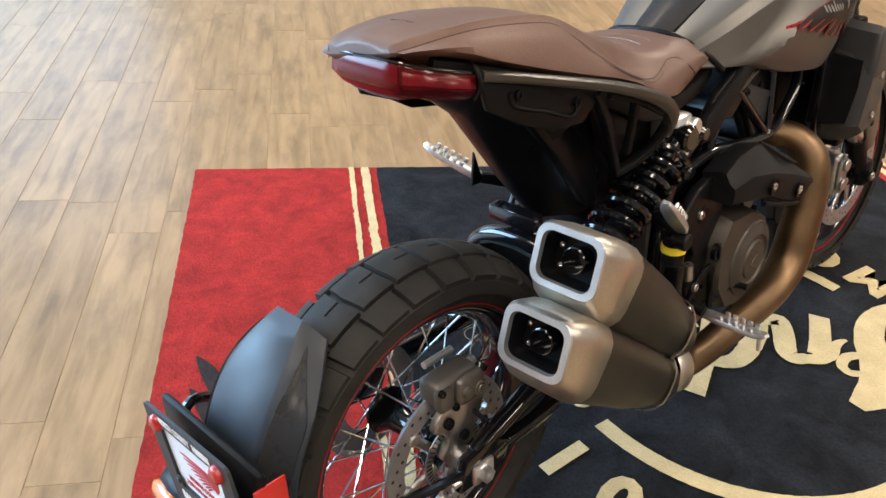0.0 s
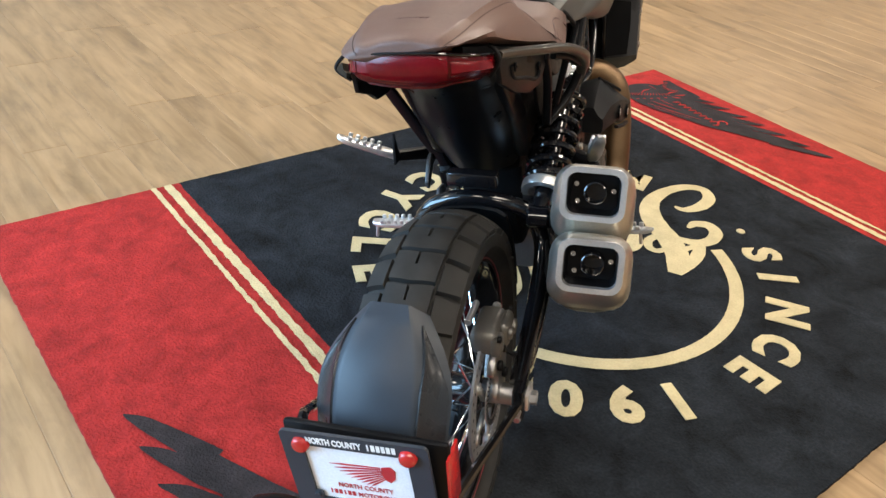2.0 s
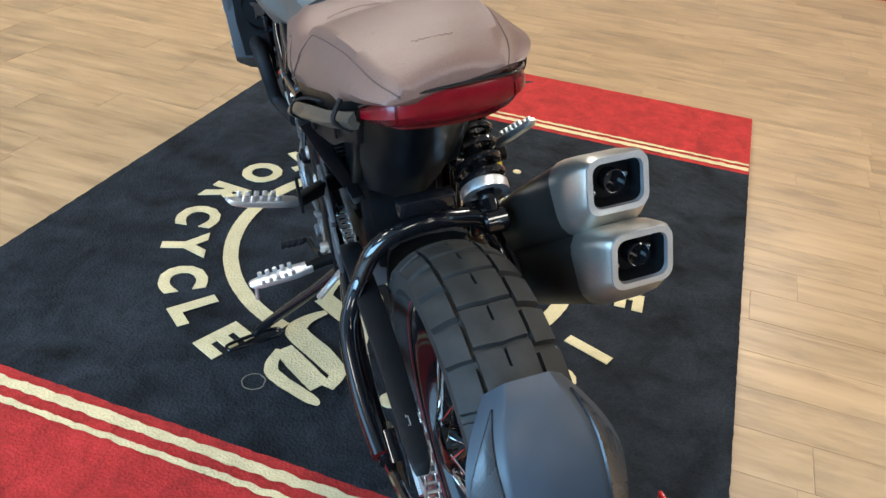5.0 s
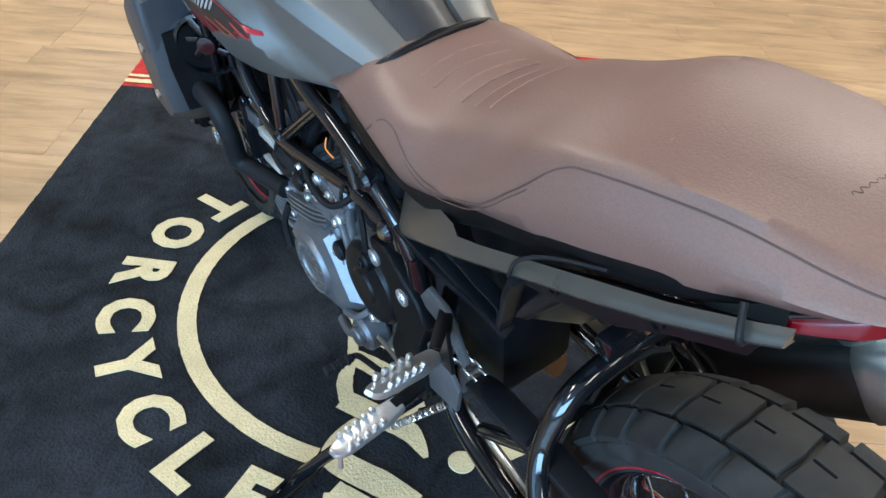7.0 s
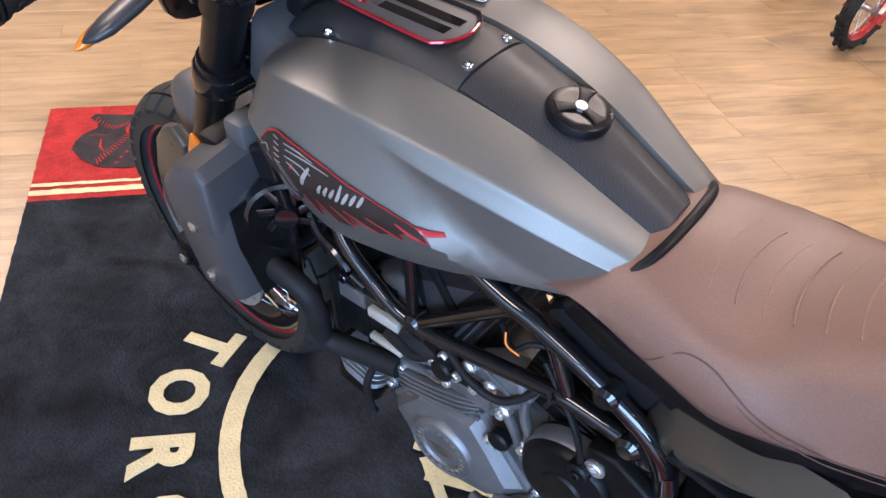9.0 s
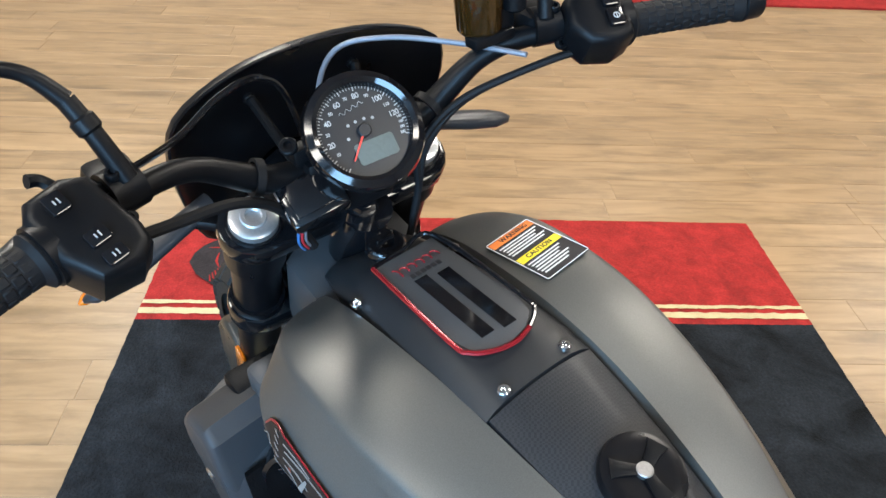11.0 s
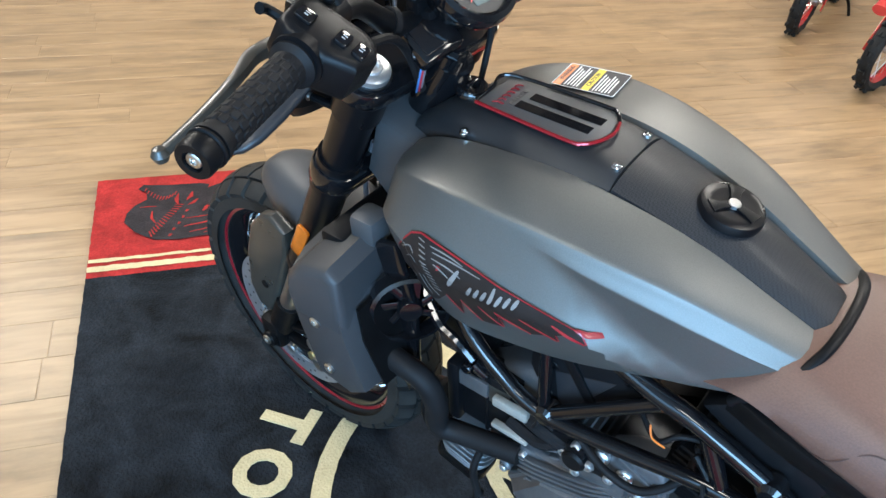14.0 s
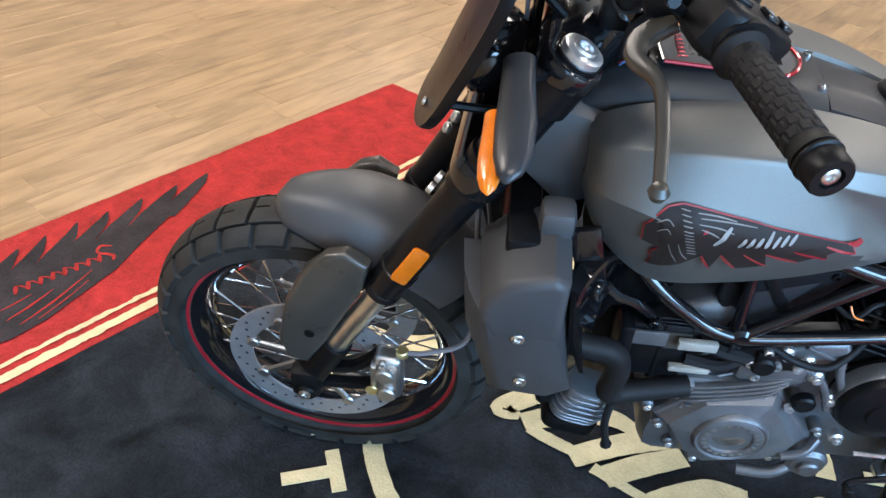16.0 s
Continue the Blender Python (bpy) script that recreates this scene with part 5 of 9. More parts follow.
def indicator(s):
    """A rear indicator: tapering housing with an amber lens, pointing outwards."""
    def shell(x0, y0, y1, cz, hx, hz):
        rings = []
        for t, k in ((0, 0.55), (0.25, 0.95), (0.6, 1.0), (0.85, 0.75), (1.0, 0.2)):
            rings.append([Vector((x0 + hx * k * math.cos(q), s * (y0 + (y1 - y0) * t), cz + hz * k * math.sin(q))) for q in [2 * math.pi * i / 14 for i in range(14)]])
        return loft(rings)
    h = bike_part("rear_indicator", shell(-0.325, 0.100, 0.240, 0.296, 0.032, 0.030), "satin_black", "black rear indicator with amber lens")
    bike_part("lens", shell(-0.350, 0.122, 0.238, 0.287, 0.018, 0.023), "amber", "ribbed amber lens", h)


indicator(1)
indicator(-1)


# silencers
def muffler(c0, c1, label):
    c0, c1 = Vector(c0), Vector(c1)
    d = (c1 - c0).normalized()
    yv = Vector((0, 1, 0))
    yv = (yv - d * yv.dot(d)).normalized()
    zv = d.cross(yv)
    if zv.z < 0:
        zv = -zv
    L = (c1 - c0).length
    rim_n = (Vector((1, 0, 0)) * 0.75 + d * 0.5).normalized()
    rz = yv.cross(rim_n)
    if rz.z < 0:
        rz = -rz

    def ring(c, w, h, r, za, lift=0.0):
        return [c + yv * a + za * (b + lift) for a, b in soft_rect(w, h, r, 4)]
    cap_l = [ring(c0, 0.104, 0.088, 0.020, rz), ring(c0 + d * 0.010, 0.116, 0.100, 0.026, rz), ring(c0 + d * 0.045, 0.132, 0.118, 0.034, rz.lerp(zv, 0.6)), ring(c0 + d * 0.085, 0.138, 0.126, 0.038, zv), ring(c0 + d * 0.088, 0.134, 0.122, 0.038, zv)]
    cap = bike_part("muffler", loft([ring(c0 + d * 0.086, 0.136, 0.124, 0.040, zv), ring(c0 + d * (L * 0.55), 0.132, 0.122, 0.044, zv), ring(c0 + d * (L * 0.86), 0.112, 0.104, 0.046, zv), ring(c0 + d * L, 0.080, 0.076, 0.036, zv)]), "muffler", label, angle=50)
    bike_part("end_cap", loft(cap_l, cap=False), "endcap", "brushed steel muffler end cap", cap, angle=50)
    rims = [ring(c0, 0.104, 0.088, 0.020, rz), ring(c0 - rim_n * 0.004, 0.103, 0.087, 0.020, rz), ring(c0 - rim_n * 0.004, 0.085, 0.069, 0.015, rz), ring(c0 + rim_n * 0.004, 0.083, 0.067, 0.015, rz)]
    bike_part("rim", loft(rims, cap=False), "bright_alloy", "bright machined outlet rim", cap)
    bowl = [ring(c0 + rim_n * 0.003, 0.084, 0.068, 0.015, rz), ring(c0 + rim_n * 0.034, 0.076, 0.060, 0.012, rz)]
    b = loft(bowl, cap=False)
    fl = loft([bowl[1], ring(c0 + rim_n * 0.035, 0.072, 0.056, 0.012, rz)])
    bike_part("recess", join(b, fl), "satin_black", "dark recessed outlet", cap)
    tip = c0 + rim_n * 0.035
    bike_part("tail_pipe", lathe([(0.0185, 0), (0.0185, 0.024), (0.0165, 0.025), (0.0160, 0.004), (0, 0.003)], aim(tip - yv * 0.002, -rim_n), 28), "gloss_black", "black outlet pipe", cap)
    band = [ring(c0 + d * (L * q), w, h, 0.045, zv) for q, w, h in ((0.775, 0.1245, 0.1165), (0.785, 0.1255, 0.1175), (0.800, 0.1225, 0.1155), (0.805, 0.1195, 0.1125))]
    bike_part("seam_band", loft(band, cap=False), "endcap", "thin bright band round the muffler", cap, angle=50)
    for a, e in ((0.030, 0.010), (0.026, -0.018), (-0.030, 0.002)):
        bike_part("screw", bolt(tip + yv * a + rz * e, -rim_n, 0.0048, 0.006), "chrome", "", cap)
    return cap


muffler((0.072, -0.252, 0.694), (0.475, -0.208, 0.352), "dark steel upper muffler with brushed end cap")
muffler((-0.002, -0.259, 0.606), (0.440, -0.205, 0.270), "dark steel lower muffler with brushed end cap")
bike_part("muffler_bracket", box(0.10, -0.245, 0.635, 0.05, 0.085, 0.02, 0.006), "endcap", "brushed bracket between the mufflers")
bike_part("collector", lathe([(0.045, 0), (0.050, 0.01), (0.050, 0.05), (0.035, 0.075), (0.028, 0.09)], aim((0.43, -0.205, 0.300), (0.9, 0.02, -0.42)), 24), "endcap", "brushed muffler collector")
headers = tube([(0.46, -0.205, 0.285), (0.556, -0.205, 0.252), (0.74, -0.204, 0.244), (0.895, -0.203, 0.250), (0.978, -0.203, 0.290), (1.012, -0.203, 0.370), (1.034, -0.201, 0.455), (1.040, -0.190, 0.525), (1.026, -0.150, 0.568), (0.990, -0.09, 0.580)], [0.028, 0.030, 0.034, 0.040, 0.043, 0.043, 0.041, 0.037, 0.032, 0.028], 20)
bike_part("exhaust_header", headers, "bronze", "heat-tinted bronze exhaust header pipe")
bike_part("exhaust_header", tube([(0.50, -0.12, 0.235), (0.65, -0.10, 0.200), (0.85, -0.07, 0.200), (1.02, -0.04, 0.26), (1.10, -0.02, 0.36), (1.08, 0.0, 0.44)], 0.024, 14), "bronze", "heat-tinted bronze exhaust header pipe")

# shock absorber on the right
S0, S1 = Vector((0.315, -0.128, 0.560)), Vector((0.545, -0.140, 0.705))
sd = (S1 - S0).normalized()
shock = bike_part("shock_absorber", join(rod(S0 - sd * 0.045, S1, 0.017, 16), disc(S0 - sd * 0.05 + Vector((0, 0.02, 0)), (0, -1, 0), 0.022, 0.045), disc(S1 + Vector((0, 0.02, 0)), (0, -1, 0), 0.024, 0.045)), "gloss_black", "black rear shock absorber")
side_v = Vector((0, 1, 0))
nv = sd.cross(side_v)
coil = []
for i in range(7 * 14 + 1):
    a = 2 * math.pi * i / 14
    coil.append(S0 + sd * (0.025 + 0.215 * i / 98) + 0.040 * (math.cos(a) * side_v + math.sin(a) * nv))
bike_part("spring", tube(coil, 0.0072, 8, smooth=False), "gloss_black", "black coil spring", shock)
bike_part("preload_ring", lathe([(0.030, 0), (0.043, 0), (0.044, 0.004), (0.044, 0.018), (0.040, 0.022), (0.030, 0.022)], aim(S0 + sd * 0.002, sd), 24), "bright_alloy", "ribbed silver preload collar", shock)
bike_part("shock_clevis", join(box(0.30, -0.112, 0.530, 0.05, 0.06, 0.05, 0.008), bolt((0.297, -0.142, 0.535), (0, -1, 0), 0.011, 0.008)), "gloss_black", "black lower shock clevis")
bike_part("shock_mount", join(box(0.555, -0.115, 0.700, 0.055, 0.06, 0.085, 0.012), disc((0.575, -0.140, 0.715), (0, -1, 0), 0.018, 0.016), disc((0.545, -0.140, 0.680), (0, -1, 0), 0.014, 0.014)), "bright_alloy", "cast silver upper shock mount with bolts")

# footrests
def peg(name, a, b, w, label, teeth=5):
    a, b = Vector(a), Vector(b)
    d = (b - a).normalized()
    up = Vector((0, 0, 1))
    up = (up - d * up.dot(d)).normalized()
    m = Matrix((( d.x, up.cross(d).x, up.x, a.x), (d.y, up.cross(d).y, up.y, a.y), (d.z, up.cross(d).z, up.z, a.z), (0, 0, 0, 1)))
    L = (b - a).length
    out = [moved(ribbon([(0, 0, 0), (L * 0.3, 0, 0), (L * 0.85, 0, 0.001), (L, 0, 0.006)], [w * 0.7, w, w * 0.85, w * 0.35], [0.016, 0.014, 0.011, 0.006]), m)]
    for k in range(teeth):
        x = L * (0.32 + 0.6 * k / teeth)
        for s in (-1, 1):
            out.append(moved(box(x, s * w * 0.36, 0.011, L * 0.07, w * 0.22, 0.010, 0.0025), m))
    return bike_part(name, join(*out), "bright_alloy", label)


peg("passenger_footrest", (0.392, 0.198, 0.588), (0.352, 0.312, 0.638), 0.030, "silver serrated passenger footrest, folded out")
peg("passenger_footrest", (0.465, -0.205, 0.575), (0.350, -0.232, 0.668), 0.030, "silver serrated passenger footrest, folded up")
bike_part("footrest_hanger", join(ribbon([(0.49, 0.105, 0.556), (0.45, 0.140, 0.572), (0.392, 0.195, 0.588)], [0.02, 0.02, 0.022], [0.034, 0.028, 0.022]), prism([(0.360, 0.580), (0.392, 0.580), (0.368, 0.648)], 0.006, side(0.192), 0.001)), "satin_black", "black passenger footrest hanger")
bike_part("footrest_hanger", join(ribbon([(0.50, -0.105, 0.560), (0.49, -0.15, 0.570), (0.466, -0.203, 0.572)], 0.022, [0.034, 0.028, 0.022]), disc((0.466, -0.19, 0.552), (0, -1, 0), 0.016, 0.03)), "satin_black", "black passenger footrest hanger")
for s in (1, -1):
    peg("rider_footrest", (0.520 if s > 0 else 0.630, s * 0.190, 0.352 if s > 0 else 0.318), (0.500 if s > 0 else 0.582, s * (0.318 if s > 0 else 0.336), 0.352 if s > 0 else 0.346), 0.038 if s > 0 else 0.030, "silver serrated rider footrest with a feeler peg")
    bike_part("feeler", rod((0.500 if s > 0 else 0.62, s * 0.306, 0.35 if s > 0 else 0.322), (0.498 if s > 0 else 0.618, s * 0.310, 0.318 if s > 0 else 0.290), 0.004, 8), "bright_alloy", "small footrest feeler")
bike_part("footrest_mount", join(rod((0.53, 0.10, 0.36), (0.52, 0.20, 0.352), 0.012), box(0.53, 0.130, 0.375, 0.05, 0.02, 0.08, 0.008)), "engine_black", "dark rider footrest mount")
bike_part("footrest_mount", join(rod((0.60, -0.10, 0.36), (0.60, -0.20, 0.340), 0.012), box(0.59, -0.130, 0.375, 0.05, 0.02, 0.09, 0.008)), "engine_black", "dark rider footrest mount")
gs = bike_part("gear_lever", tube([(0.545, 0.165, 0.360), (0.60, 0.172, 0.335), (0.665, 0.178, 0.318), (0.672, 0.190, 0.316)], [0.0065, 0.0055, 0.0055, 0.006], 8), "satin_black", "black gear lever with a ribbed rubber toe peg")
ribs = []
for i in range(8):
    y = 0.188 + 0.0065 * i
    ribs.append(disc((0.672, y, 0.316), (0, 1, 0), 0.0095 if i % 2 else 0.0078, 0.0065, 12))
bike_part("toe_rubber", join(*ribs), "soft_rubber", "ribbed black rubber", gs)
stand_foot = BIKE.inverted() @ Vector((0.978, 1.517, 0.008))
stand = bike_part("side_stand", join(tube([(0.545, 0.115, 0.315), (0.575, 0.165, 0.262), stand_foot + Vector((-0.02, -0.055, 0.058)), stand_foot + Vector((0.0, -0.02, 0.020))], [0.016, 0.014, 0.011, 0.010], 10), disc((0.545, 0.10, 0.318), (0, 1, 0), 0.02, 0.03)), "gloss_black", "black steel side stand resting on the rug")
F = BIKE.inverted().to_3x3()
loop_pts = [stand_foot + F @ Vector(q) for q in ((0.045, -0.055, 0.006), (-0.035, 0.010, 0.004), (-0.045, 0.028, 0.004), (-0.025, 0.030, 0.005), (0.055, -0.025, 0.006), (0.065, -0.050, 0.007))]
bike_part("stand_foot", tube(loop_pts, 0.0042, 8, closed=True), "gloss_black", "flat looped stand foot", stand)
sp0, sp1 = Vector((0.470, 0.135, 0.360)), Vector((0.575, 0.185, 0.225))
spd = (sp1 - sp0).normalized()
e1 = spd.orthogonal().normalized()
e2 = spd.cross(e1)
hel = [sp0 + (sp1 - sp0) * (i / 160) + 0.006 * (math.cos(i * 0.785) * e1 + math.sin(i * 0.785) * e2) for i in range(161)]
bike_part("stand_spring", tube(hel, 0.0014, 5, smooth=False), "steel", "steel return spring", stand)
bike_part("brake_pedal", tube([(0.56, -0.14, 0.33), (0.66, -0.17, 0.318), (0.74, -0.185, 0.330), (0.752, -0.215, 0.333)], [0.008, 0.006, 0.006, 0.008], 8), "satin_black", "black rear brake pedal")
bike_part("rear_reservoir", join(disc((0.470, -0.190, 0.500), (0, 0, 1), 0.020, 0.05), disc((0.470, -0.190, 0.548), (0, 0, 1), 0.022, 0.012)), "satin_black", "small black rear brake reservoir")
bike_part("reservoir_band", lathe([(0.0205, 0), (0.022, 0), (0.022, 0.014), (0.0205, 0.014)], aim((0.470, -0.190, 0.526), (0, 0, 1)), 20), "yellow_print", "yellow band")


# ---- frame, engine and cooling ----
def frame_tubes(s):
    up = tube([(1.15, s * 0.060, 0.860), (1.00, s * 0.105, 0.805), (0.80, s * 0.128, 0.748), (0.729, s * 0.130, 0.730), (0.629, s * 0.130, 0.686), (0.566, s * 0.128, 0.636), (0.540, s * 0.122, 0.560)], 0.0130, 12)
    low = tube([(1.155, s * 0.060, 0.790), (1.062, s * 0.124, 0.690), (0.985, s * 0.134, 0.626), (0.938, s * 0.136, 0.604), (0.890, s * 0.136, 0.602), (0.792, s * 0.132, 0.614), (0.686, s * 0.130, 0.630), (0.590, s * 0.130, 0.622)], 0.0115, 12)
    br = [rod((0.760, s * 0.128, 0.738), (0.915, s * 0.134, 0.604), 0.0100), rod((0.715, s * 0.124, 0.716), (0.680, s * 0.126, 0.628), 0.011), rod((0.935, s * 0.118, 0.790), (0.925, s * 0.132, 0.606), 0.0090)]
    welds = [disc((x, s * 0.130 - s * 0.017, z), (0, s, 0), 0.017, 0.034, 14, 0.006) for x, z in ((0.592, 0.622), (0.918, 0.603), (0.630, 0.686))]
    down = tube([(0.548, s * 0.122, 0.60), (0.535, s * 0.120, 0.48), (0.545, s * 0.115, 0.36), (0.56, s * 0.10, 0.30)], 0.016, 10)
    return join(up, low, *br, *welds, down)


bike_part("trellis_frame", frame_tubes(1), "gloss_black", "gloss black tubular trellis frame rails")
bike_part("trellis_frame", frame_tubes(-1), "gloss_black", "gloss black tubular trellis frame rails")
bike_part("steering_head", join(rod(STEM - FORK * 0.0, STEM + FORK * 0.20, 0.030, 20), box(1.11, 0, 0.85, 0.13, 0.10, 0.10, 0.02)), "gloss_black", "gloss black steering head")
bike_part("frame_lug", join(prism([(0.60, 0.660), (0.655, 0.690), (0.64, 0.700), (0.575, 0.655), (0.56, 0.600), (0.585, 0.595)], 0.02, side(0.128), 0.004)), "gloss_black")
bike_part("seat_bracket", prism([(0.620, 0.668), (0.660, 0.666), (0.78, 0.760), (0.80, 0.795), (0.775, 0.802), (0.74, 0.775), (0.63, 0.715)], 0.016, side(-0.138), 0.004), "dark_plastic", "grey frame cover with a slot")
bike_part("seat_bracket", prism([(0.732, 0.742), (0.704, 0.764), (0.646, 0.760), (0.575, 0.712), (0.590, 0.668), (0.625, 0.672), (0.672, 0.704)], 0.03, side(0.100), 0.006), "dark_plastic", "black cover behind the frame rail")
for s in (1, -1):
    pn = bike_part("side_panel", prism([(0.958, 0.735), (0.935, 0.752), (0.800, 0.752), (0.788, 0.716), (0.896, 0.566), (0.918, 0.564), (0.962, 0.655)], 0.018, side(s * 0.104), 0.006, 3), "dark_plastic", "dark grey triangular frame side panel with screws")
    bike_part("rib", ribbon([(0.908, s * 0.115, 0.712), (0.862, s * 0.115, 0.640)], 0.016, 0.006, (0, 1, 0)), "satin_black", "", pn)
    for x, z in ((0.940, 0.690), (0.818, 0.716), (0.910, 0.588)):
        bike_part("screw", bolt((x, s * 0.112, z), (0, s, 0), 0.0065, 0.005), "engine_black", "", pn)

# engine
engine = bike_part("engine_block", join(box(0.76, 0, 0.33, 0.44, 0.17, 0.20, 0.03), box(0.84, 0, 0.27, 0.30, 0.20, 0.10, 0.03), box(0.66, 0, 0.47, 0.18, 0.16, 0.16, 0.03), box(0.80, 0, 0.44, 0.16, 0.18, 0.12, 0.03)), "engine_grey", "cast grey vee-twin engine crankcase")


def cylinder(base, top, w, d, fins, name_label):
    base, top = Vector(base), Vector(top)
    ax = (top - base).normalized()
    m = Matrix.Translation(base) @ Matrix(((ax.z, 0, ax.x, 0), (0, 1, 0, 0), (-ax.x, 0, ax.z, 0), (0, 0, 0, 1)))
    L = (top - base).length
    out = [box(0, 0, L * 0.32, d, w, L * 0.64, 0.014, 2, m), box(0, 0, L * 0.84, d * 1.12, w * 1.06, L * 0.32, 0.018, 3, m)]
    for i in range(fins):
        out.append(box(0, 0, L * (0.28 + 0.40 * i / fins), d * 1.16, w * 1.12, 0.005, 0.002, 1, m))
    return out, m, L


c1, m1, l1 = cylinder((0.90, 0, 0.42), (1.005, 0, 0.62), 0.215, 0.155, 6, "")
c2, m2, l2 = cylinder((0.70, 0, 0.50), (0.64, 0, 0.68), 0.185, 0.150, 6, "")
for name, pieces, look_, label in (("front_cylinder", c1, "engine_grey", "finned grey front cylinder and head"), ("rear_cylinder", c2, "engine_black", "finned dark rear cylinder and head")):
    barrel = bike_part(name, join(*pieces[:2]), look_, label)
    for piece in pieces[2:]:
        bike_part("fin", piece, look_, "", barrel)
cam = bike_part("cam_cover", join(box(0.845, 0.122, 0.520, 0.105, 0.022, 0.050, 0.010), box(0.905, 0.118, 0.470, 0.15, 0.02, 0.030, 0.008)), "engine_grey", "ribbed grey head side cover")
for i in range(4):
    bike_part("fin", box(0.90, 0.116, 0.452 - 0.013 * i, 0.135 - 0.012 * i, 0.028, 0.006, 0.002), "engine_grey", "", cam)
for x, z in ((0.847, 0.540), (0.868, 0.508), (0.792, 0.436), (0.955, 0.470)):
    bike_part("engine_bolt", bolt((x, 0.126, z), (0, 1, 0), 0.0075, 0.010), "bright_alloy", "silver engine bolt", engine)

hb = bike_part("head_bracket", prism([(0.908, 0.572), (0.862, 0.586), (0.834, 0.552), (0.806, 0.552), (0.806, 0.534), (0.846, 0.528), (0.892, 0.532)], 0.006, side(0.131), 0.002), "satin_black", "black bracket bolted to the head")
for x, z in ((0.886, 0.546), (0.848, 0.544), (0.816, 0.543), (0.868, 0.572)):
    bike_part("bracket_bolt", bolt((x, 0.134, z), (0, 1, 0), 0.0078, 0.008), "bright_alloy", "silver bracket bolt", hb)
rcast = bike_part("rear_casting", prism([(0.838, 0.560), (0.805, 0.584), (0.752, 0.592), (0.735, 0.560), (0.766, 0.512), (0.796, 0.476), (0.822, 0.486)], 0.050, side(0.098), 0.010, 3), "engine_grey", "grey cast side of the rear cylinder head")
for a, b in (((0.830, 0.552), (0.770, 0.505)), ((0.812, 0.580), (0.748, 0.548))):
    bike_part("casting_rib", ribbon([(a[0], 0.124, a[1]), (b[0], 0.124, b[1])], 0.008, 0.007, (0, 1, 0)), "engine_grey", "", rcast)

# alternator cover on the left
def poly_cover(pts, y0, y1, shrink, bevel):
    cx = sum(p[0] for p in pts) / len(pts)
    cz = sum(p[1] for p in pts) / len(pts)
    return loft([[Vector((x, y0, z)) for x, z in pts], [Vector((x, y0 + (y1 - y0) * 0.55, z)) for x, z in pts], [Vector((cx + (x - cx) * (1 - shrink * 0.4), y0 + (y1 - y0) * 0.85, cz + (z - cz) * (1 - shrink * 0.4))) for x, z in pts], [Vector((cx + (x - cx) * (1 - shrink), y1, cz + (z - cz) * (1 - shrink))) for x, z in pts]])


cover_pts = [(0.992, 0.371), (0.962, 0.405), (0.930, 0.446), (0.812, 0.468), (0.779, 0.415), (0.722, 0.345), (0.735, 0.308), (0.770, 0.280), (0.892, 0.250), (0.935, 0.282), (0.960, 0.335)]


def faceted_cover(pts, c, r):
    """A cast cover whose flat facets rise from a many-cornered rim to a round middle."""
    def ring(k, y):
        out = []
        for x, z in pts:
            d = Vector((x - c[0], z - c[1]))
            q = Vector(c) + d * (1 - k) + d.normalized() * r * k
            out.append(Vector((q.x, y, q.y)))
        return out
    return loft([ring(0.0, 0.075), ring(0.0, 0.112), ring(0.05, 0.118), ring(0.16, 0.120), ring(0.42, 0.138), ring(1.0, 0.146)])


cover = bike_part("alternator_cover", faceted_cover(cover_pts, (0.866, 0.364), 0.062), "engine_grey", "cast grey alternator cover with a round medallion", angle=16)
bike_part("medallion", lathe([(0, 0.012), (0.034, 0.012), (0.036, 0.016), (0.048, 0.016), (0.052, 0.014), (0.056, 0.016), (0.060, 0.012), (0.062, 0)], aim((0.866, 0.138, 0.364), (0, 1, 0)), 48), "engine_grey", "round cast medallion", cover)
marks = [box(0.0422 * math.cos(a), 0.0422 * math.sin(a), 0.0165, 0.0075, 0.0035, 0.0016, m=aim((0.866, 0.138, 0.364), (0, 1, 0)) @ Matrix.Rotation(0, 4, 'Z')) for a in [2 * math.pi * i / 20 for i in range(20)]]
feather_emblem(0.05, aim((0.866, 0.1512, 0.364), (0, 1, 0)), cover, 7, "alloy", "plain cast feather-fan emblem")
bike_part("medallion_relief", join(*marks), "alloy", "plain raised marks round the medallion", cover)
for x, z in ((1.000, 0.378), (0.962, 0.420), (0.930, 0.462), (0.812, 0.482), (0.772, 0.428), (0.715, 0.352), (0.724, 0.300), (0.768, 0.268), (0.892, 0.240), (0.942, 0.276), (0.972, 0.332)):
    bike_part("cover_lug", disc((x, 0.082, z), (0, 1, 0), 0.011, 0.030), "engine_grey", "", cover)
    bike_part("cover_bolt", bolt((x, 0.112, z), (0, 1, 0), 0.0068, 0.006), "bright_alloy", "small silver bolt", cover)
for k in (1, 2, 3, 4, 8):
    x, z = cover_pts[k]
    bike_part("cover_rib", ribbon([(x + (0.866 - x) * q, 0.120 + 0.028 * q, z + (0.364 - z) * q) for q in (0.08, 0.3, 0.52)], 0.007, 0.006, (0, 1, 0)), "engine_grey", "", cover)
sp = bike_part("side_panel", prism([(0.936, 0.676), (0.930, 0.690), (0.806, 0.738), (0.790, 0.724), (0.886, 0.590), (0.900, 0.578), (0.922, 0.582), (0.930, 0.600)], 0.012, side(0.104), 0.004, 3), "panel_grey", "dark grey plastic side panel between the frame tubes")
bike_part("panel_step", prism([(0.922, 0.668), (0.834, 0.702), (0.896, 0.606), (0.914, 0.610)], 0.006, side(0.111), 0.002), "panel_grey", "", sp)
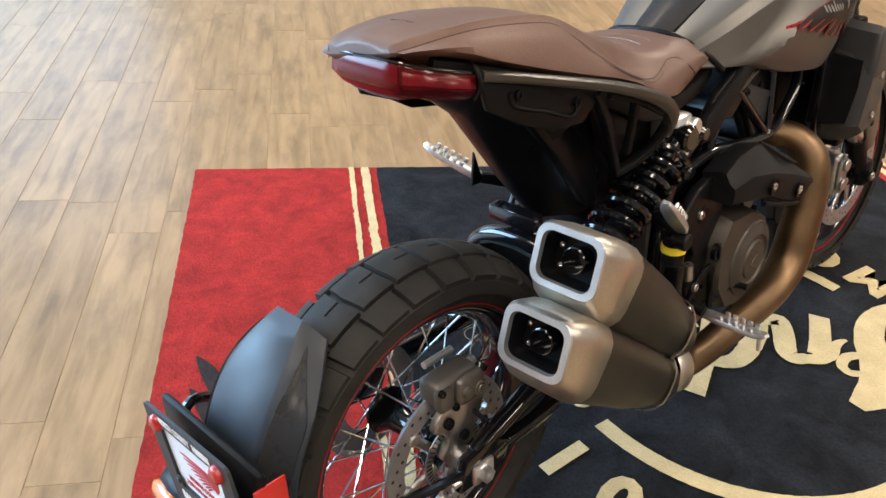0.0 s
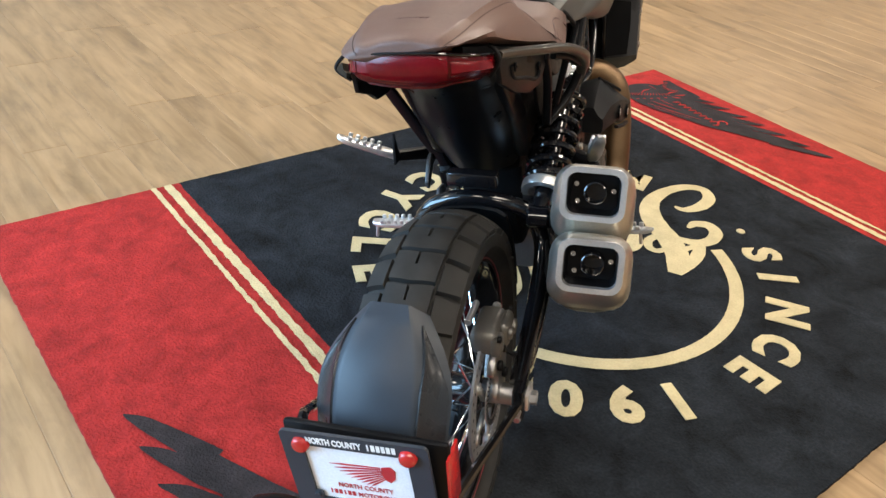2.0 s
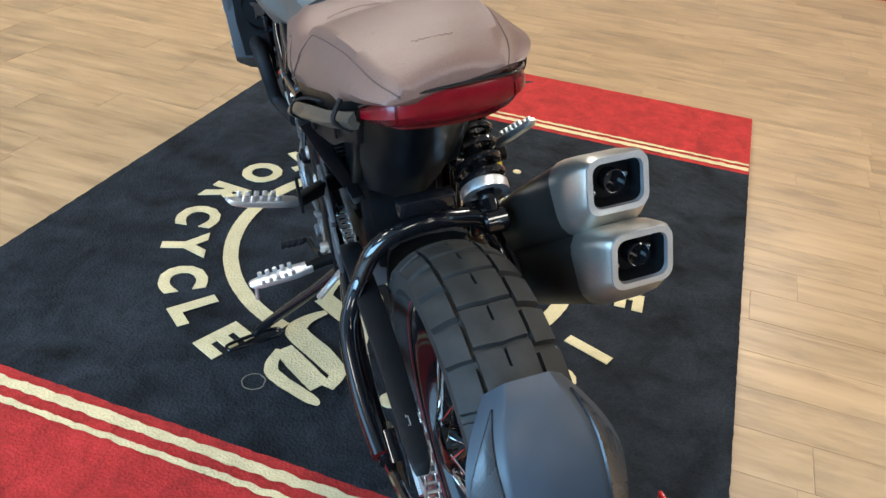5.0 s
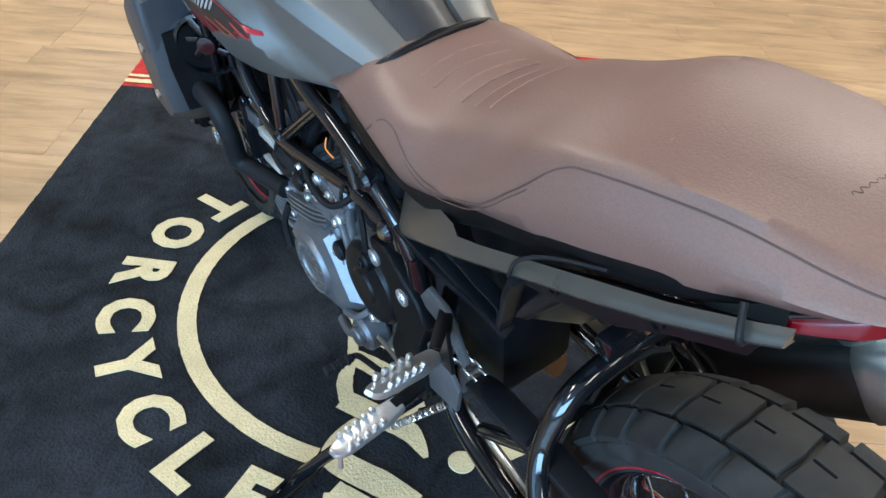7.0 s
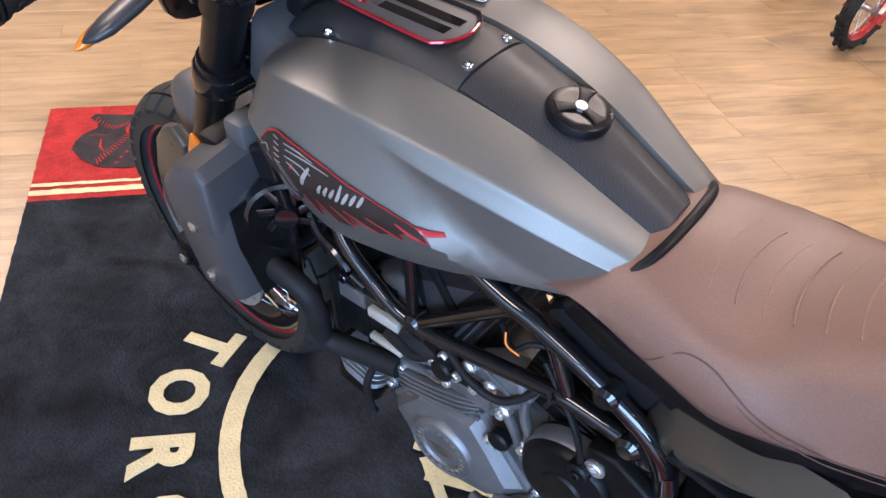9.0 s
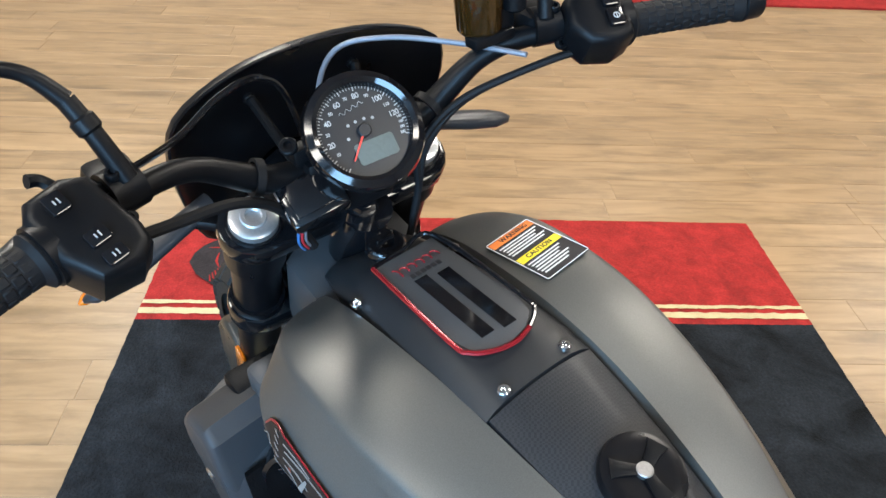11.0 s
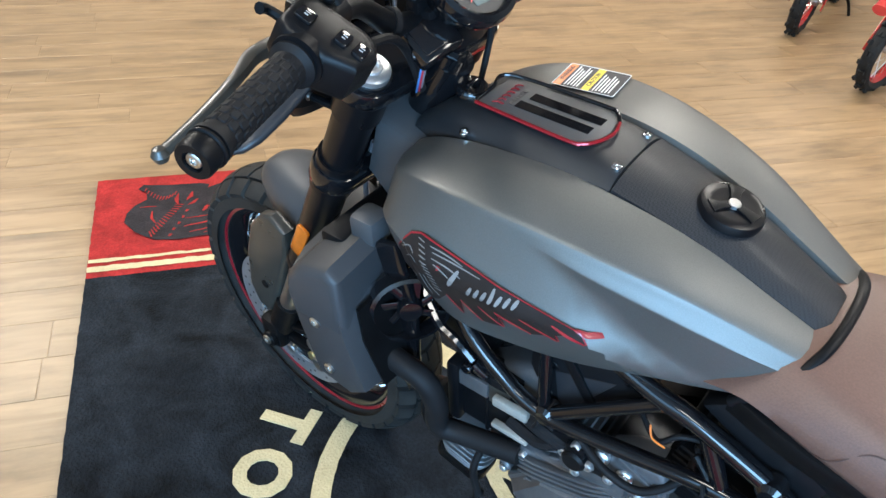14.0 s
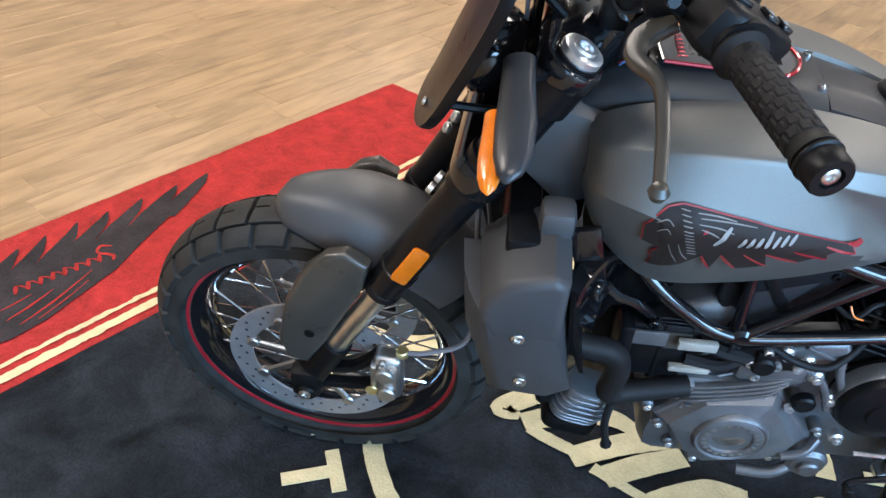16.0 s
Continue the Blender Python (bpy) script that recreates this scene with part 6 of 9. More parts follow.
for x, z in ((0.926, 0.676), (0.815, 0.716), (0.902, 0.594)):
    bike_part("screw", bolt((x, 0.109, z), (0, 1, 0), 0.008, 0.005), "engine_black", "dark socket screw", sp)
# sprocket cover and gearbox
bike_part("sprocket_cover", join(lathe([(0, 0.052), (0.040, 0.052), (0.050, 0.050), (0.066, 0.046), (0.072, 0.038), (0.074, 0.0)], aim((0.660, 0.100, 0.470), (0, 1, 0)), 40), lathe([(0, 0.004), (0.030, 0.004), (0.033, 0)], aim((0.660, 0.152, 0.470), (0, 1, 0)), 32)), "satin_black", "black round sprocket cover")
bike_part("cover_band", lathe([(0.0735, 0.006), (0.0760, 0.008), (0.0760, 0.030), (0.0735, 0.034)], aim((0.660, 0.100, 0.470), (0, 1, 0)), 40, closed=True), "engine_grey", "grey machined band round the sprocket cover")
bike_part("gearbox_plate", prism([(0.640, 0.580), (0.600, 0.590), (0.520, 0.540), (0.500, 0.500), (0.525, 0.440), (0.505, 0.360), (0.525, 0.315), (0.590, 0.300), (0.610, 0.380), (0.585, 0.450), (0.600, 0.520)], 0.026, side(0.132), 0.007, 3), "engine_black", "black cast frame plate with bolts")
for x, z in ((0.623, 0.555), (0.553, 0.528), (0.540, 0.352)):
    bike_part("frame_bolt", join(lathe([(0.011, 0), (0.014, 0), (0.014, 0.004), (0.011, 0.004)], aim((x, 0.144, z), (0, 1, 0)), 20, closed=True), bolt((x, 0.142, z), (0, 1, 0), 0.0105, 0.008)), "bright_alloy", "silver frame bolt")
bike_part("heel_guard", join(prism([(0.505, 0.570), (0.484, 0.600), (0.444, 0.592), (0.402, 0.522), (0.410, 0.505), (0.446, 0.545), (0.492, 0.556)], 0.010, side(0.140), 0.003), prism([(0.505, 0.470), (0.47, 0.475), (0.43, 0.430), (0.44, 0.375), (0.51, 0.365)], 0.008, side(0.136), 0.002)), "matte_grey", "grey heel guard by the chain")
bike_part("gear_linkage", join(rod((0.56, 0.150, 0.36), (0.66, 0.140, 0.345), 0.004, 8), rod((0.54, 0.16, 0.37), (0.57, 0.155, 0.33), 0.006, 8), disc((0.56, 0.142, 0.362), (0, 1, 0), 0.012, 0.02), disc((0.60, 0.13, 0.305), (0, 1, 0), 0.013, 0.03)), "steel", "steel gear linkage rods")
# right-hand covers
CLUTCH = (0.806, 0.370)
rc = bike_part("clutch_cover", join(poly_cover([(0.664, 0.452), (0.700, 0.502), (0.790, 0.494), (0.868, 0.452), (0.906, 0.372), (0.884, 0.290), (0.800, 0.252), (0.716, 0.278), (0.668, 0.350)], -0.100, -0.186, 0.10, 0.01), lathe([(0, 0.014), (0.040, 0.014), (0.044, 0.010), (0.052, 0.010), (0.056, 0.014), (0.066, 0.013), (0.072, 0.008), (0.082, 0.006), (0.086, 0.0)], aim((CLUTCH[0], -0.184, CLUTCH[1]), (0, -1, 0)), 48)), "clutch_grey", "dark cast clutch cover with stepped rings")
for a in range(10):
    q = 2 * math.pi * a / 10 + 0.2
    bike_part("cover_bolt", bolt((CLUTCH[0] - 0.016 + 0.118 * math.cos(q), -0.150, CLUTCH[1] + 0.114 * math.sin(q)), (0, -1, 0), 0.007, 0.008), "engine_black", "", rc)
bike_part("filler_cap", join(lathe([(0.013, 0), (0.019, 0), (0.019, 0.010), (0.013, 0.010)], aim((0.672, -0.172, 0.436), (0, -1, 0)), 24, closed=True), box(0.672, -0.178, 0.436, 0.006, 0.014, 0.026, 0.002)), "gloss_black", "black oil filler cap", rc)
bike_part("ring_mark", tube([Vector((CLUTCH[0] + 0.012 * math.sin(k * 0.7), -0.1985, CLUTCH[1] + 0.020 - 0.004 * k)) for k in range(11)], 0.0016, 6, 3), "clutch_grey", "raised curl cast in the cover", rc)


def heat_shield():
    """Long guard over the header: sloping top, upright face drawn out to a point."""
    rings = []
    for x, zt, zs, zb, out in ((0.652, 0.612, 0.588, 0.548, -0.206), (0.700, 0.632, 0.602, 0.544, -0.218), (0.764, 0.636, 0.592, 0.533, -0.230), (0.820, 0.622, 0.574, 0.508, -0.236), (0.868, 0.598, 0.556, 0.492, -0.240), (0.905, 0.566, 0.540, 0.506, -0.244), (0.926, 0.544, 0.532, 0.520, -0.245)):
        rings.append([Vector((x, y, z)) for y, z in ((-0.135, zt - 0.010), (-0.172, zt), (-0.184, zt - 0.002), (out + 0.012, zs + 0.004), (out + 0.002, zs - 0.004), (out, zs - 0.012), (out + 0.002, zb + 0.006), (out + 0.010, zb), (-0.150, zb + 0.004))])
    return loft(rings)


hs = bike_part("heat_shield", heat_shield(), "dark_plastic", "matt black header guard with two recessed bolts", angle=32)
bike_part("shield_lip", ribbon([(0.735, -0.228, 0.534), (0.800, -0.236, 0.512), (0.868, -0.242, 0.493)], 0.010, 0.008), "dark_plastic", "", hs)
for k in range(3):
    bike_part("louvre", ribbon([(0.792 + 0.022 * k, -0.178, 0.631 - 0.010 * k), (0.812 + 0.022 * k, -0.200, 0.612 - 0.010 * k), (0.832 + 0.022 * k, -0.222, 0.592 - 0.010 * k)], 0.007, 0.006), "dark_plastic", "", hs)
for x, z, y in ((0.764, 0.560, -0.231), (0.868, 0.522, -0.241)):
    bike_part("shield_bolt", join(lathe([(0.011, 0), (0.017, 0), (0.017, 0.004), (0.011, 0.002)], aim((x, y + 0.001, z), (0, -1, 0)), 20, closed=True)), "engine_black", "dark bolt recess", hs)
    bike_part("shield_bolt", bolt((x, y + 0.001, z), (0, -1, 0), 0.009, 0.005), "steel", "steel shield bolt", hs)
fp = bike_part("footrest_plate", prism([(0.672, 0.602), (0.714, 0.530), (0.695, 0.418), (0.660, 0.398), (0.640, 0.350), (0.600, 0.340), (0.588, 0.380), (0.618, 0.440), (0.562, 0.545), (0.602, 0.588)], 0.022, side(-0.148), 0.006, 3), "satin_black", "black cast frame plate by the brake pedal")
# The hole is a raised rim and a black disc coloured like its shade.
bike_part("plate_hole_disc", join(lathe([(0.015, 0), (0.019, 0), (0.019, 0.003), (0.015, 0.003)], aim((0.630, -0.158, 0.526), (0, -1, 0)), 24, closed=True), disc((0.630, -0.1595, 0.526), (0, -1, 0), 0.0155, 0.001)), "engine_black", "rimmed black disc painting the shade in a round hole", fp)
for x, z in ((0.676, 0.578), (0.616, 0.532)):
    bike_part("plate_bolt", bolt((x, -0.158, z), (0, -1, 0), 0.009, 0.008), "steel", "", fp)
bike_part("rail_bracket", join(prism([(0.641, 0.711), (0.700, 0.690), (0.747, 0.681), (0.838, 0.757), (0.828, 0.782), (0.768, 0.789), (0.679, 0.750)], 0.016, side(-0.128), 0.005, 3), ribbon([(0.716, -0.137, 0.716), (0.756, -0.137, 0.741), (0.800, -0.137, 0.766)], 0.006, 0.018)), "satin_black", "black grained bracket with a long slot")
bike_part("slot_edge", ribbon([(0.722, -0.1405, 0.714), (0.758, -0.1405, 0.737), (0.802, -0.1405, 0.762)], 0.002, 0.005), "gloss_black", "glossy slot edge")
sp = bike_part("side_panel", prism([(0.936, 0.676), (0.930, 0.690), (0.806, 0.738), (0.790, 0.724), (0.886, 0.590), (0.900, 0.578), (0.922, 0.582), (0.930, 0.600)], 0.012, side(-0.122), 0.004, 3), "panel_grey", "dark grey plastic side panel between the frame tubes")
for x, z in ((0.926, 0.676), (0.815, 0.716), (0.902, 0.594)):
    bike_part("screw", bolt((x, -0.127, z), (0, -1, 0), 0.008, 0.005), "engine_black", "dark socket screw", sp)
bm_ = bike_part("brake_master", join(rod((0.515, -0.168, 0.515), (0.53, -0.168, 0.37), 0.012), box(0.525, -0.168, 0.43, 0.028, 0.028, 0.07, 0.006), tube([(0.512, -0.168, 0.560), (0.520, -0.172, 0.530), (0.540, -0.170, 0.420), (0.560, -0.170, 0.360)], 0.006, 8)), "satin_black", "black rear brake master cylinder and hose")
bike_part("union", join(rod((0.560, -0.176, 0.455), (0.566, -0.176, 0.420), 0.009, 12), bolt((0.590, -0.176, 0.392), (0, -1, 0), 0.009, 0.008), bolt((0.575, -0.180, 0.352), (0, -1, 0), 0.008, 0.008)), "steel", "silver hose union", bm_)
bike_part("pedal_arm", ribbon([(0.575, -0.172, 0.350), (0.600, -0.176, 0.395), (0.635, -0.182, 0.420), (0.640, -0.186, 0.380), (0.638, -0.190, 0.330)], 0.010, 0.014), "engine_black", "black brake pedal arm", bm_)

# coolant hose, ignition boxes, regulator
bike_part("coolant_hose", tube([(1.225, 0.175, 0.612), (1.150, 0.182, 0.606), (1.098, 0.178, 0.588), (1.082, 0.172, 0.540), (1.086, 0.165, 0.480), (1.050, 0.150, 0.466), (0.960, 0.132, 0.470)], 0.0180, 16), "soft_rubber", "thick black rubber coolant hose")
bike_part("hose_clamp", lathe([(0.0215, 0), (0.0225, 0), (0.0225, 0.010), (0.0215, 0.010)], aim((1.190, 0.179, 0.610), (-1, 0, 0)), 20, closed=True), "steel")
box1 = bike_part("ignition_box", join(box(1.032, 0.095, 0.540, 0.112, 0.07, 0.122, 0.012), box(1.075, 0.112, 0.540, 0.022, 0.06, 0.126, 0.006), box(1.020, 0.128, 0.540, 0.006, 0.008, 0.118, 0.002)), "satin_black", "black ignition coil box")
for z in (0.590, 0.535):
    bike_part("connector", box(0.972, 0.140, z - 0.012, 0.058 if z > 0.56 else 0.062, 0.012, 0.018 if z > 0.56 else 0.011, 0.003), "foil", "pale grey plastic connector", box1)
bike_part("bracket_plate", box(1.050, 0.134, 0.578, 0.070, 0.006, 0.030, 0.002), "engine_grey", "grey metal bracket across the box", box1)
for z in (0.598, 0.606, 0.614):
    bike_part("rib", box(1.010, 0.112, z, 0.085, 0.030, 0.0035, 0.001, 1), "satin_black", "", box1)
bike_part("label", box(0.998, 0.1308, 0.572, 0.036, 0.0008, 0.036), "clutch_grey", "grey printed label", box1)
for sleeve in (tube([(0.97, 0.125, 0.60), (0.93, 0.13, 0.595), (0.90, 0.12, 0.55)], 0.009, 8), tube([(0.97, 0.13, 0.575), (0.92, 0.135, 0.56), (0.88, 0.128, 0.552), (0.86, 0.12, 0.58)], 0.011, 8), tube([(0.98, 0.13, 0.535), (0.93, 0.135, 0.53), (0.90, 0.13, 0.545)], 0.010, 8), tube([(0.80, 0.10, 0.655), (0.77, 0.118, 0.645), (0.745, 0.11, 0.665), (0.70, 0.09, 0.66)], 0.004, 8)):
    bike_part("wiring_sleeve", sleeve, "soft_rubber", "black wiring sleeve")
bike_part("sensor", join(disc((0.868, 0.125, 0.545), (0, 1, 0), 0.018, 0.022), box(0.868, 0.13, 0.565, 0.03, 0.025, 0.02, 0.004)), "satin_black", "black engine sensor")
bike_part("sensor", disc((0.775, 0.118, 0.452), (0, 1, 0), 0.018, 0.02), "satin_black", "small round black engine sensor")
bike_part("injector_wire", tube([(0.782, 0.118, 0.668), (0.775, 0.125, 0.655), (0.758, 0.122, 0.645)], 0.0013, 6), "orange_print", "short orange wire")
RG = Matrix.Translation((1.098, 0.062, 0.322)) @ Matrix.Rotation(radians(-14), 4, 'Y')
reg = bike_part("regulator", prism(soft_rect(0.084, 0.064, 0.022), 0.080, RG, 0.006), "engine_grey", "finned grey regulator under the radiator")
for i in range(7):
    k = 1.0 - 0.05 * abs(i - 2)
    bike_part("fin", prism(soft_rect(0.104 * k, 0.082 * k, 0.030), 0.0042, RG @ pose(0, 0, -0.036 + 0.0115 * i), 0.0014, 1), "engine_grey", "", reg)
bike_part("regulator_mount", prism(soft_rect(0.100, 0.070, 0.02), 0.030, RG @ pose(0, 0, -0.058), 0.005), "engine_black", "black mount under the regulator", reg)
bike_part("drain_hose", tube([(1.055, 0.10, 0.36), (1.060, 0.115, 0.32), (1.050, 0.118, 0.27), (1.048, 0.118, 0.262)], [0.007, 0.007, 0.007, 0.011], 8), "soft_rubber", "short black drain hose")
bike_part("horn", disc((1.16, 0.055, 0.36), (1, 0.2, -0.2), 0.045, 0.03), "engine_black", "black disc horn")
bike_part("brace", join(rod((1.045, 0.130, 0.617), (1.00, 0.110, 0.560), 0.010), bolt((1.045, 0.140, 0.617), (0, 1, 0), 0.009, 0.008), tube([(1.17, 0.10, 0.72), (1.11, 0.125, 0.66), (1.075, 0.13, 0.645), (1.045, 0.13, 0.62)], 0.008, 8)), "gloss_black", "black radiator brace")

# Added filler: blocks the view through the bike and keeps this gap dark.
bike_part("radiator_gap_fill", join(box(1.085, 0.0, 0.675, 0.11, 0.21, 0.17, 0.03), box(1.06, 0.0, 0.52, 0.13, 0.15, 0.22, 0.03)), "engine_black", "plain black filler blocks added to darken the gap behind the radiator")
fan = bike_part("fan_ring", lathe([(0.052, 0), (0.058, 0.002), (0.058, 0.026), (0.052, 0.028)], aim((1.150, 0.140, 0.690), (-0.75, 0.66, 0.05)), 32, closed=True), "gloss_black", "gloss black ring of the cooling fan")
FM = aim((1.150, 0.140, 0.690), (-0.75, 0.66, 0.05))
for u in [2 * math.pi * i / 7 for i in range(7)]:
    bike_part("fan_blade", ribbon([FM @ Vector((0.014 * math.cos(u), 0.014 * math.sin(u), 0.016)), FM @ Vector((0.053 * math.cos(u + 0.35), 0.053 * math.sin(u + 0.35), 0.012))], 0.012, 0.003, FM.to_3x3() @ Vector((0, 0, 1))), "gloss_black", "", fan)
bike_part("fan_hub", lathe([(0, 0.030), (0.016, 0.029), (0.019, 0.024), (0.019, 0.0)], FM, 24), "gloss_black", "", fan)
# Filler blocks, added so that the open space under the seat reads dark.
bike_part("seat_gap_fill", join(box(0.478, 0.0, 0.520, 0.120, 0.140, 0.30, 0.02), box(0.480, 0.0, 0.660, 0.16, 0.15, 0.12, 0.02)), "engine_black", "plain black filler blocks added to darken the space under the seat")

# radiator and its shrouds
def radiator():
    out = [box(1.245, 0, 0.64, 0.045, 0.36, 0.30, 0.008)]
    return join(*out)


rad = bike_part("radiator", radiator(), "engine_black", "black radiator core")
lines = [box(1.2215, 0, 0.51 + 0.0105 * i, 0.002, 0.34, 0.003) for i in range(26)]
bike_part("core_fin", join(*lines), "engine_black", "fine dark cooling fins", rad)
for s in (1, -1):
    bike_part("cooling_fan", join(lathe([(0.060, 0), (0.066, 0), (0.066, 0.03), (0.060, 0.03)], aim((1.19, s * 0.085, 0.66), (1, 0, 0)), 28, closed=True), disc((1.195, s * 0.085, 0.66), (-1, 0, 0), 0.022, 0.02), *[ribbon([(1.20, s * 0.085 + 0.02 * math.cos(a), 0.66 + 0.02 * math.sin(a)), (1.205, s * 0.085 + 0.06 * math.cos(a + 0.2), 0.66 + 0.06 * math.sin(a + 0.2))], 0.004, 0.016) for a in [2 * math.pi * i / 7 for i in range(7)]]), "gloss_black", "black radiator fan", rad)


def shroud():
    outer = [(1.285, 0.705), (1.272, 0.640), (1.250, 0.562), (1.190, 0.552), (1.158, 0.575), (1.185, 0.660), (1.192, 0.708)]
    inner = [(1.322, 0.730), (1.316, 0.620), (1.278, 0.490), (1.215, 0.505), (1.160, 0.560), (1.168, 0.660), (1.182, 0.730)]
    rings = []
    for y, k in ((0.120, 0.0), (0.170, 0.12), (0.205, 0.38), (0.230, 0.80), (0.238, 1.0)):
        rings.append([Vector((a + (c - a) * k, y, b + (d - b) * k)) for (a, b), (c, d) in zip(inner, outer)])
    return loft(rings)


def shroud_top():
    bm = prism([(1.304, 0.708), (1.296, 0.748), (1.262, 0.784), (1.206, 0.800), (1.184, 0.786), (1.184, 0.668), (1.286, 0.668)], 0.136, side(0.172), 0.015, 4)
    for v in bm.verts:
        k = (v.co.y - 0.104) / 0.136
        v.co.z -= 0.016 * k * max(0.0, (v.co.z - 0.67) / 0.13)
        v.co.x -= 0.010 * k * max(0.0, (v.co.x - 1.19) / 0.116)
    return bm


# Closed black panel; its colour stands for the shade inside the shroud.
def shroud_dark_panel():
    ring = [Vector(p) for p in ((1.150, 0.128, 0.566), (1.146, 0.212, 0.580), (1.172, 0.216, 0.655), (1.178, 0.214, 0.714), (1.172, 0.130, 0.726), (1.157, 0.128, 0.66))]
    return loft([ring, [p + Vector((-0.006, 0.002, 0)) for p in ring]])


both("shroud_dark_panel", shroud_dark_panel(), "engine_black", "black panel painting the shaded hollow back of the radiator shroud")
sh_l, sh_r = both("radiator_shroud", shroud(), "shroud_grey", "matt dark grey radiator shroud with two screws", angle=44)
st_l, st_r = both("shroud_top", shroud_top(), "shroud_grey", "flat-faced top of the radiator shroud with a rounded crease", angle=34)
for c, s in ((sh_l, 1), (sh_r, -1)):
    for x, z in ((1.240, 0.672), (1.228, 0.582)):
        bike_part("screw", join(bolt((x, s * 0.237, z), (0, s, 0), 0.009, 0.005)), "steel", "silver socket screw", c)
both("shroud_cap", box(1.205, 0.140, 0.800, 0.045, 0.045, 0.045, 0.010), "matte_grey", "small grey cap on the radiator shroud")
both("radiator_panel", prism([(1.19, 0.79), (1.165, 0.70), (1.175, 0.56), (1.150, 0.50), (1.13, 0.55), (1.125, 0.70), (1.15, 0.80)], 0.012, side(0.150), 0.003), "gloss_black", "gloss black fan surround")
bike_part("frame_cowl", join(prism([(1.24, 0.93), (1.27, 0.83), (1.20, 0.76), (1.10, 0.80), (1.13, 0.90)], 0.16, side(0.0), 0.02)), "matte_grey", "dark grey cowl behind the fork")

# cooling lines and castings over the left of the crankcase
for k in range(4):
    bike_part("head_fin", ribbon([(0.990 - 0.010 * k, 0.128, 0.462 - 0.011 * k), (0.930, 0.134, 0.476 - 0.011 * k), (0.850, 0.134, 0.500 - 0.011 * k), (0.800 + 0.006 * k, 0.126, 0.516 - 0.012 * k)], 0.010, 0.0055, (0, 0, 1), 0.3), "engine_grey", "thin cast fin along the cylinder head", engine)
for pts in (((0.800, 0.118, 0.530), (0.762, 0.124, 0.500), (0.735, 0.126, 0.440)), ((0.748, 0.112, 0.560), (0.742, 0.120, 0.520), (0.720, 0.124, 0.470)), ((0.715, 0.122, 0.350), (0.735, 0.138, 0.330), (0.770, 0.142, 0.318))):
    bike_part("casting_rib", ribbon(list(pts), 0.012, 0.014, (0, 1, 0), 0.35), "engine_grey", "raised casting rib", engine)
for x, z in ((0.800, 0.545), (0.776, 0.512), (0.738, 0.462), (0.705, 0.300), (0.690, 0.360), (0.836, 0.560)):
    bike_part("engine_bolt", join(disc((x, 0.112, z), (0, 1, 0), 0.012, 0.016), bolt((x, 0.127, z), (0, 1, 0), 0.0075, 0.008)), "bright_alloy", "silver engine bolt", engine)
bike_part("breather_pipe", tube([(0.870, 0.128, 0.580), (0.820, 0.140, 0.560), (0.770, 0.134, 0.552), (0.730, 0.110, 0.590), (0.725, 0.09, 0.640)], 0.006, 10), "soft_rubber", "thin black breather pipe")
bike_part("water_pump", join(disc((0.720, 0.100, 0.300), (0, 1, 0), 0.034, 0.045), disc((0.720, 0.140, 0.300), (0, 1, 0), 0.018, 0.016), tube([(0.735, 0.13, 0.285), (0.770, 0.14, 0.262), (0.82, 0.13, 0.248)], 0.010, 10)), "engine_grey", "cast grey water pump")
bike_part("seat_rail_cover", prism([(0.560, 0.690), (0.695, 0.772), (0.706, 0.782), (0.684, 0.788), (0.590, 0.740), (0.545, 0.705)], 0.022, side(0.106), 0.006, 2), "satin_black", "black grained rail cover below the seat")
bike_part("clutch_slave", join(disc((0.640, 0.140, 0.540), (0, 1, 0), 0.016, 0.020), bolt((0.640, 0.158, 0.540), (0, 1, 0), 0.008, 0.006), tube([(0.640, 0.15, 0.55), (0.66, 0.14, 0.60), (0.72, 0.12, 0.66)], 0.005, 8)), "satin_black", "small black clutch release cylinder")
for clip in (tube([(0.93, 0.134, 0.600), (0.925, 0.146, 0.592), (0.93, 0.148, 0.578)], 0.003, 6), tube([(0.700, 0.140, 0.640), (0.695, 0.148, 0.632), (0.70, 0.148, 0.618)], 0.003, 6)):
    bike_part("wire_clip", clip, "soft_rubber", "black cable clip on a frame tube")


# ---- tank details ----
for x, y, z in ((0.906, 0.037, 0.957), (0.908, -0.039, 0.957), (1.100, 0.064, 0.946), (1.100, -0.064, 0.946)):
    bike_part("console_screw", bolt((x, y, z - 0.002), (0.05, 0.2 * y / 0.05, 1), 0.0062, 0.005), "chrome", "bright socket screw in the console")
PLAQUE = Matrix.Translation((1.018, -0.001, 0.971)) @ Matrix.Rotation(radians(-1.5), 4, 'Y')
plq_poly = [(0.083, 0.036), (0.083, -0.036), (-0.045, -0.042), (-0.066, -0.037), (-0.078, -0.020), (-0.082, 0.0), (-0.078, 0.020), (-0.066, 0.037), (-0.045, 0.042)]
plaque = part("console_plaque", prism(plq_poly, 0.005, PLAQUE, 0.0012), M["matte_grey"], bike, "satin grey plaque in the tank console")
trim_l = [(0.083, 0.0395, 0.003), (-0.045, 0.0450, 0.003), (-0.068, 0.040, 0.003), (-0.081, 0.022, 0.003), (-0.086, 0.0, 0.003), (-0.081, -0.022, 0.003)]
part("red_trim", tube([PLAQUE @ Vector(p) for p in trim_l], 0.0026, 8), M["red_gloss"], plaque, "glossy red trim round the plaque")
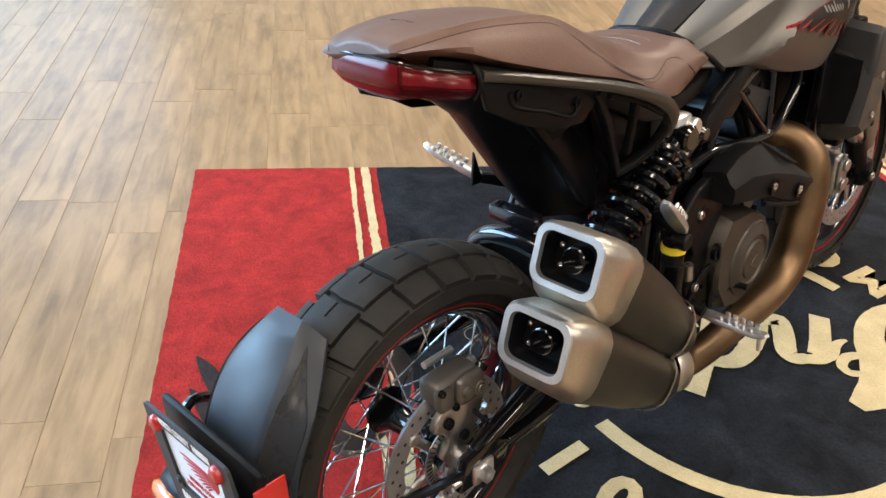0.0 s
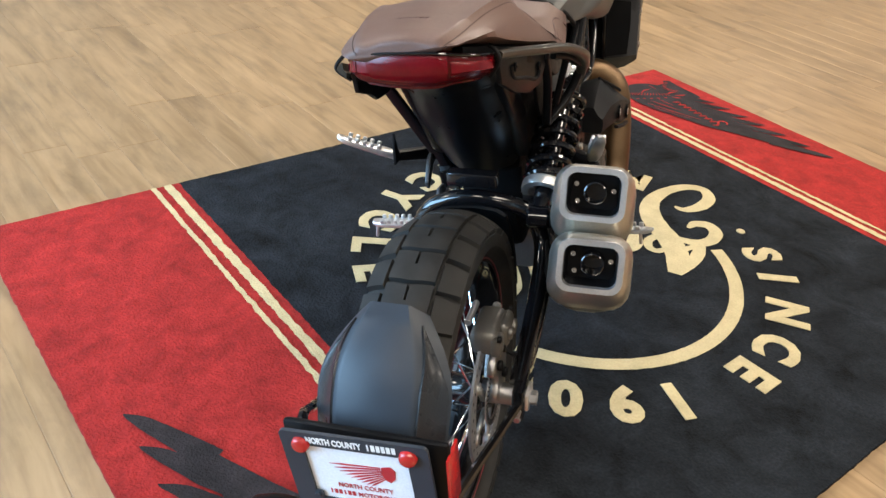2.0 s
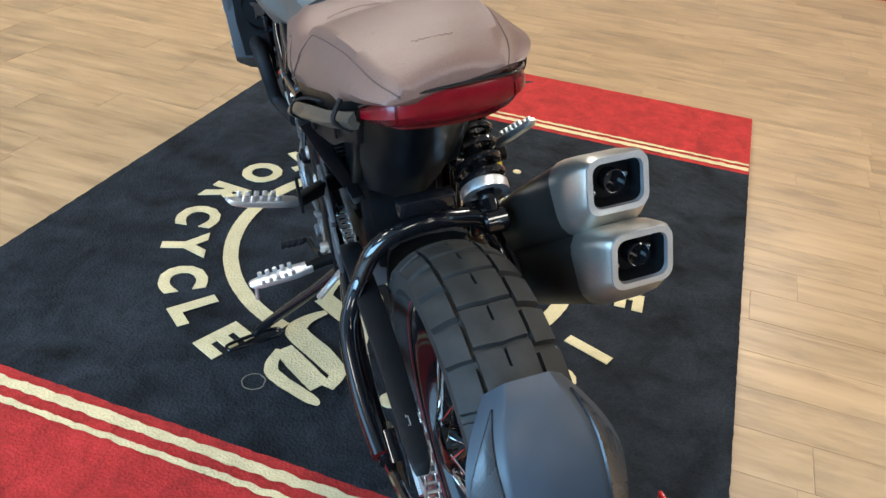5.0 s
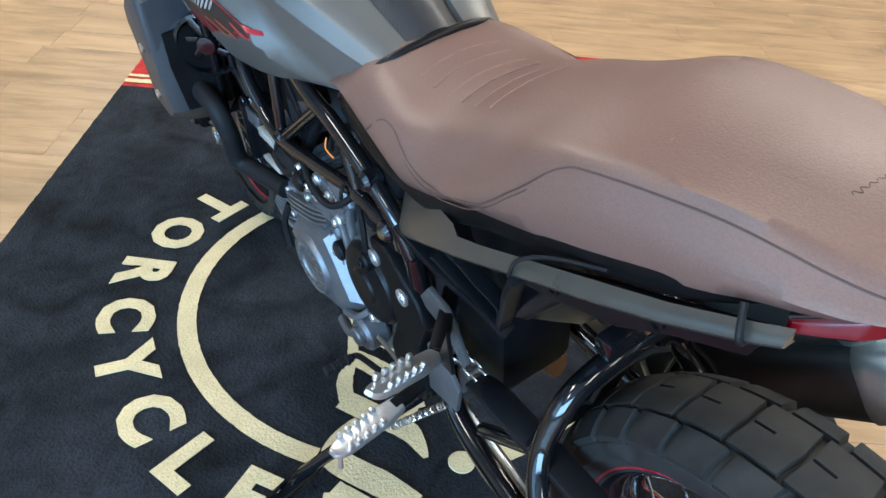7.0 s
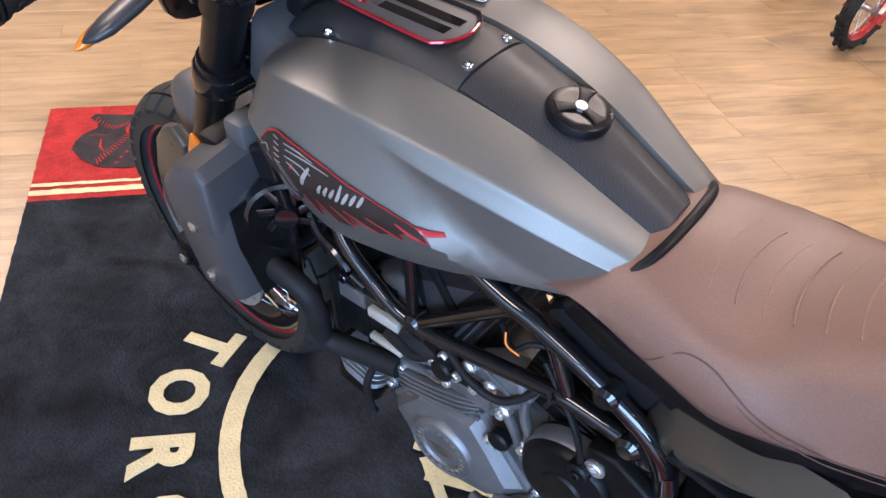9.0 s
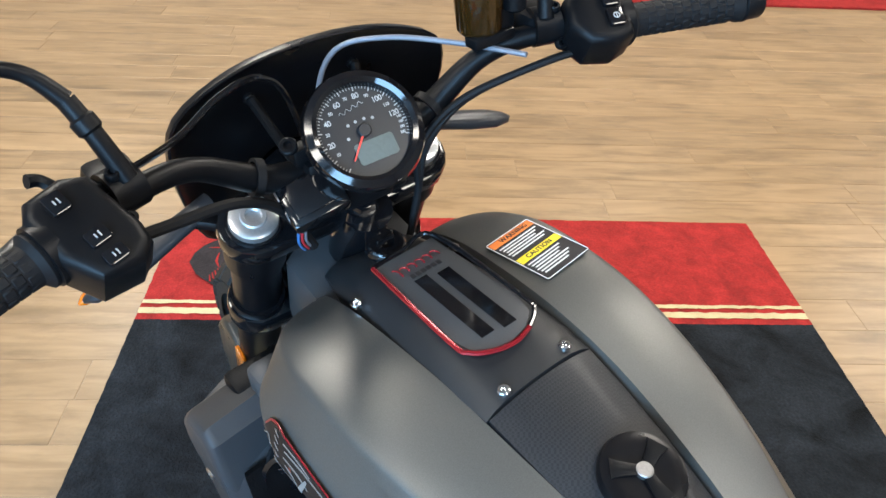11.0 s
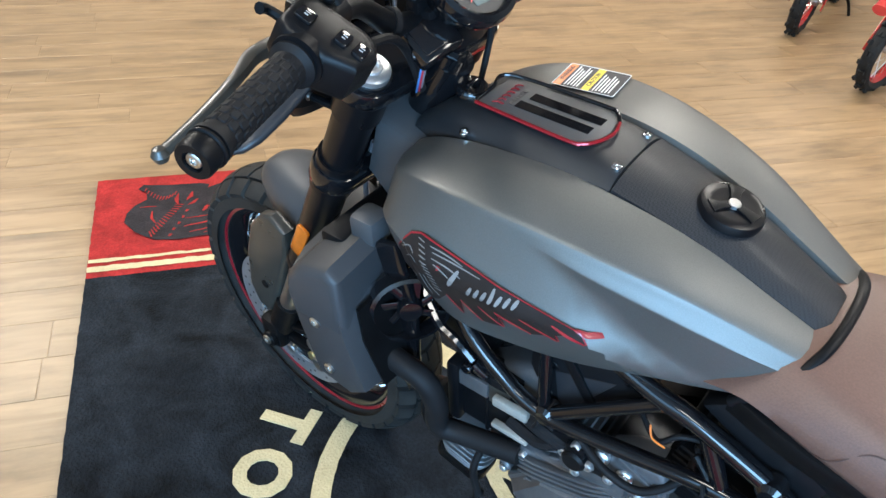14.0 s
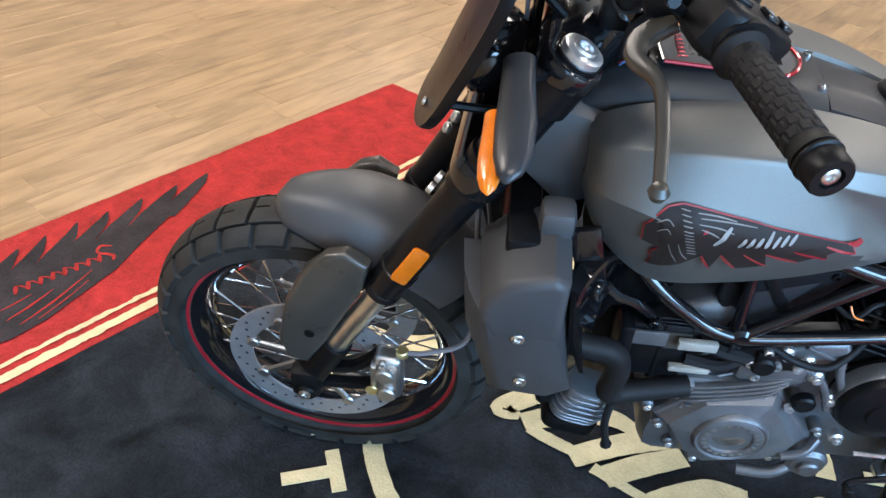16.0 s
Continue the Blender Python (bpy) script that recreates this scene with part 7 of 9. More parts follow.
part("black_trim", tube([PLAQUE @ Vector(p) for p in ((-0.081, -0.022, 0.003), (-0.068, -0.040, 0.003), (-0.045, -0.045, 0.003), (0.084, -0.039, 0.003), (0.086, 0.0, 0.003), (0.084, 0.039, 0.003))], 0.0026, 8), M["gloss_black"], plaque, "gloss black trim round the plaque")
for y, x0, x1 in ((0.012, -0.062, 0.040), (-0.012, -0.066, 0.034)):
    part("slot", prism([(x0, y - 0.0075), (x1, y - 0.0075), (x1, y + 0.0075), (x0, y + 0.0075)], 0.0008, PLAQUE @ pose(0, 0, 0.0029)), M["gloss_black"], plaque, "gloss black slot stripe")


def flourish(m, w, material, parent, label, thick=0.0012, depth=0.0006):
    """A plain looping pen stroke in place of a script mark."""
    pts = []
    for i in range(44):
        t = i / 43
        pts.append(m @ Vector((w * (t - 0.5) + 0.05 * w * math.sin(t * 34), w * 0.085 * math.cos(t * 34) * (1.6 if t < 0.16 else 1.0), 0)))
    return part("flourish", tube(pts, thick, 6, n=2, flat=0.5), material, parent, label)


flourish(PLAQUE @ pose(0.060, 0.002, 0.0030, 0, 0, -90), 0.052, M["red_gloss"], plaque, "small red pen-stroke mark")
part("printed_bar", join(*[box(0.047, 0.016 - 0.0065 * i, 0.0028, 0.006, 0.0048, 0.0006, m=PLAQUE) for i in range(6)]), M["black_print"], plaque, "small dark printed bars")
bike_part("ignition_switch", join(lathe([(0, 0.004), (0.007, 0.006), (0.009, 0.010), (0.019, 0.010), (0.022, 0.007), (0.023, 0)], aim((1.135, 0.000, 0.962), (-0.2, 0, 1)), 28), box(1.134, 0, 0.974, 0.006, 0.022, 0.006, 0.002)), "gloss_black", "round black ignition switch")
cap = bike_part("fuel_cap", lathe([(0, 0.006), (0.030, 0.009), (0.040, 0.009), (0.0455, 0.007), (0.0475, 0.002), (0.0475, -0.006), (0, -0.006)], (aim((0.783, -0.003, 0.927), (-0.24, 0, 1)) @ Matrix.Scale(0.80, 4)), 48), "fork_black", "gloss black locking fuel cap")
CAPM = (aim((0.783, -0.003, 0.927), (-0.24, 0, 1)) @ Matrix.Scale(0.80, 4))
part("lock", lathe([(0, 0.013), (0.008, 0.013), (0.0092, 0.012), (0.0095, 0.006)], CAPM @ pose(0.0, 0.0, 0), 24), M["alloy"], cap, "bright key lock")
spokes_ = [ribbon([(0.008 * math.cos(a), 0.008 * math.sin(a), 0.010), (0.024 * math.cos(a), 0.024 * math.sin(a), 0.0105), (0.036 * math.cos(a), 0.036 * math.sin(a), 0.0095)], [0.012, 0.016, 0.024], 0.003) for a in (radians(20), radians(140), radians(260))]
part("cap_arm", moved(join(*spokes_), CAPM), M["satin_black"], cap, "raised gloss black arms")

# warning label on the right of the tank
def label_pose():
    c = Vector((1.029, -0.1205, 0.9546))
    n = Vector((0.034, -0.045, 1)).normalized()
    t = Vector((0.12, -1, 0))
    t = (t - n * t.dot(n)).normalized()
    u = n.cross(t)
    return Matrix(((t.x, u.x, n.x, c.x), (t.y, u.y, n.y, c.y), (t.z, u.z, n.z, c.z), (0, 0, 0, 1)))


LB = label_pose()
lab = part("warning_label", prism(soft_rect(0.068, 0.086, 0.003), 0.001, LB), M["black_print"], bike, "black warning label with orange and yellow headings on the tank")
part("label_border", moved(frame_ring(0.068, 0.086, 0.066, 0.084, 0.003, 0.0004), LB @ pose(0, 0, 0.0005)), M["white_paint"], lab, "thin white border")
part("orange_heading", box(0, 0.036, 0.0007, 0.064, 0.010, 0.0004, m=LB), M["orange_print"], lab, "orange heading band")
part("yellow_heading", box(0, -0.003, 0.0007, 0.064, 0.010, 0.0004, m=LB), M["yellow_print"], lab, "yellow heading band")
part("heading_word", moved(text_mesh("WARNING", 0.0085, 0.0001, 1.05, 0.0002), LB @ pose(0.004, 0.036, 0.0011)), M["black_print"], lab, "black heading word")
part("heading_word", moved(text_mesh("CAUTION", 0.0085, 0.0001, 1.05, 0.0002), LB @ pose(0, -0.003, 0.0011)), M["black_print"], lab, "black heading word")
lines_ = [box(-0.002 * (i % 3), 0.0265 - 0.0042 * i, 0.0007, 0.058 - 0.006 * (i % 3), 0.0019, 0.0003, m=LB) for i in range(5)]
lines_ += [box(-0.002 * (i % 3) - 0.004, -0.0125 - 0.0042 * i, 0.0007, 0.050 - 0.006 * (i % 3), 0.0019, 0.0003, m=LB) for i in range(6)]
part("fine_print", join(*lines_), M["white_paint"], lab, "white lines of fine print")


# flank emblem: a dark swept wing with red edge, wrapped on the tank cover
def flank_point(x, z, s, lift):
    """A place on the tank's flank."""
    rows = sorted(TANK)
    for a, b in zip(rows, rows[1:]):
        if a[0] <= x <= b[0]:
            t = (x - a[0]) / (b[0] - a[0])
            lines = [tuple(p + (q - p) * t for p, q in zip(u, v)) for u, v in zip(a[1:], b[1:])]
            (cy, cz), (fy, fz), (by, bz) = lines[1:]
            if z > fz:
                k = min(1, (z - fz) / (cz - fz))
                y = fy + (cy - fy) * k + 0.003 * math.sin(math.pi * k)
            else:
                k = min(1, (fz - z) / (fz - bz))
                y = fy + (by - fy) * k + 0.0075 * math.sin(math.pi * k)
            # the hollow below the fin
            fin = 0.17 + 0.25 * min(1.0, max(0.0, (0.930 - x) / 0.27))
            end = fin + (2.0 - fin) * min(1.0, max(0.0, (0.930 - x) / 0.20))
            u = 1.0 - k if z > fz else 1.0 + k
            if fin < u < end:
                w = min(1.0, max(0.0, (0.930 - x) / 0.05)) * min(1.0, (end - u) / 0.16)
                ey, ez = cy + (fy - cy) * fin + 0.003, cz + (fz - cz) * fin
                y += (ey + (by - ey) * (ez - z) / (ez - bz) - y) * w
            return Vector((x, s * (y + lift), z))
    return Vector((x, s * 0.12, z))


def flank_patch(poly, s, lift, material, parent, name, label):
    """A flat drawing in (x, z) laid on the flank."""
    bm = bmesh.new()
    f = bm.faces.new([bm.verts.new((x, 0, z)) for x, z in poly])
    bmesh.ops.triangulate(bm, faces=[f])
    for _ in range(3):
        long = [e for e in bm.edges if e.calc_length() > 0.018]
        bmesh.ops.subdivide_edges(bm, edges=long, cuts=1)
        bmesh.ops.triangulate(bm, faces=[q for q in bm.faces if len(q.verts) > 3])
    for v in bm.verts:
        v.co = flank_point(v.co.x, v.co.z, s, lift)
    ex = bmesh.ops.extrude_face_region(bm, geom=bm.faces[:])
    for v in ex["geom"]:
        if isinstance(v, bmesh.types.BMVert):
            v.co.y += s * 0.0006
    return part(name, bm, material, parent, label, 60, TANKM)


def flank_stroke(pts, width, s, lift, material, parent, name, label):
    """A thin tapering stroke laid on the flank."""
    p = spline([(x, z, 0) for x, z in pts], 5)
    bm = bmesh.new()
    prev = None
    for i, q in enumerate(p):
        t = (p[min(i + 1, len(p) - 1)] - p[max(i - 1, 0)]).normalized()
        w = 0.5 * width * (0.35 + 0.65 * math.sin(math.pi * (i + 0.6) / (len(p) + 0.2)))
        row = [bm.verts.new(flank_point(q.x - t.y * u, q.y + t.x * u, s, lift)) for u in (-w, w)]
        if prev:
            bm.faces.new((prev[0], prev[1], row[1], row[0]))
        prev = row
    ex = bmesh.ops.extrude_face_region(bm, geom=bm.faces[:])
    for v in ex["geom"]:
        if isinstance(v, bmesh.types.BMVert):
            v.co.y += s * 0.0005
    return part(name, bm, material, parent, label, 60, TANKM)


# swept wing: upper edge, pointed feathers, ragged rear edge
TIPS = [(0.824, 0.829), (0.852, 0.829), (0.884, 0.820), (0.917, 0.814), (0.953, 0.806), (0.986, 0.793), (1.016, 0.788)]
ROOTS = [(0.867, 0.846), (0.892, 0.843), (0.930, 0.837), (0.962, 0.832), (0.986, 0.827), (1.012, 0.822), (1.034, 0.817)]
WING = [(1.106, 0.826), (1.107, 0.838), (1.109, 0.856), (1.096, 0.875), (1.087, 0.885), (1.072, 0.891), (1.055, 0.890), (1.026, 0.884), (0.986, 0.876), (0.947, 0.866), (0.899, 0.853), (0.861, 0.843)]
WING += [p for pair in zip(TIPS, ROOTS) for p in pair]
WING += [(1.053, 0.792), (1.074, 0.775), (1.088, 0.772), (1.084, 0.790), (1.092, 0.801), (1.084, 0.819), (1.096, 0.822)]
for s in (1, -1):
    cx, cz = 0.98, 0.838
    red = flank_patch([(cx + (x - cx) * 1.012, cz + (z - cz) * 1.03) for x, z in WING], s, 0.0036, M["red_stripe"], bike, "flank_emblem", "dark swept-wing emblem edged in red on the tank flank")
    flank_patch(WING, s, 0.0045, M["wing_print"], red, "wing", "dark brown-black wing field")
    for pts in (((1.054, 0.885), (1.030, 0.882), (1.008, 0.877)), ((1.050, 0.879), (1.018, 0.876), (0.983, 0.871)), ((1.050, 0.872), (1.025, 0.868), (1.008, 0.862)), ((1.046, 0.866), (1.034, 0.862), (1.024, 0.857))):
        flank_stroke(pts, 0.0016, s, 0.0054, M["word_print"], red, "feather_line", "fine grey feather line")
    for k in range(12):
        u = k / 11
        x0, z0 = 1.074 - 0.022 * u, 0.887 - 0.066 * u
        flank_stroke([(x0, z0), (x0 - 0.005, z0 - 0.0005), (x0 - 0.011, z0 - 0.001)], 0.0014, s, 0.0054, M["word_print"], red, "feather_line", "fine grey feather line")
    for pts in (((1.098, 0.866), (1.086, 0.872), (1.078, 0.866)), ((1.094, 0.850), (1.084, 0.858), (1.078, 0.850)), ((1.076, 0.830), (1.068, 0.812), (1.060, 0.800)), ((1.066, 0.836), (1.058, 0.818), (1.048, 0.806))):
        flank_stroke(pts, 0.0012, s, 0.0054, M["word_print"], red, "feather_line", "fine grey feather line")
    # slanting bars in place of a word, the first one tall
    flank_stroke([(1.026, 0.842), (1.019, 0.856), (1.012, 0.870)], 0.0062, s, 0.0056, M["silver_print"], red, "word_bar", "silver slanting bar")
    for k in range(7):
        x0, z0 = 0.998 - 0.0098 * k, 0.8425 + 0.0010 * k
        flank_stroke([(x0, z0), (x0 - 0.003, z0 + 0.007), (x0 - 0.006, z0 + (0.022 if k == 3 else 0.014))], 0.0048, s, 0.0056, M["silver_print"], red, "word_bar", "silver slanting bar")
    for (x0, z0), (x1, z1) in zip(ROOTS, TIPS):
        flank_stroke([(x0, z0), ((x0 + x1) / 2, (z0 + z1) / 2 - 0.001), (x1, z1)], 0.0034, s, 0.0050, M["red_stripe"], red, "feather_edge", "thin red feather edge")

# ---- front end: turns with the handlebar ----
def along(s, y, off=0.0):
    """A place on the fork leg, s metres down from its cap."""
    return Vector((1.197, y, 1.028)) + FORK * s + Vector((FORK.z * -off, 0, FORK.x * off))


for s in (1, -1):
    y = 0.100 * s
    leg = bike_part("fork_leg", join(rod(along(0.012, y), along(0.505, y), 0.0290, 24), rod(along(0.030, y), along(0.085, y), 0.0345, 24), rod(along(0.19, y), along(0.26, y), 0.0335, 24), lathe([(0.029, 0), (0.031, 0.003), (0.031, 0.012), (0.027, 0.016)], aim(along(0.505, y), FORK), 24), lathe([(0.029, 0), (0.0315, 0.002), (0.0315, 0.014), (0.029, 0.016)], aim(along(0.452, y), FORK), 24)), "fork_black", "black upside-down fork leg", steer=2)
    bike_part("fork_cap", lathe([(0.026, 0), (0.0255, 0.008), (0.022, 0.010), (0.014, 0.010), (0.013, 0.013), (0.009, 0.013), (0.008, 0.008), (0, 0.008)], aim(along(0.012, y), -FORK), 28), "bright_alloy", "silver fork cap", leg, 2)
    bike_part("stanchion", rod(along(0.50, y), along(0.72, y), 0.0205, 24), "steel", "chromed lower fork tube", leg, 2)
    foot = join(rod(along(0.690, y), along(0.800, y), 0.027, 20), box(1.575, y + 0.012 * s, 0.307, 0.055, 0.040, 0.075, 0.014), disc((1.570, y + s * 0.028, 0.300), (0, s, 0), 0.018, 0.012))
    bike_part("fork_foot", foot, "engine_black", "black fork foot", leg, 2)
    bike_part("axle_bolt", bolt((1.572, y + s * 0.038, 0.300), (0, s, 0), 0.011, 0.006), "steel", "silver axle bolt", leg, 2)
    gd = prism([(1.518, 0.640), (1.486, 0.652), (1.452, 0.630), (1.464, 0.575), (1.530, 0.430), (1.566, 0.366), (1.600, 0.372), (1.614, 0.420), (1.592, 0.520), (1.556, 0.600)], 0.028, side(y + s * 0.006), 0.009, 3)
    bike_part("fork_guard", gd, "cover_grey", "dark grey fork guard", leg, 2)
    bike_part("guard_screw", disc((1.556, y + s * 0.019, 0.452), (0, s, 0), 0.009, 0.003, 16), "engine_black", "black recessed screw", leg, 2)
    bike_part("fork_reflector", moved(prism(soft_rect(0.026, 0.080, 0.006), 0.006, bevel=0.0018), Matrix.Translation(along(0.412, y) + Vector((0.0, 0.0315 * s, 0))) @ Vector((0, s, 0)).to_track_quat('Z', 'Y').to_matrix().to_4x4() @ Matrix.Rotation(radians(-27.5 * s), 4, 'Z')), "amber", "amber side reflector", leg, 2)
    # front indicator: shield-shaped blade behind, amber lens ahead
    def blade(x0, x1, ya, yb, za, zb, thick, nose):
        """A flat tapering blade from its root at ya to its tip at yb, in the turned fork's frame."""
        rings = []
        for t, k in ((0, 0.80), (0.25, 0.86), (0.55, 1.0), (0.80, 0.92), (0.93, 0.62), (1.0, 0.15)):
            cx, hx = (x0 + x1) / 2 + nose * (1 - k), (x1 - x0) / 2 * k
            rings.append([STEER.inverted() @ Vector((cx + hx * math.cos(q), ya + (yb - ya) * t, za + (zb - za) * t + thick * k * math.sin(q) - 0.12 * hx * math.cos(q))) for q in [2 * math.pi * i / 14 for i in range(14)]])
        if s < 0:
            rings = [[Vector((v.x, -v.y, v.z)) for v in r] for r in rings]
        return loft(rings)
    bl = bike_part("front_indicator", blade(1.252, 1.297, 0.125, 0.280, 1.014, 0.966, 0.012, 0.006), "panel_grey", "dark grey blade-shaped front indicator with amber lens", steer=True, angle=60)
    bike_part("lens", blade(1.284, 1.311, 0.190, 0.284, 0.984, 0.952, 0.009, 0.0), "amber", "amber lens strip", bl, True)
    bike_part("stalk", ribbon([(1.225, s * 0.105, 0.985), (1.245, s * 0.125, 1.000), (1.262, s * 0.150, 1.006)], 0.022, 0.012), "satin_black", "", bl, True)


def clamp(s0, s1, off):
    a, b = along(s0, 0.100), along(s1, 0.100)
    h = (b - a).length
    mid = (a + b) / 2
    m = Matrix.Translation(Vector((mid.x, 0, mid.z))) @ Vector(-FORK).to_track_quat('Z', 'Y').to_matrix().to_4x4()
    q = m.inverted() @ Vector((mid.x, 0.1, mid.z))
    ang = math.degrees(math.atan2(q.y, q.x))
    m = m @ Matrix.Rotation(radians(ang), 4, 'Z')
    pl = []
    for cx in (0.100, -0.100):
        for i in range(9):
            a2 = radians(-90 + 180 * i / 8) if cx > 0 else radians(90 + 180 * i / 8)
            pl.append((cx + 0.038 * math.cos(a2), 0.038 * math.sin(a2)))
    return prism(pl, h, m, 0.005)


bike_part("top_clamp", clamp(0.020, 0.048, 0), "gloss_black", "gloss black upper fork clamp", steer=True)
bike_part("lower_clamp", clamp(0.205, 0.245, 0), "gloss_black", "gloss black lower fork clamp", steer=2)
bike_part("stem_nut", join(lathe([(0, 0.012), (0.012, 0.012), (0.017, 0.010), (0.0185, 0.0)], aim(STEM - FORK * 0.02, -FORK), 6), rod(STEM - FORK * 0.02, STEM + FORK * 0.22, 0.020, 20)), "gloss_black", "black steering stem and nut", steer=True)

# front mudguard
def mudguard():
    rings = []
    for k in range(19):
        t = k / 18
        a = radians(80.5 + (137 - 80.5) * t)
        e = math.sqrt(min(1.0, t * 2.4))
        r = 0.342 + 0.049 * e - 0.010 * max(0, t - 0.6)
        w = 0.022 + 0.060 * e - 0.030 * max(0, t - 0.7)
        depth = 0.016 + 0.070 * e
        ring = []
        for i in range(17):
            q = -1 + 2 * i / 16
            rr = r - depth * abs(q) ** 2.6
            ring.append(Vector((FRONT[0] + math.cos(a) * rr, w * math.sin(q * 1.5), FRONT[2] + math.sin(a) * rr)))
        inner = [Vector((v.x - math.cos(a) * 0.004, v.y * 0.95, v.z - math.sin(a) * 0.004)) for v in ring[::-1]]
        rings.append(ring + inner)
    return loft(rings)


mg = bike_part("front_mudguard", mudguard(), "matte_grey", "matt grey short front mudguard", steer=2, angle=70)
for s in (1, -1):
    bike_part("mount_bolt", join(bolt(along(0.300, s * 0.100) + Vector((0.020, -s * 0.03, 0.02)), (0.8, -s * 0.3, 0.4), 0.009, 0.008), bolt(along(0.325, s * 0.100) + Vector((0.020, -s * 0.03, 0.02)), (0.8, -s * 0.3, 0.4), 0.009, 0.008)), "bright_alloy", "silver clamp bolts", mg, 2)
for s in (1, -1):
    fc = bike_part("front_caliper", join(box(1.430, s * 0.090, 0.340, 0.050, 0.044, 0.112, 0.012, 3), box(1.427, s * 0.116, 0.342, 0.034, 0.012, 0.086, 0.006), box(1.452, s * 0.104, 0.352, 0.012, 0.030, 0.060, 0.004), bolt((1.436, s * 0.112, 0.392), (0, s, 0), 0.007, 0.008), bolt((1.440, s * 0.112, 0.294), (0, s, 0), 0.007, 0.008), disc((1.432, s * 0.118, 0.370), (0, s, 0), 0.017, 0.012), disc((1.428, s * 0.118, 0.318), (0, s, 0), 0.017, 0.012)), "alloy", "silver-grey radial front brake caliper", steer=2)
    bike_part("caliper_arm", join(ribbon([(1.545, s * 0.098, 0.335), (1.490, s * 0.094, 0.345), (1.450, s * 0.090, 0.385)], 0.016, 0.022, (0, 1, 0)), ribbon([(1.560, s * 0.098, 0.290), (1.500, s * 0.094, 0.290), (1.450, s * 0.090, 0.300)], 0.016, 0.022, (0, 1, 0))), "engine_black", "", fc, 2)
    for piece in (disc((1.405, s * 0.10, 0.405), (0, 0, 1), 0.011, 0.014), disc((1.455, s * 0.118, 0.315), (0, s, 0), 0.012, 0.004)):
        bike_part("banjo", piece, "brass" if s > 0 else "steel", "yellow-zinc cap", fc, 2)
    bike_part("brake_hose", tube([(1.400, s * 0.10, 0.412), (1.360, s * 0.105, 0.430), (1.300, s * 0.10, 0.470), (1.290, s * 0.075, 0.56), (1.300, s * 0.06, 0.66), (1.30, s * 0.05, 0.78), (1.27, s * 0.05, 0.86)], 0.0042, 8), "wire", "grey braided brake hose", steer=2)

# flyscreen and headlamp
def screen():
    outline = [(y - 0.022, z) for y, z in ((-0.140, 0.905), (-0.160, 0.98), (-0.168, 1.06), (-0.154, 1.110), (-0.10, 1.136), (-0.04, 1.146), (0.04, 1.146), (0.10, 1.136), (0.154, 1.110), (0.168, 1.06), (0.160, 0.98), (0.140, 0.905), (0.09, 0.872), (0.0, 0.862), (-0.09, 0.872))]
    ol = spline([Vector((y, z, 0)) for y, z in outline], 3, True)

    def surf(y, z, back):
        return Vector((1.303 + (1.11 - z) * 0.40 - y * y - back, y, z))
    rings = []
    cy, cz = -0.022, 1.0
    for k, back in ((0.0, 0), (0.35, 0), (0.7, 0), (0.93, 0), (0.985, -0.002), (1.0, 0.003), (1.0, 0.012), (0.985, 0.014), (0.93, 0.006), (0.7, 0.005), (0.35, 0.005), (0.0, 0.005)):
        kk = max(k, 0.01)
        rings.append([surf(cy + (p.x - cy) * kk, cz + (p.y - cz) * kk, back) for p in ol])
    return loft(rings)


scr = bike_part("flyscreen", screen(), "fork_black", "gloss black number-plate style flyscreen", steer=True, angle=40)
for y, z in ((0.042, 1.095), (-0.084, 1.095), (0.068, 0.905), (-0.112, 0.905)):
    fx = 1.303 + (1.11 - z) * 0.40 - y * y
    bike_part("screen_bolt", join(disc((fx - 0.004, y, z), (-1, 0, -0.4), 0.007, 0.006), bolt((fx + 0.001, y, z), (1, 0, 0.4), 0.006, 0.003)), "steel" if z < 1 else "satin_black", "small screen bolt", scr, True)
    bike_part("screen_stay", rod((fx - 0.012, y, z), (1.225, y * 0.6, min(z, 1.04) - 0.02), 0.006, 8), "satin_black", "black screen stay", scr, True)
bike_part("headlamp", lathe([(0, 0.0), (0.056, 0.0), (0.060, 0.006), (0.060, 0.02), (0.052, 0.045), (0.04, 0.06), (0, 0.068)], aim((1.330, 0, 0.955), (-1, 0, -0.1)), 40), "gloss_black", "gloss black round headlamp shell", steer=True)
bike_part("headlamp_lens", lathe([(0, 0.008), (0.04, 0.006), (0.055, 0)], aim((1.332, 0, 0.955), (1, 0, 0.0)), 40), "chrome", "clear headlamp lens", steer=True)

# handlebar and controls
BAR = [(1.165, 0, 1.072), (1.165, 0.050, 1.072), (1.163, 0.095, 1.085), (1.148, 0.150, 1.128), (1.128, 0.196, 1.145), (1.098, 0.258, 1.147), (1.052, 0.382, 1.141), (1.036, 0.432, 1.139)]
full_bar = [(x, -y, z) for x, y, z in BAR[:0:-1]] + BAR
bar = bike_part("handlebar", tube(full_bar, [0.0111] * 5 + [0.0143] * 5 + [0.0111] * 5, 14), "satin_black", "satin black tapered handlebar", steer=True)
bike_part("bar_clamp", join(box(1.165, 0.040, 1.055, 0.045, 0.028, 0.07, 0.008), box(1.165, -0.040, 1.055, 0.045, 0.028, 0.07, 0.008)), "satin_black", "black handlebar clamps", steer=True)


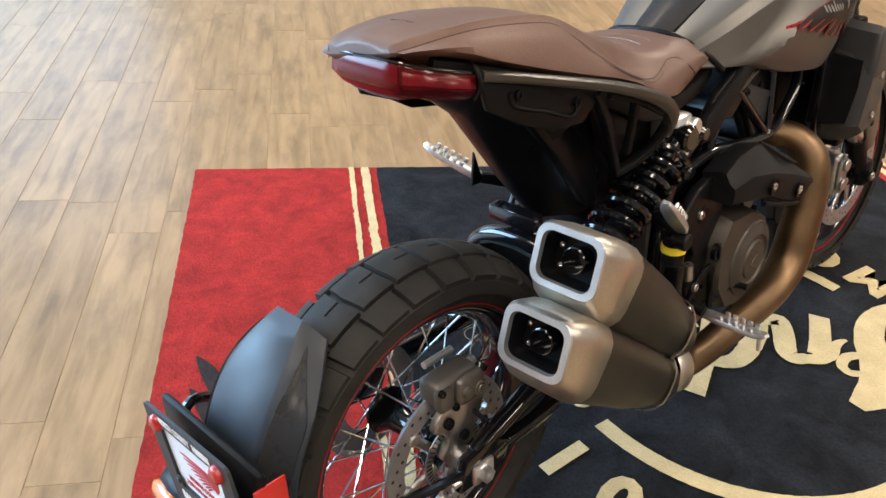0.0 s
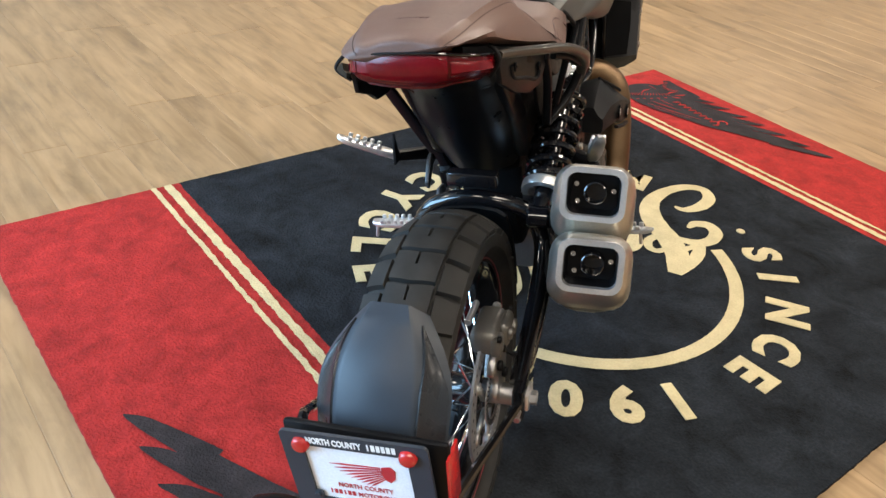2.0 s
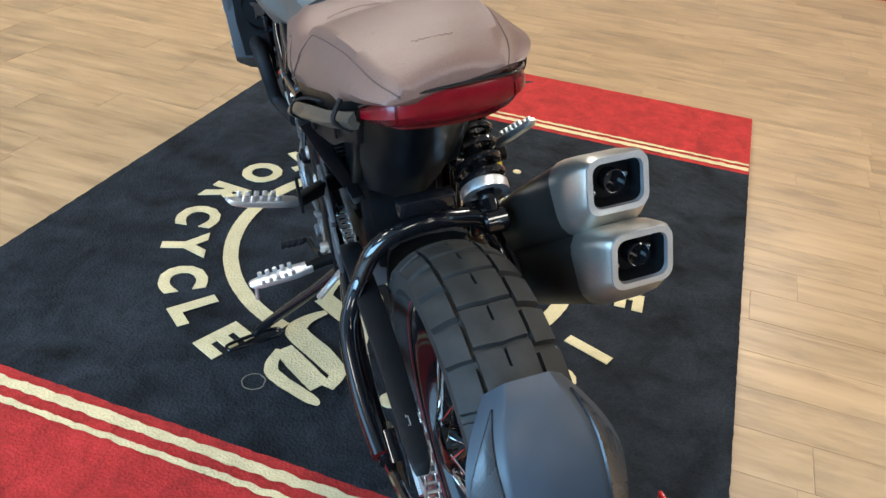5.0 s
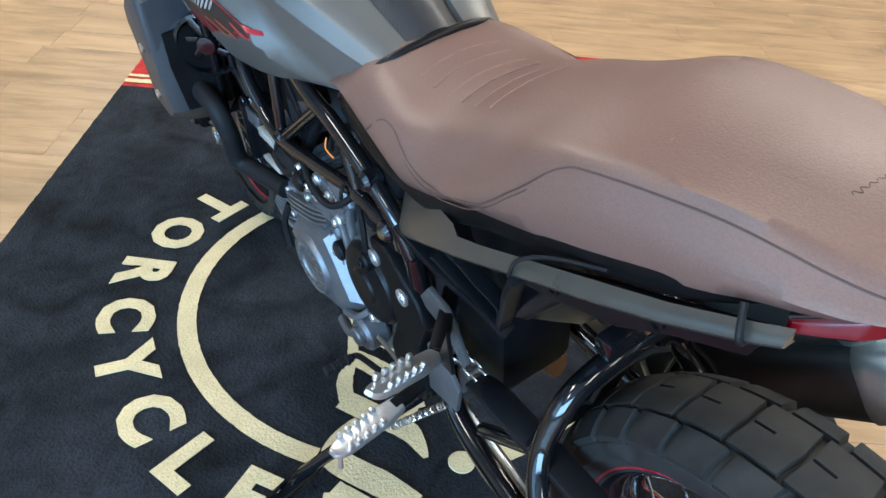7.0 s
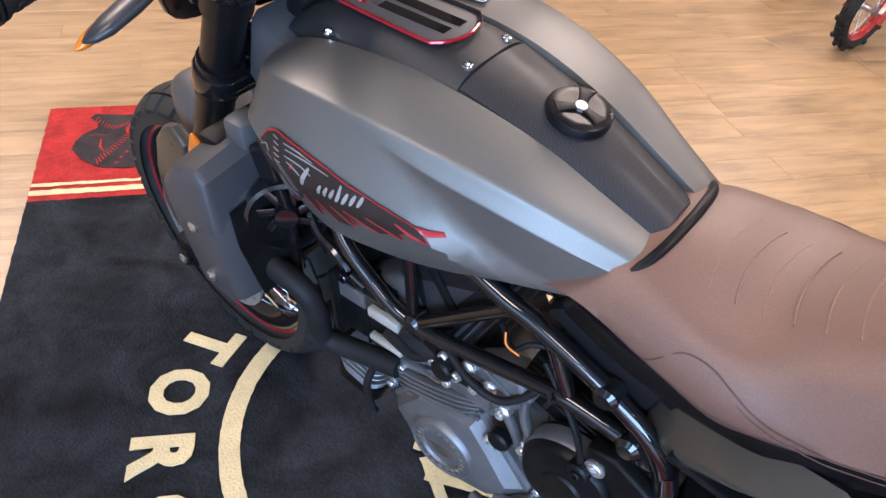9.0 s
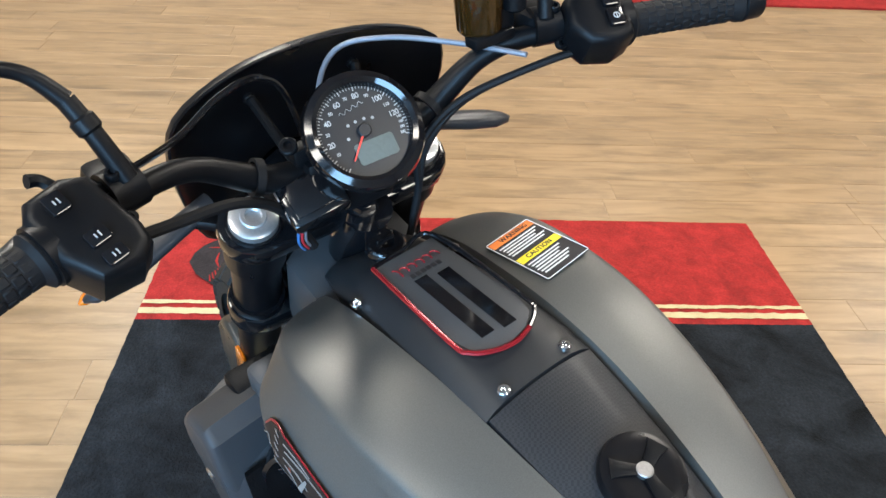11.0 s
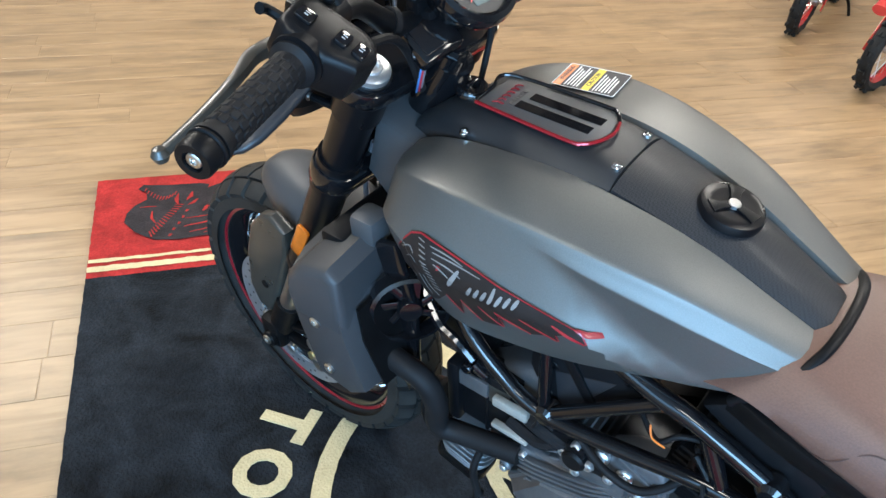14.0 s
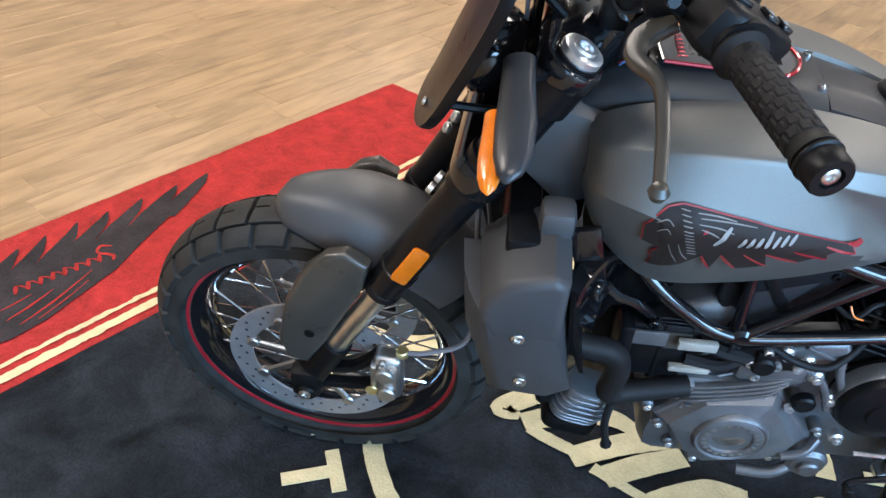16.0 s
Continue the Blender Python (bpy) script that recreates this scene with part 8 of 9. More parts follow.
def grip(s):
    a, b = Vector((1.085, s * 0.292, 1.145)), Vector((1.042, s * 0.416, 1.140))
    d = (b - a).normalized()
    m = aim(a, d)
    L = (b - a).length
    g = bike_part("grip", lathe([(0.0165, 0), (0.023, 0.0), (0.0235, 0.005), (0.0175, 0.010), (0.0165, 0.02), (0.0160, L - 0.01), (0.0185, L - 0.004), (0.0185, L), (0.010, L)], m, 28), "soft_rubber", "black rubber grip with a raised block pattern", steer=True)
    bm = []
    for i in range(11):
        for j in range(10):
            an = 2 * math.pi * (j + 0.5 * (i % 2)) / 10
            bm.append(box(0.0155, 0, 0.016 + (L - 0.034) * i / 10, 0.0030, 0.0084, 0.0096, 0.0012, 1, m @ Matrix.Rotation(an, 4, 'Z')))
    for block in bm:
        bike_part("grip_block", block, "soft_rubber", "", g, True)
    e = b + d * 0.001
    bike_part("bar_end", lathe([(0.0165, 0), (0.0190, 0.002), (0.0190, 0.004), (0.0170, 0.005), (0.0175, 0.007), (0.0175, 0.020), (0.0160, 0.023), (0.0095, 0.023), (0.009, 0.019), (0, 0.019)], aim(e, d), 28), "satin_black", "black bar end weight", g, True)
    bike_part("end_screw", bolt(e + d * 0.018, d, 0.0072, 0.004), "steel", "bright bar end screw", g, True)
    return g


grip(1)
grip(-1)


def pod(s):
    """Switch housing, facing the rider."""
    c = Vector((1.092, s * 0.262, 1.149))
    d = (Vector((1.042, s * 0.416, 1.140)) - c).normalized()
    back = Vector((-0.55, 0, 0.83))
    back = (back - d * back.dot(d)).normalized()
    up = d.cross(back) * s
    m = Matrix(((d.x, up.x, back.x, c.x), (d.y, up.y, back.y, c.y), (d.z, up.z, back.z, c.z), (0, 0, 0, 1)))
    if s > 0:
        poly = [(-0.034, -0.030), (-0.030, 0.026), (-0.012, 0.036), (0.020, 0.034), (0.030, 0.020), (0.030, -0.020), (0.018, -0.050), (-0.014, -0.056), (-0.030, -0.046)]
    else:
        poly = [(-0.038, -0.010), (-0.034, 0.022), (-0.018, 0.036), (0.010, 0.038), (0.026, 0.028), (0.030, 0.0), (0.026, -0.028), (0.008, -0.036), (-0.022, -0.032)]
    body = join(prism(poly, 0.050, m @ pose(0, 0, 0.0), 0.010, 3), rod(c + d * 0.02, c + d * 0.032, 0.026, 24))
    p = bike_part("switch_pod", body, "satin_black", "black handlebar switch housing with rocker switches", steer=True)
    keys = ((0.004, 0.016, 0.016, 0.018), (0.0, -0.022, 0.018, 0.014), (0.0, -0.041, 0.018, 0.013)) if s > 0 else ((0.008, 0.012, 0.017, 0.020), (0.008, -0.011, 0.017, 0.020))
    for x, y, w, h in keys:
        k = bike_part("rocker", prism(soft_rect(w, h, 0.003), 0.006, m @ pose(x, y, 0.0265), 0.0015), "gloss_black", "black rocker switch", p, True)
        if s < 0:
            if y > 0:
                sym = [box(0, 0, 0, 0.0008, 0.0085, 0.0004, m=m @ pose(x, y, 0.0298, rz=d_)) for d_ in (40, -40)] + [box(x - 0.003, y, 0.0298, 0.0008, 0.006, 0.0004, m=m)]
            else:
                sym = [lathe([(0.0026, 0), (0.0034, 0), (0.0034, 0.0004), (0.0026, 0.0004)], m @ pose(x, y, 0.0296), 20, closed=True), box(x, y, 0.0298, 0.0008, 0.005, 0.0004, m=m)]
            bike_part("switch_mark", join(*sym), "dial_print", "white switch symbol", p, True)
            continue
        bike_part("switch_mark", join(box(x - 0.0018, y, 0.0298, 0.0012, 0.005, 0.0004, m=m), box(x + 0.0018, y, 0.0298, 0.0012, 0.004, 0.0004, m=m @ pose(0, 0, 0, 0, 0, 0))), "grey_print", "white switch symbol bars", p, True)
    if s > 0:
        bike_part("flash_lever", tube([m @ Vector((-0.02, 0.03, -0.015)), m @ Vector((-0.012, 0.055, -0.01)), m @ Vector((-0.002, 0.060, -0.006))], [0.006, 0.005, 0.006], 8), "satin_black", "", p, True)
    return p


pod(1)
pod(-1)


def lever(s):
    true = [(1.150, 0.250, 1.140), (1.176, 0.262, 1.128), (1.183, 0.290, 1.124), (1.166, 0.325, 1.123), (1.164, 0.370, 1.108), (1.168, 0.423, 1.090)]
    pts = [STEER.inverted() @ Vector(p) for p in true]
    pts = [Vector((p.x, s * p.y, p.z)) for p in pts]
    l = bike_part("hand_lever", ribbon(pts, [0.020, 0.022, 0.018, 0.012, 0.011, 0.010], [0.014, 0.014, 0.012, 0.010, 0.010, 0.010]), "cover_grey", "satin dark grey ball-ended hand lever", steer=True)
    bike_part("lever_ball", lathe([(0, -0.009), (0.006, -0.0065), (0.009, 0), (0.006, 0.0065), (0, 0.009)], Matrix.Translation(pts[-1]), 16), "cover_grey", "", l, True)
    bike_part("lever_perch", join(box(1.140, s * 0.220, 1.152, 0.045, 0.040, 0.030, 0.008), lathe([(0.014, -0.014), (0.020, -0.014), (0.020, 0.014), (0.014, 0.014)], aim((1.122, s * 0.218, 1.153), (-0.3, s, 0)), 20, closed=True), bolt((1.112, s * 0.222, 1.172), (-0.4, 0, 0.9), 0.006, 0.006), bolt((1.102, s * 0.222, 1.138), (-0.7, 0, 0.5), 0.006, 0.006)), "satin_black", "black lever perch clamp", l, True)


lever(1)
lever(-1)


def mirror_arm(s):
    pts = [(1.112, s * 0.212, 1.165), (1.126, s * 0.222, 1.205), (1.138, s * 0.230, 1.230), (1.146, s * 0.250, 1.256), (1.146, s * 0.285, 1.272), (1.142, s * 0.330, 1.282)]
    a = bike_part("mirror_arm", join(tube(pts[:3], [0.0085, 0.0080, 0.0080], 12), tube(pts[2:], [0.0080, 0.0062, 0.0055, 0.0055], 12), lathe([(0.0085, 0), (0.0105, 0.002), (0.0105, 0.012), (0.0085, 0.014)], aim(pts[1], Vector(pts[2]) - Vector(pts[1])), 16)), "satin_black", "satin black mirror arm", steer=True)
    mm = aim((1.138, s * 0.378, 1.296), (-0.93, -s * 0.10, 0.20))
    bike_part("mirror_shell", lathe([(0, -0.022), (0.04, -0.018), (0.058, -0.006), (0.060, 0.002), (0.057, 0.003), (0.0565, 0.0)], mm, 40), "satin_black", "round black mirror housing", a, True)
    bike_part("mirror_glass", lathe([(0, 0.0012), (0.0565, 0.0008)], mm, 40), "mirror", "round mirror glass", a, True)


mirror_arm(1)
mirror_arm(-1)
# front brake reservoir
RC = Vector((1.148, -0.157, 1.158))
res = bike_part("brake_reservoir", lathe([(0, 0), (0.020, 0.0), (0.023, 0.004), (0.0255, 0.050), (0.0255, 0.052), (0, 0.052)], aim(RC, (0.02, -0.02, 1)), 32), "fluid", "smoky amber brake fluid cup with a black lid", steer=True)
bike_part("lid", lathe([(0.0260, 0), (0.0280, 0.001), (0.0285, 0.005), (0.0285, 0.019), (0.0265, 0.022), (0.010, 0.0225), (0.009, 0.0235), (0, 0.0235)], aim(RC + Vector((0.001, -0.001, 0.050)), (0.02, -0.02, 1)), 36), "satin_black", "black screw lid", res, True)
bike_part("cup_bracket", join(box(1.140, -0.178, 1.168, 0.018, 0.022, 0.030, 0.004), box(1.135, -0.160, 1.155, 0.02, 0.05, 0.012, 0.003), disc((1.128, -0.186, 1.178), (0, 0, 1), 0.012, 0.018)), "satin_black", "black cup bracket", res, True)
bike_part("cup_bolt", bolt((1.128, -0.186, 1.196), (0, 0, 1), 0.008, 0.005), "chrome", "bright bracket bolt", res, True)
# cables
bike_part("cable", tube([(1.100, -0.178, 1.142), (1.160, -0.140, 1.146), (1.215, -0.090, 1.150), (1.252, -0.045, 1.138), (1.270, -0.022, 1.08), (1.27, -0.01, 0.98)], 0.0030, 8), "wire", "grey front brake line", steer=True)
bike_part("cable", tube([(1.150, 0.205, 1.150), (1.190, 0.150, 1.140), (1.225, 0.095, 1.146), (1.248, 0.045, 1.140), (1.258, 0.015, 1.10), (1.26, 0.0, 0.98)], 0.0036, 8), "gloss_black", "black clutch cable loop", steer=True)
for dy in (0.0, 0.010):
    bike_part("cable", tube([(1.085, -0.262 + dy, 1.132), (1.110, -0.200 + dy, 1.120), (1.140, -0.130 + dy, 1.095), (1.150, -0.085 + dy, 1.055), (1.155, -0.07, 1.00), (1.16, -0.055, 0.94)], 0.0042, 8), "soft_rubber", "black throttle cable", steer=True)
bike_part("cable", tube([(1.085, 0.262, 1.132), (1.105, 0.200, 1.115), (1.130, 0.130, 1.092), (1.150, 0.085, 1.050), (1.155, 0.06, 0.99)], 0.0055, 8), "soft_rubber", "black sleeved wiring loom", steer=True)
for tie in (lathe([(0.0150, -0.004), (0.0185, -0.004), (0.0185, 0.004), (0.0150, 0.004)], aim((1.163, -0.098, 1.088), (0.1, -0.9, 0.4)), 16, closed=True), lathe([(0.0150, -0.004), (0.0185, -0.004), (0.0185, 0.004), (0.0150, 0.004)], aim((1.163, 0.098, 1.088), (0.1, 0.9, 0.4)), 16, closed=True)):
    bike_part("cable_tie", tie, "soft_rubber", "rubber cable tie", steer=True)

# instrument
GC = STEER.inverted() @ Vector((1.126, 0.009, 1.114))
GM = aim(GC, (-0.70, 0.10, 0.70))
# turn the dial so that its top points up the picture plane
t_up = Vector((0, 0, 1))
nrm = (GM.to_3x3() @ Vector((0, 0, 1))).normalized()
t_up = (t_up - nrm * t_up.dot(nrm)).normalized()
t_rt = t_up.cross(nrm)
GM = Matrix(((t_rt.x, t_up.x, nrm.x, GC.x), (t_rt.y, t_up.y, nrm.y, GC.y), (t_rt.z, t_up.z, nrm.z, GC.z), (0, 0, 0, 1))) @ Matrix.Rotation(radians(4), 4, 'Z')
dial = bike_part("instrument", lathe([(0.044, 0.002), (0.0455, 0.010), (0.050, 0.013), (0.0565, 0.010), (0.0590, 0.002), (0.0580, -0.006), (0.0555, -0.014), (0.048, -0.034), (0.03, -0.042), (0, -0.043)], GM, 56), "gloss_black", "round gloss black instrument with analogue dial and small display", steer=True)
part("dial_face", disc((0, 0, 0), (0, 0, 1), 0.0455, 0.002, 56), M["dial_face"], dial, "black dial face", 38, STEER @ GM)
part("display", prism(soft_rect(0.040, 0.021, 0.003), 0.0008, pose(0.004, -0.020, 0.0025)), M["lcd"], dial, "grey liquid crystal display", 38, STEER @ GM)


def polar(r, deg):
    return Vector((r * math.cos(radians(deg)), r * math.sin(radians(deg)), 0.0024))


ticks = []
for i in range(61):
    an = 226 - 250 * i / 60
    p, q = polar(0.0435, an), polar(0.0395 if i % 5 == 0 else 0.0415, an)
    ticks.append(box(0, 0, 0, (q - p).length, 0.0006 if i % 5 else 0.001, 0.0002, m=Matrix.Translation((p + q) / 2) @ Matrix.Rotation(radians(an), 4, 'Z')))
part("scale", join(*ticks), M["dial_print"], dial, "white speed scale", 38, STEER @ GM)
for i, n in enumerate(("10", "20", "30", "40", "50", "60", "70", "80", "90", "100", "110", "120", "140", "160", "180", "200")):
    an = 201 - 17.4 * i if i < 12 else 201 - 17.4 * 11 - 8.0 * (i - 11)
    big = n in ("20", "40", "60", "80", "100", "120")
    p = polar(0.0345 if i < 12 else 0.0372, an)
    part("numeral", moved(text_mesh(n, 0.0076 if big else 0.0046 if i < 12 else 0.0036, 0.0001, 0.9, 0.0001), pose(p.x, p.y, 0.0026)), M["dial_print"], dial, "white dial numeral", 38, STEER @ GM)
part("needle", join(prism([(0.0, -0.0012), (0.032, -0.0005), (0.032, 0.0005), (0.0, 0.0012)], 0.001, Matrix.Rotation(radians(228), 4, 'Z') @ pose(0, 0, 0.0052))), M["needle"], dial, "red needle", 38, STEER @ GM)
part("needle_hub", disc((0, 0, 0.002), (0, 0, 1), 0.0065, 0.005, 24), M["dial_face"], dial, "black needle hub", 38, STEER @ GM)
part("pen_mark", tube([Vector((-0.016 + 0.001 * i, 0.0215 + 0.0018 * math.sin(i * 0.9) + 0.0002 * i, 0.0026)) for i in range(28)], 0.0004, 5, n=2, flat=0.5), M["dial_print"], dial, "small white pen-stroke mark", 38, STEER @ GM)
part("tell_tale", join(*[disc((x, y, 0.002), (0, 0, 1), 0.0016, 0.0004, 10) for x, y in ((-0.012, 0.010), (-0.004, 0.011), (0.005, 0.011), (0.013, 0.009), (-0.017, -0.002))]), M["grey_print"], dial, "dim warning lamps", 38, STEER @ GM)
bike_part("instrument_bracket", join(box(1.165, 0.045, 1.092, 0.02, 0.03, 0.02, 0.004), bolt((1.158, 0.062, 1.108), (-0.5, 0.2, 0.8), 0.009, 0.006), box(1.150, 0.0, 1.055, 0.05, 0.06, 0.05, 0.01)), "satin_black", "black instrument bracket", steer=True)
bike_part("immobiliser_box", moved(join(box(0, 0, 0, 0.062, 0.052, 0.024, 0.006), box(0, 0.0, 0.0125, 0.046, 0.036, 0.003, 0.001)), Matrix.Translation(STEER.inverted() @ Vector((1.145, 0.066, 1.058))) @ Vector((-0.55, 0.25, 0.80)).to_track_quat('Z', 'Y').to_matrix().to_4x4() @ Matrix.Rotation(radians(20), 4, 'Z')), "gloss_black", "black ribbed control box under the instrument", steer=True)
for k, mname in enumerate(("bike_blue", "red_print", "wire")):
    bike_part("wire", tube([(1.135, 0.075 - 0.004 * k, 1.045), (1.140, 0.080 - 0.004 * k, 1.015), (1.155, 0.070 - 0.004 * k, 0.99)], 0.0014, 6), mname, "thin coloured wire", steer=True)


# ---- woven prints on the rug ----
def woven(pts, widths, z=T + 0.0034, n=7, closed=False):
    """A flat woven stroke along the points, one width for each point."""
    p = spline([(x, y, 0) for x, y in pts], n, closed)
    m = len(p)
    bm = bmesh.new()
    prev = None
    for i in range(m):
        t = p[min(i + 1, m - 1)] - p[max(i - 1, 0)]
        t.normalize()
        s = Vector((-t.y, t.x, 0))
        q = i / (m - 1) * (len(widths) - 1)
        k = min(int(q), len(widths) - 2)
        w = 0.5 * (widths[k] + (widths[k + 1] - widths[k]) * (q - k))
        fuzz = 0.0016 * noise.noise(Vector((p[i].x * 90, p[i].y * 90, 2.0)))
        row = [bm.verts.new((p[i].x + s.x * u, p[i].y + s.y * u, z)) for u in (-w + fuzz, 0.0, w + fuzz)]
        if prev:
            for j in (0, 1):
                bm.faces.new((prev[j], prev[j + 1], row[j + 1], row[j]))
        prev = row
    return bm


layer = itertools.count()


def rug_stroke(pts, widths):
    part("flourish", woven(pts, widths, T + 0.0032 + 0.0003 * next(layer)), M["cream_pile"], rug, "cream woven curling stroke", 80)


# looped capital
rug_stroke([(2.07, 1.385), (2.085, 1.350), (2.159, 1.338), (2.232, 1.361), (2.262, 1.413), (2.221, 1.456), (2.136, 1.472), (2.038, 1.455), (1.962, 1.404), (1.912, 1.331), (1.882, 1.258), (1.838, 1.190), (1.786, 1.146), (1.74, 1.118)],
         [0.012, 0.03, 0.045, 0.045, 0.040, 0.038, 0.042, 0.055, 0.072, 0.082, 0.084, 0.078, 0.066, 0.040])
rug_stroke([(1.995, 1.268), (2.038, 1.272), (2.070, 1.243), (2.056, 1.202), (2.0, 1.178), (1.945, 1.192), (1.910, 1.239), (1.878, 1.282), (1.822, 1.287), (1.786, 1.260), (1.789, 1.231), (1.820, 1.222)],
         [0.012, 0.035, 0.045, 0.045, 0.042, 0.040, 0.030, 0.026, 0.028, 0.028, 0.026, 0.02])
rug_stroke([(1.955, 1.190), (1.892, 1.148), (1.818, 1.126), (1.746, 1.115)], [0.035, 0.042, 0.04, 0.03])
rug_stroke([(1.850, 1.192), (1.955, 1.178)], [0.022, 0.022])
# joined script letters, stem by stem
rug_stroke([(1.664, 1.432), (1.706, 1.440), (1.690, 1.380), (1.664, 1.316), (1.678, 1.290), (1.712, 1.290)], [0.02, 0.055, 0.058, 0.056, 0.045, 0.03])
rug_stroke([(1.832, 1.448), (1.788, 1.366), (1.742, 1.296)], [0.054, 0.056, 0.056])
rug_stroke([(1.690, 1.286), (1.735, 1.283), (1.778, 1.297), (1.815, 1.333), (1.853, 1.348)], [0.03, 0.04, 0.036, 0.026, 0.008])
rug_stroke([(1.650, 1.440), (1.612, 1.386), (1.556, 1.324), (1.500, 1.290), (1.440, 1.296)], [0.045, 0.058, 0.056, 0.048, 0.03])
rug_stroke([(1.630, 1.444), (1.580, 1.440), (1.530, 1.432)], [0.03, 0.032, 0.03])
rug_stroke([(1.518, 1.450), (1.462, 1.350), (1.406, 1.272), (1.352, 1.192)], [0.052, 0.056, 0.058, 0.058])
rug_stroke([(1.440, 1.446), (1.398, 1.365), (1.344, 1.280)], [0.052, 0.056, 0.050])
rug_stroke([(1.470, 1.440), (1.400, 1.436), (1.330, 1.432), (1.260, 1.440), (1.205, 1.428)], [0.03, 0.024, 0.022, 0.034, 0.03])
rug_stroke([(1.335, 1.430), (1.305, 1.375), (1.262, 1.318), (1.200, 1.285)], [0.045, 0.050, 0.052, 0.034])
rug_stroke([(1.262, 1.318), (1.205, 1.300), (1.160, 1.312)], [0.02, 0.034, 0.02])
rug_stroke([(1.212, 1.438), (1.172, 1.362), (1.138, 1.300), (1.078, 1.264)], [0.052, 0.054, 0.048, 0.010])
rug_stroke([(1.160, 1.402), (1.112, 1.432), (1.060, 1.432), (1.012, 1.345), (0.972, 1.280)], [0.016, 0.034, 0.056, 0.058, 0.046])
rug_stroke([(0.985, 1.276), (0.950, 1.276), (0.915, 1.280)], [0.03, 0.034, 0.03])
rug_stroke([(0.992, 1.432), (0.958, 1.376), (0.912, 1.296)], [0.045, 0.052, 0.052])
rug_stroke([(0.985, 1.436), (0.935, 1.430), (0.900, 1.400), (0.868, 1.300), (0.858, 1.272)], [0.02, 0.030, 0.034, 0.030, 0.008])
part("flourish", disc((1.077, 1.196, T), (0, 0, 1), 0.026, 0.004), M["cream_pile"], rug, "cream woven round dot")
part("flourish", disc((0.941, 1.138, T), (0, 0, 1), 0.024, 0.004), M["cream_pile"], rug, "cream woven round dot")
part("flourish", woven([(0.87 + 0.026 * math.cos(a * math.pi / 4), 1.44 + 0.026 * math.sin(a * math.pi / 4)) for a in range(9)], [0.0028] * 9), M["dim_pile"], rug, "small faint woven ring mark")


def woven_patch(poly, z):
    """A flat woven field inside an outline."""
    bm = bmesh.new()
    f = bm.faces.new([bm.verts.new((x, y, z)) for x, y in poly])
    bmesh.ops.triangulate(bm, faces=[f])
    return bm


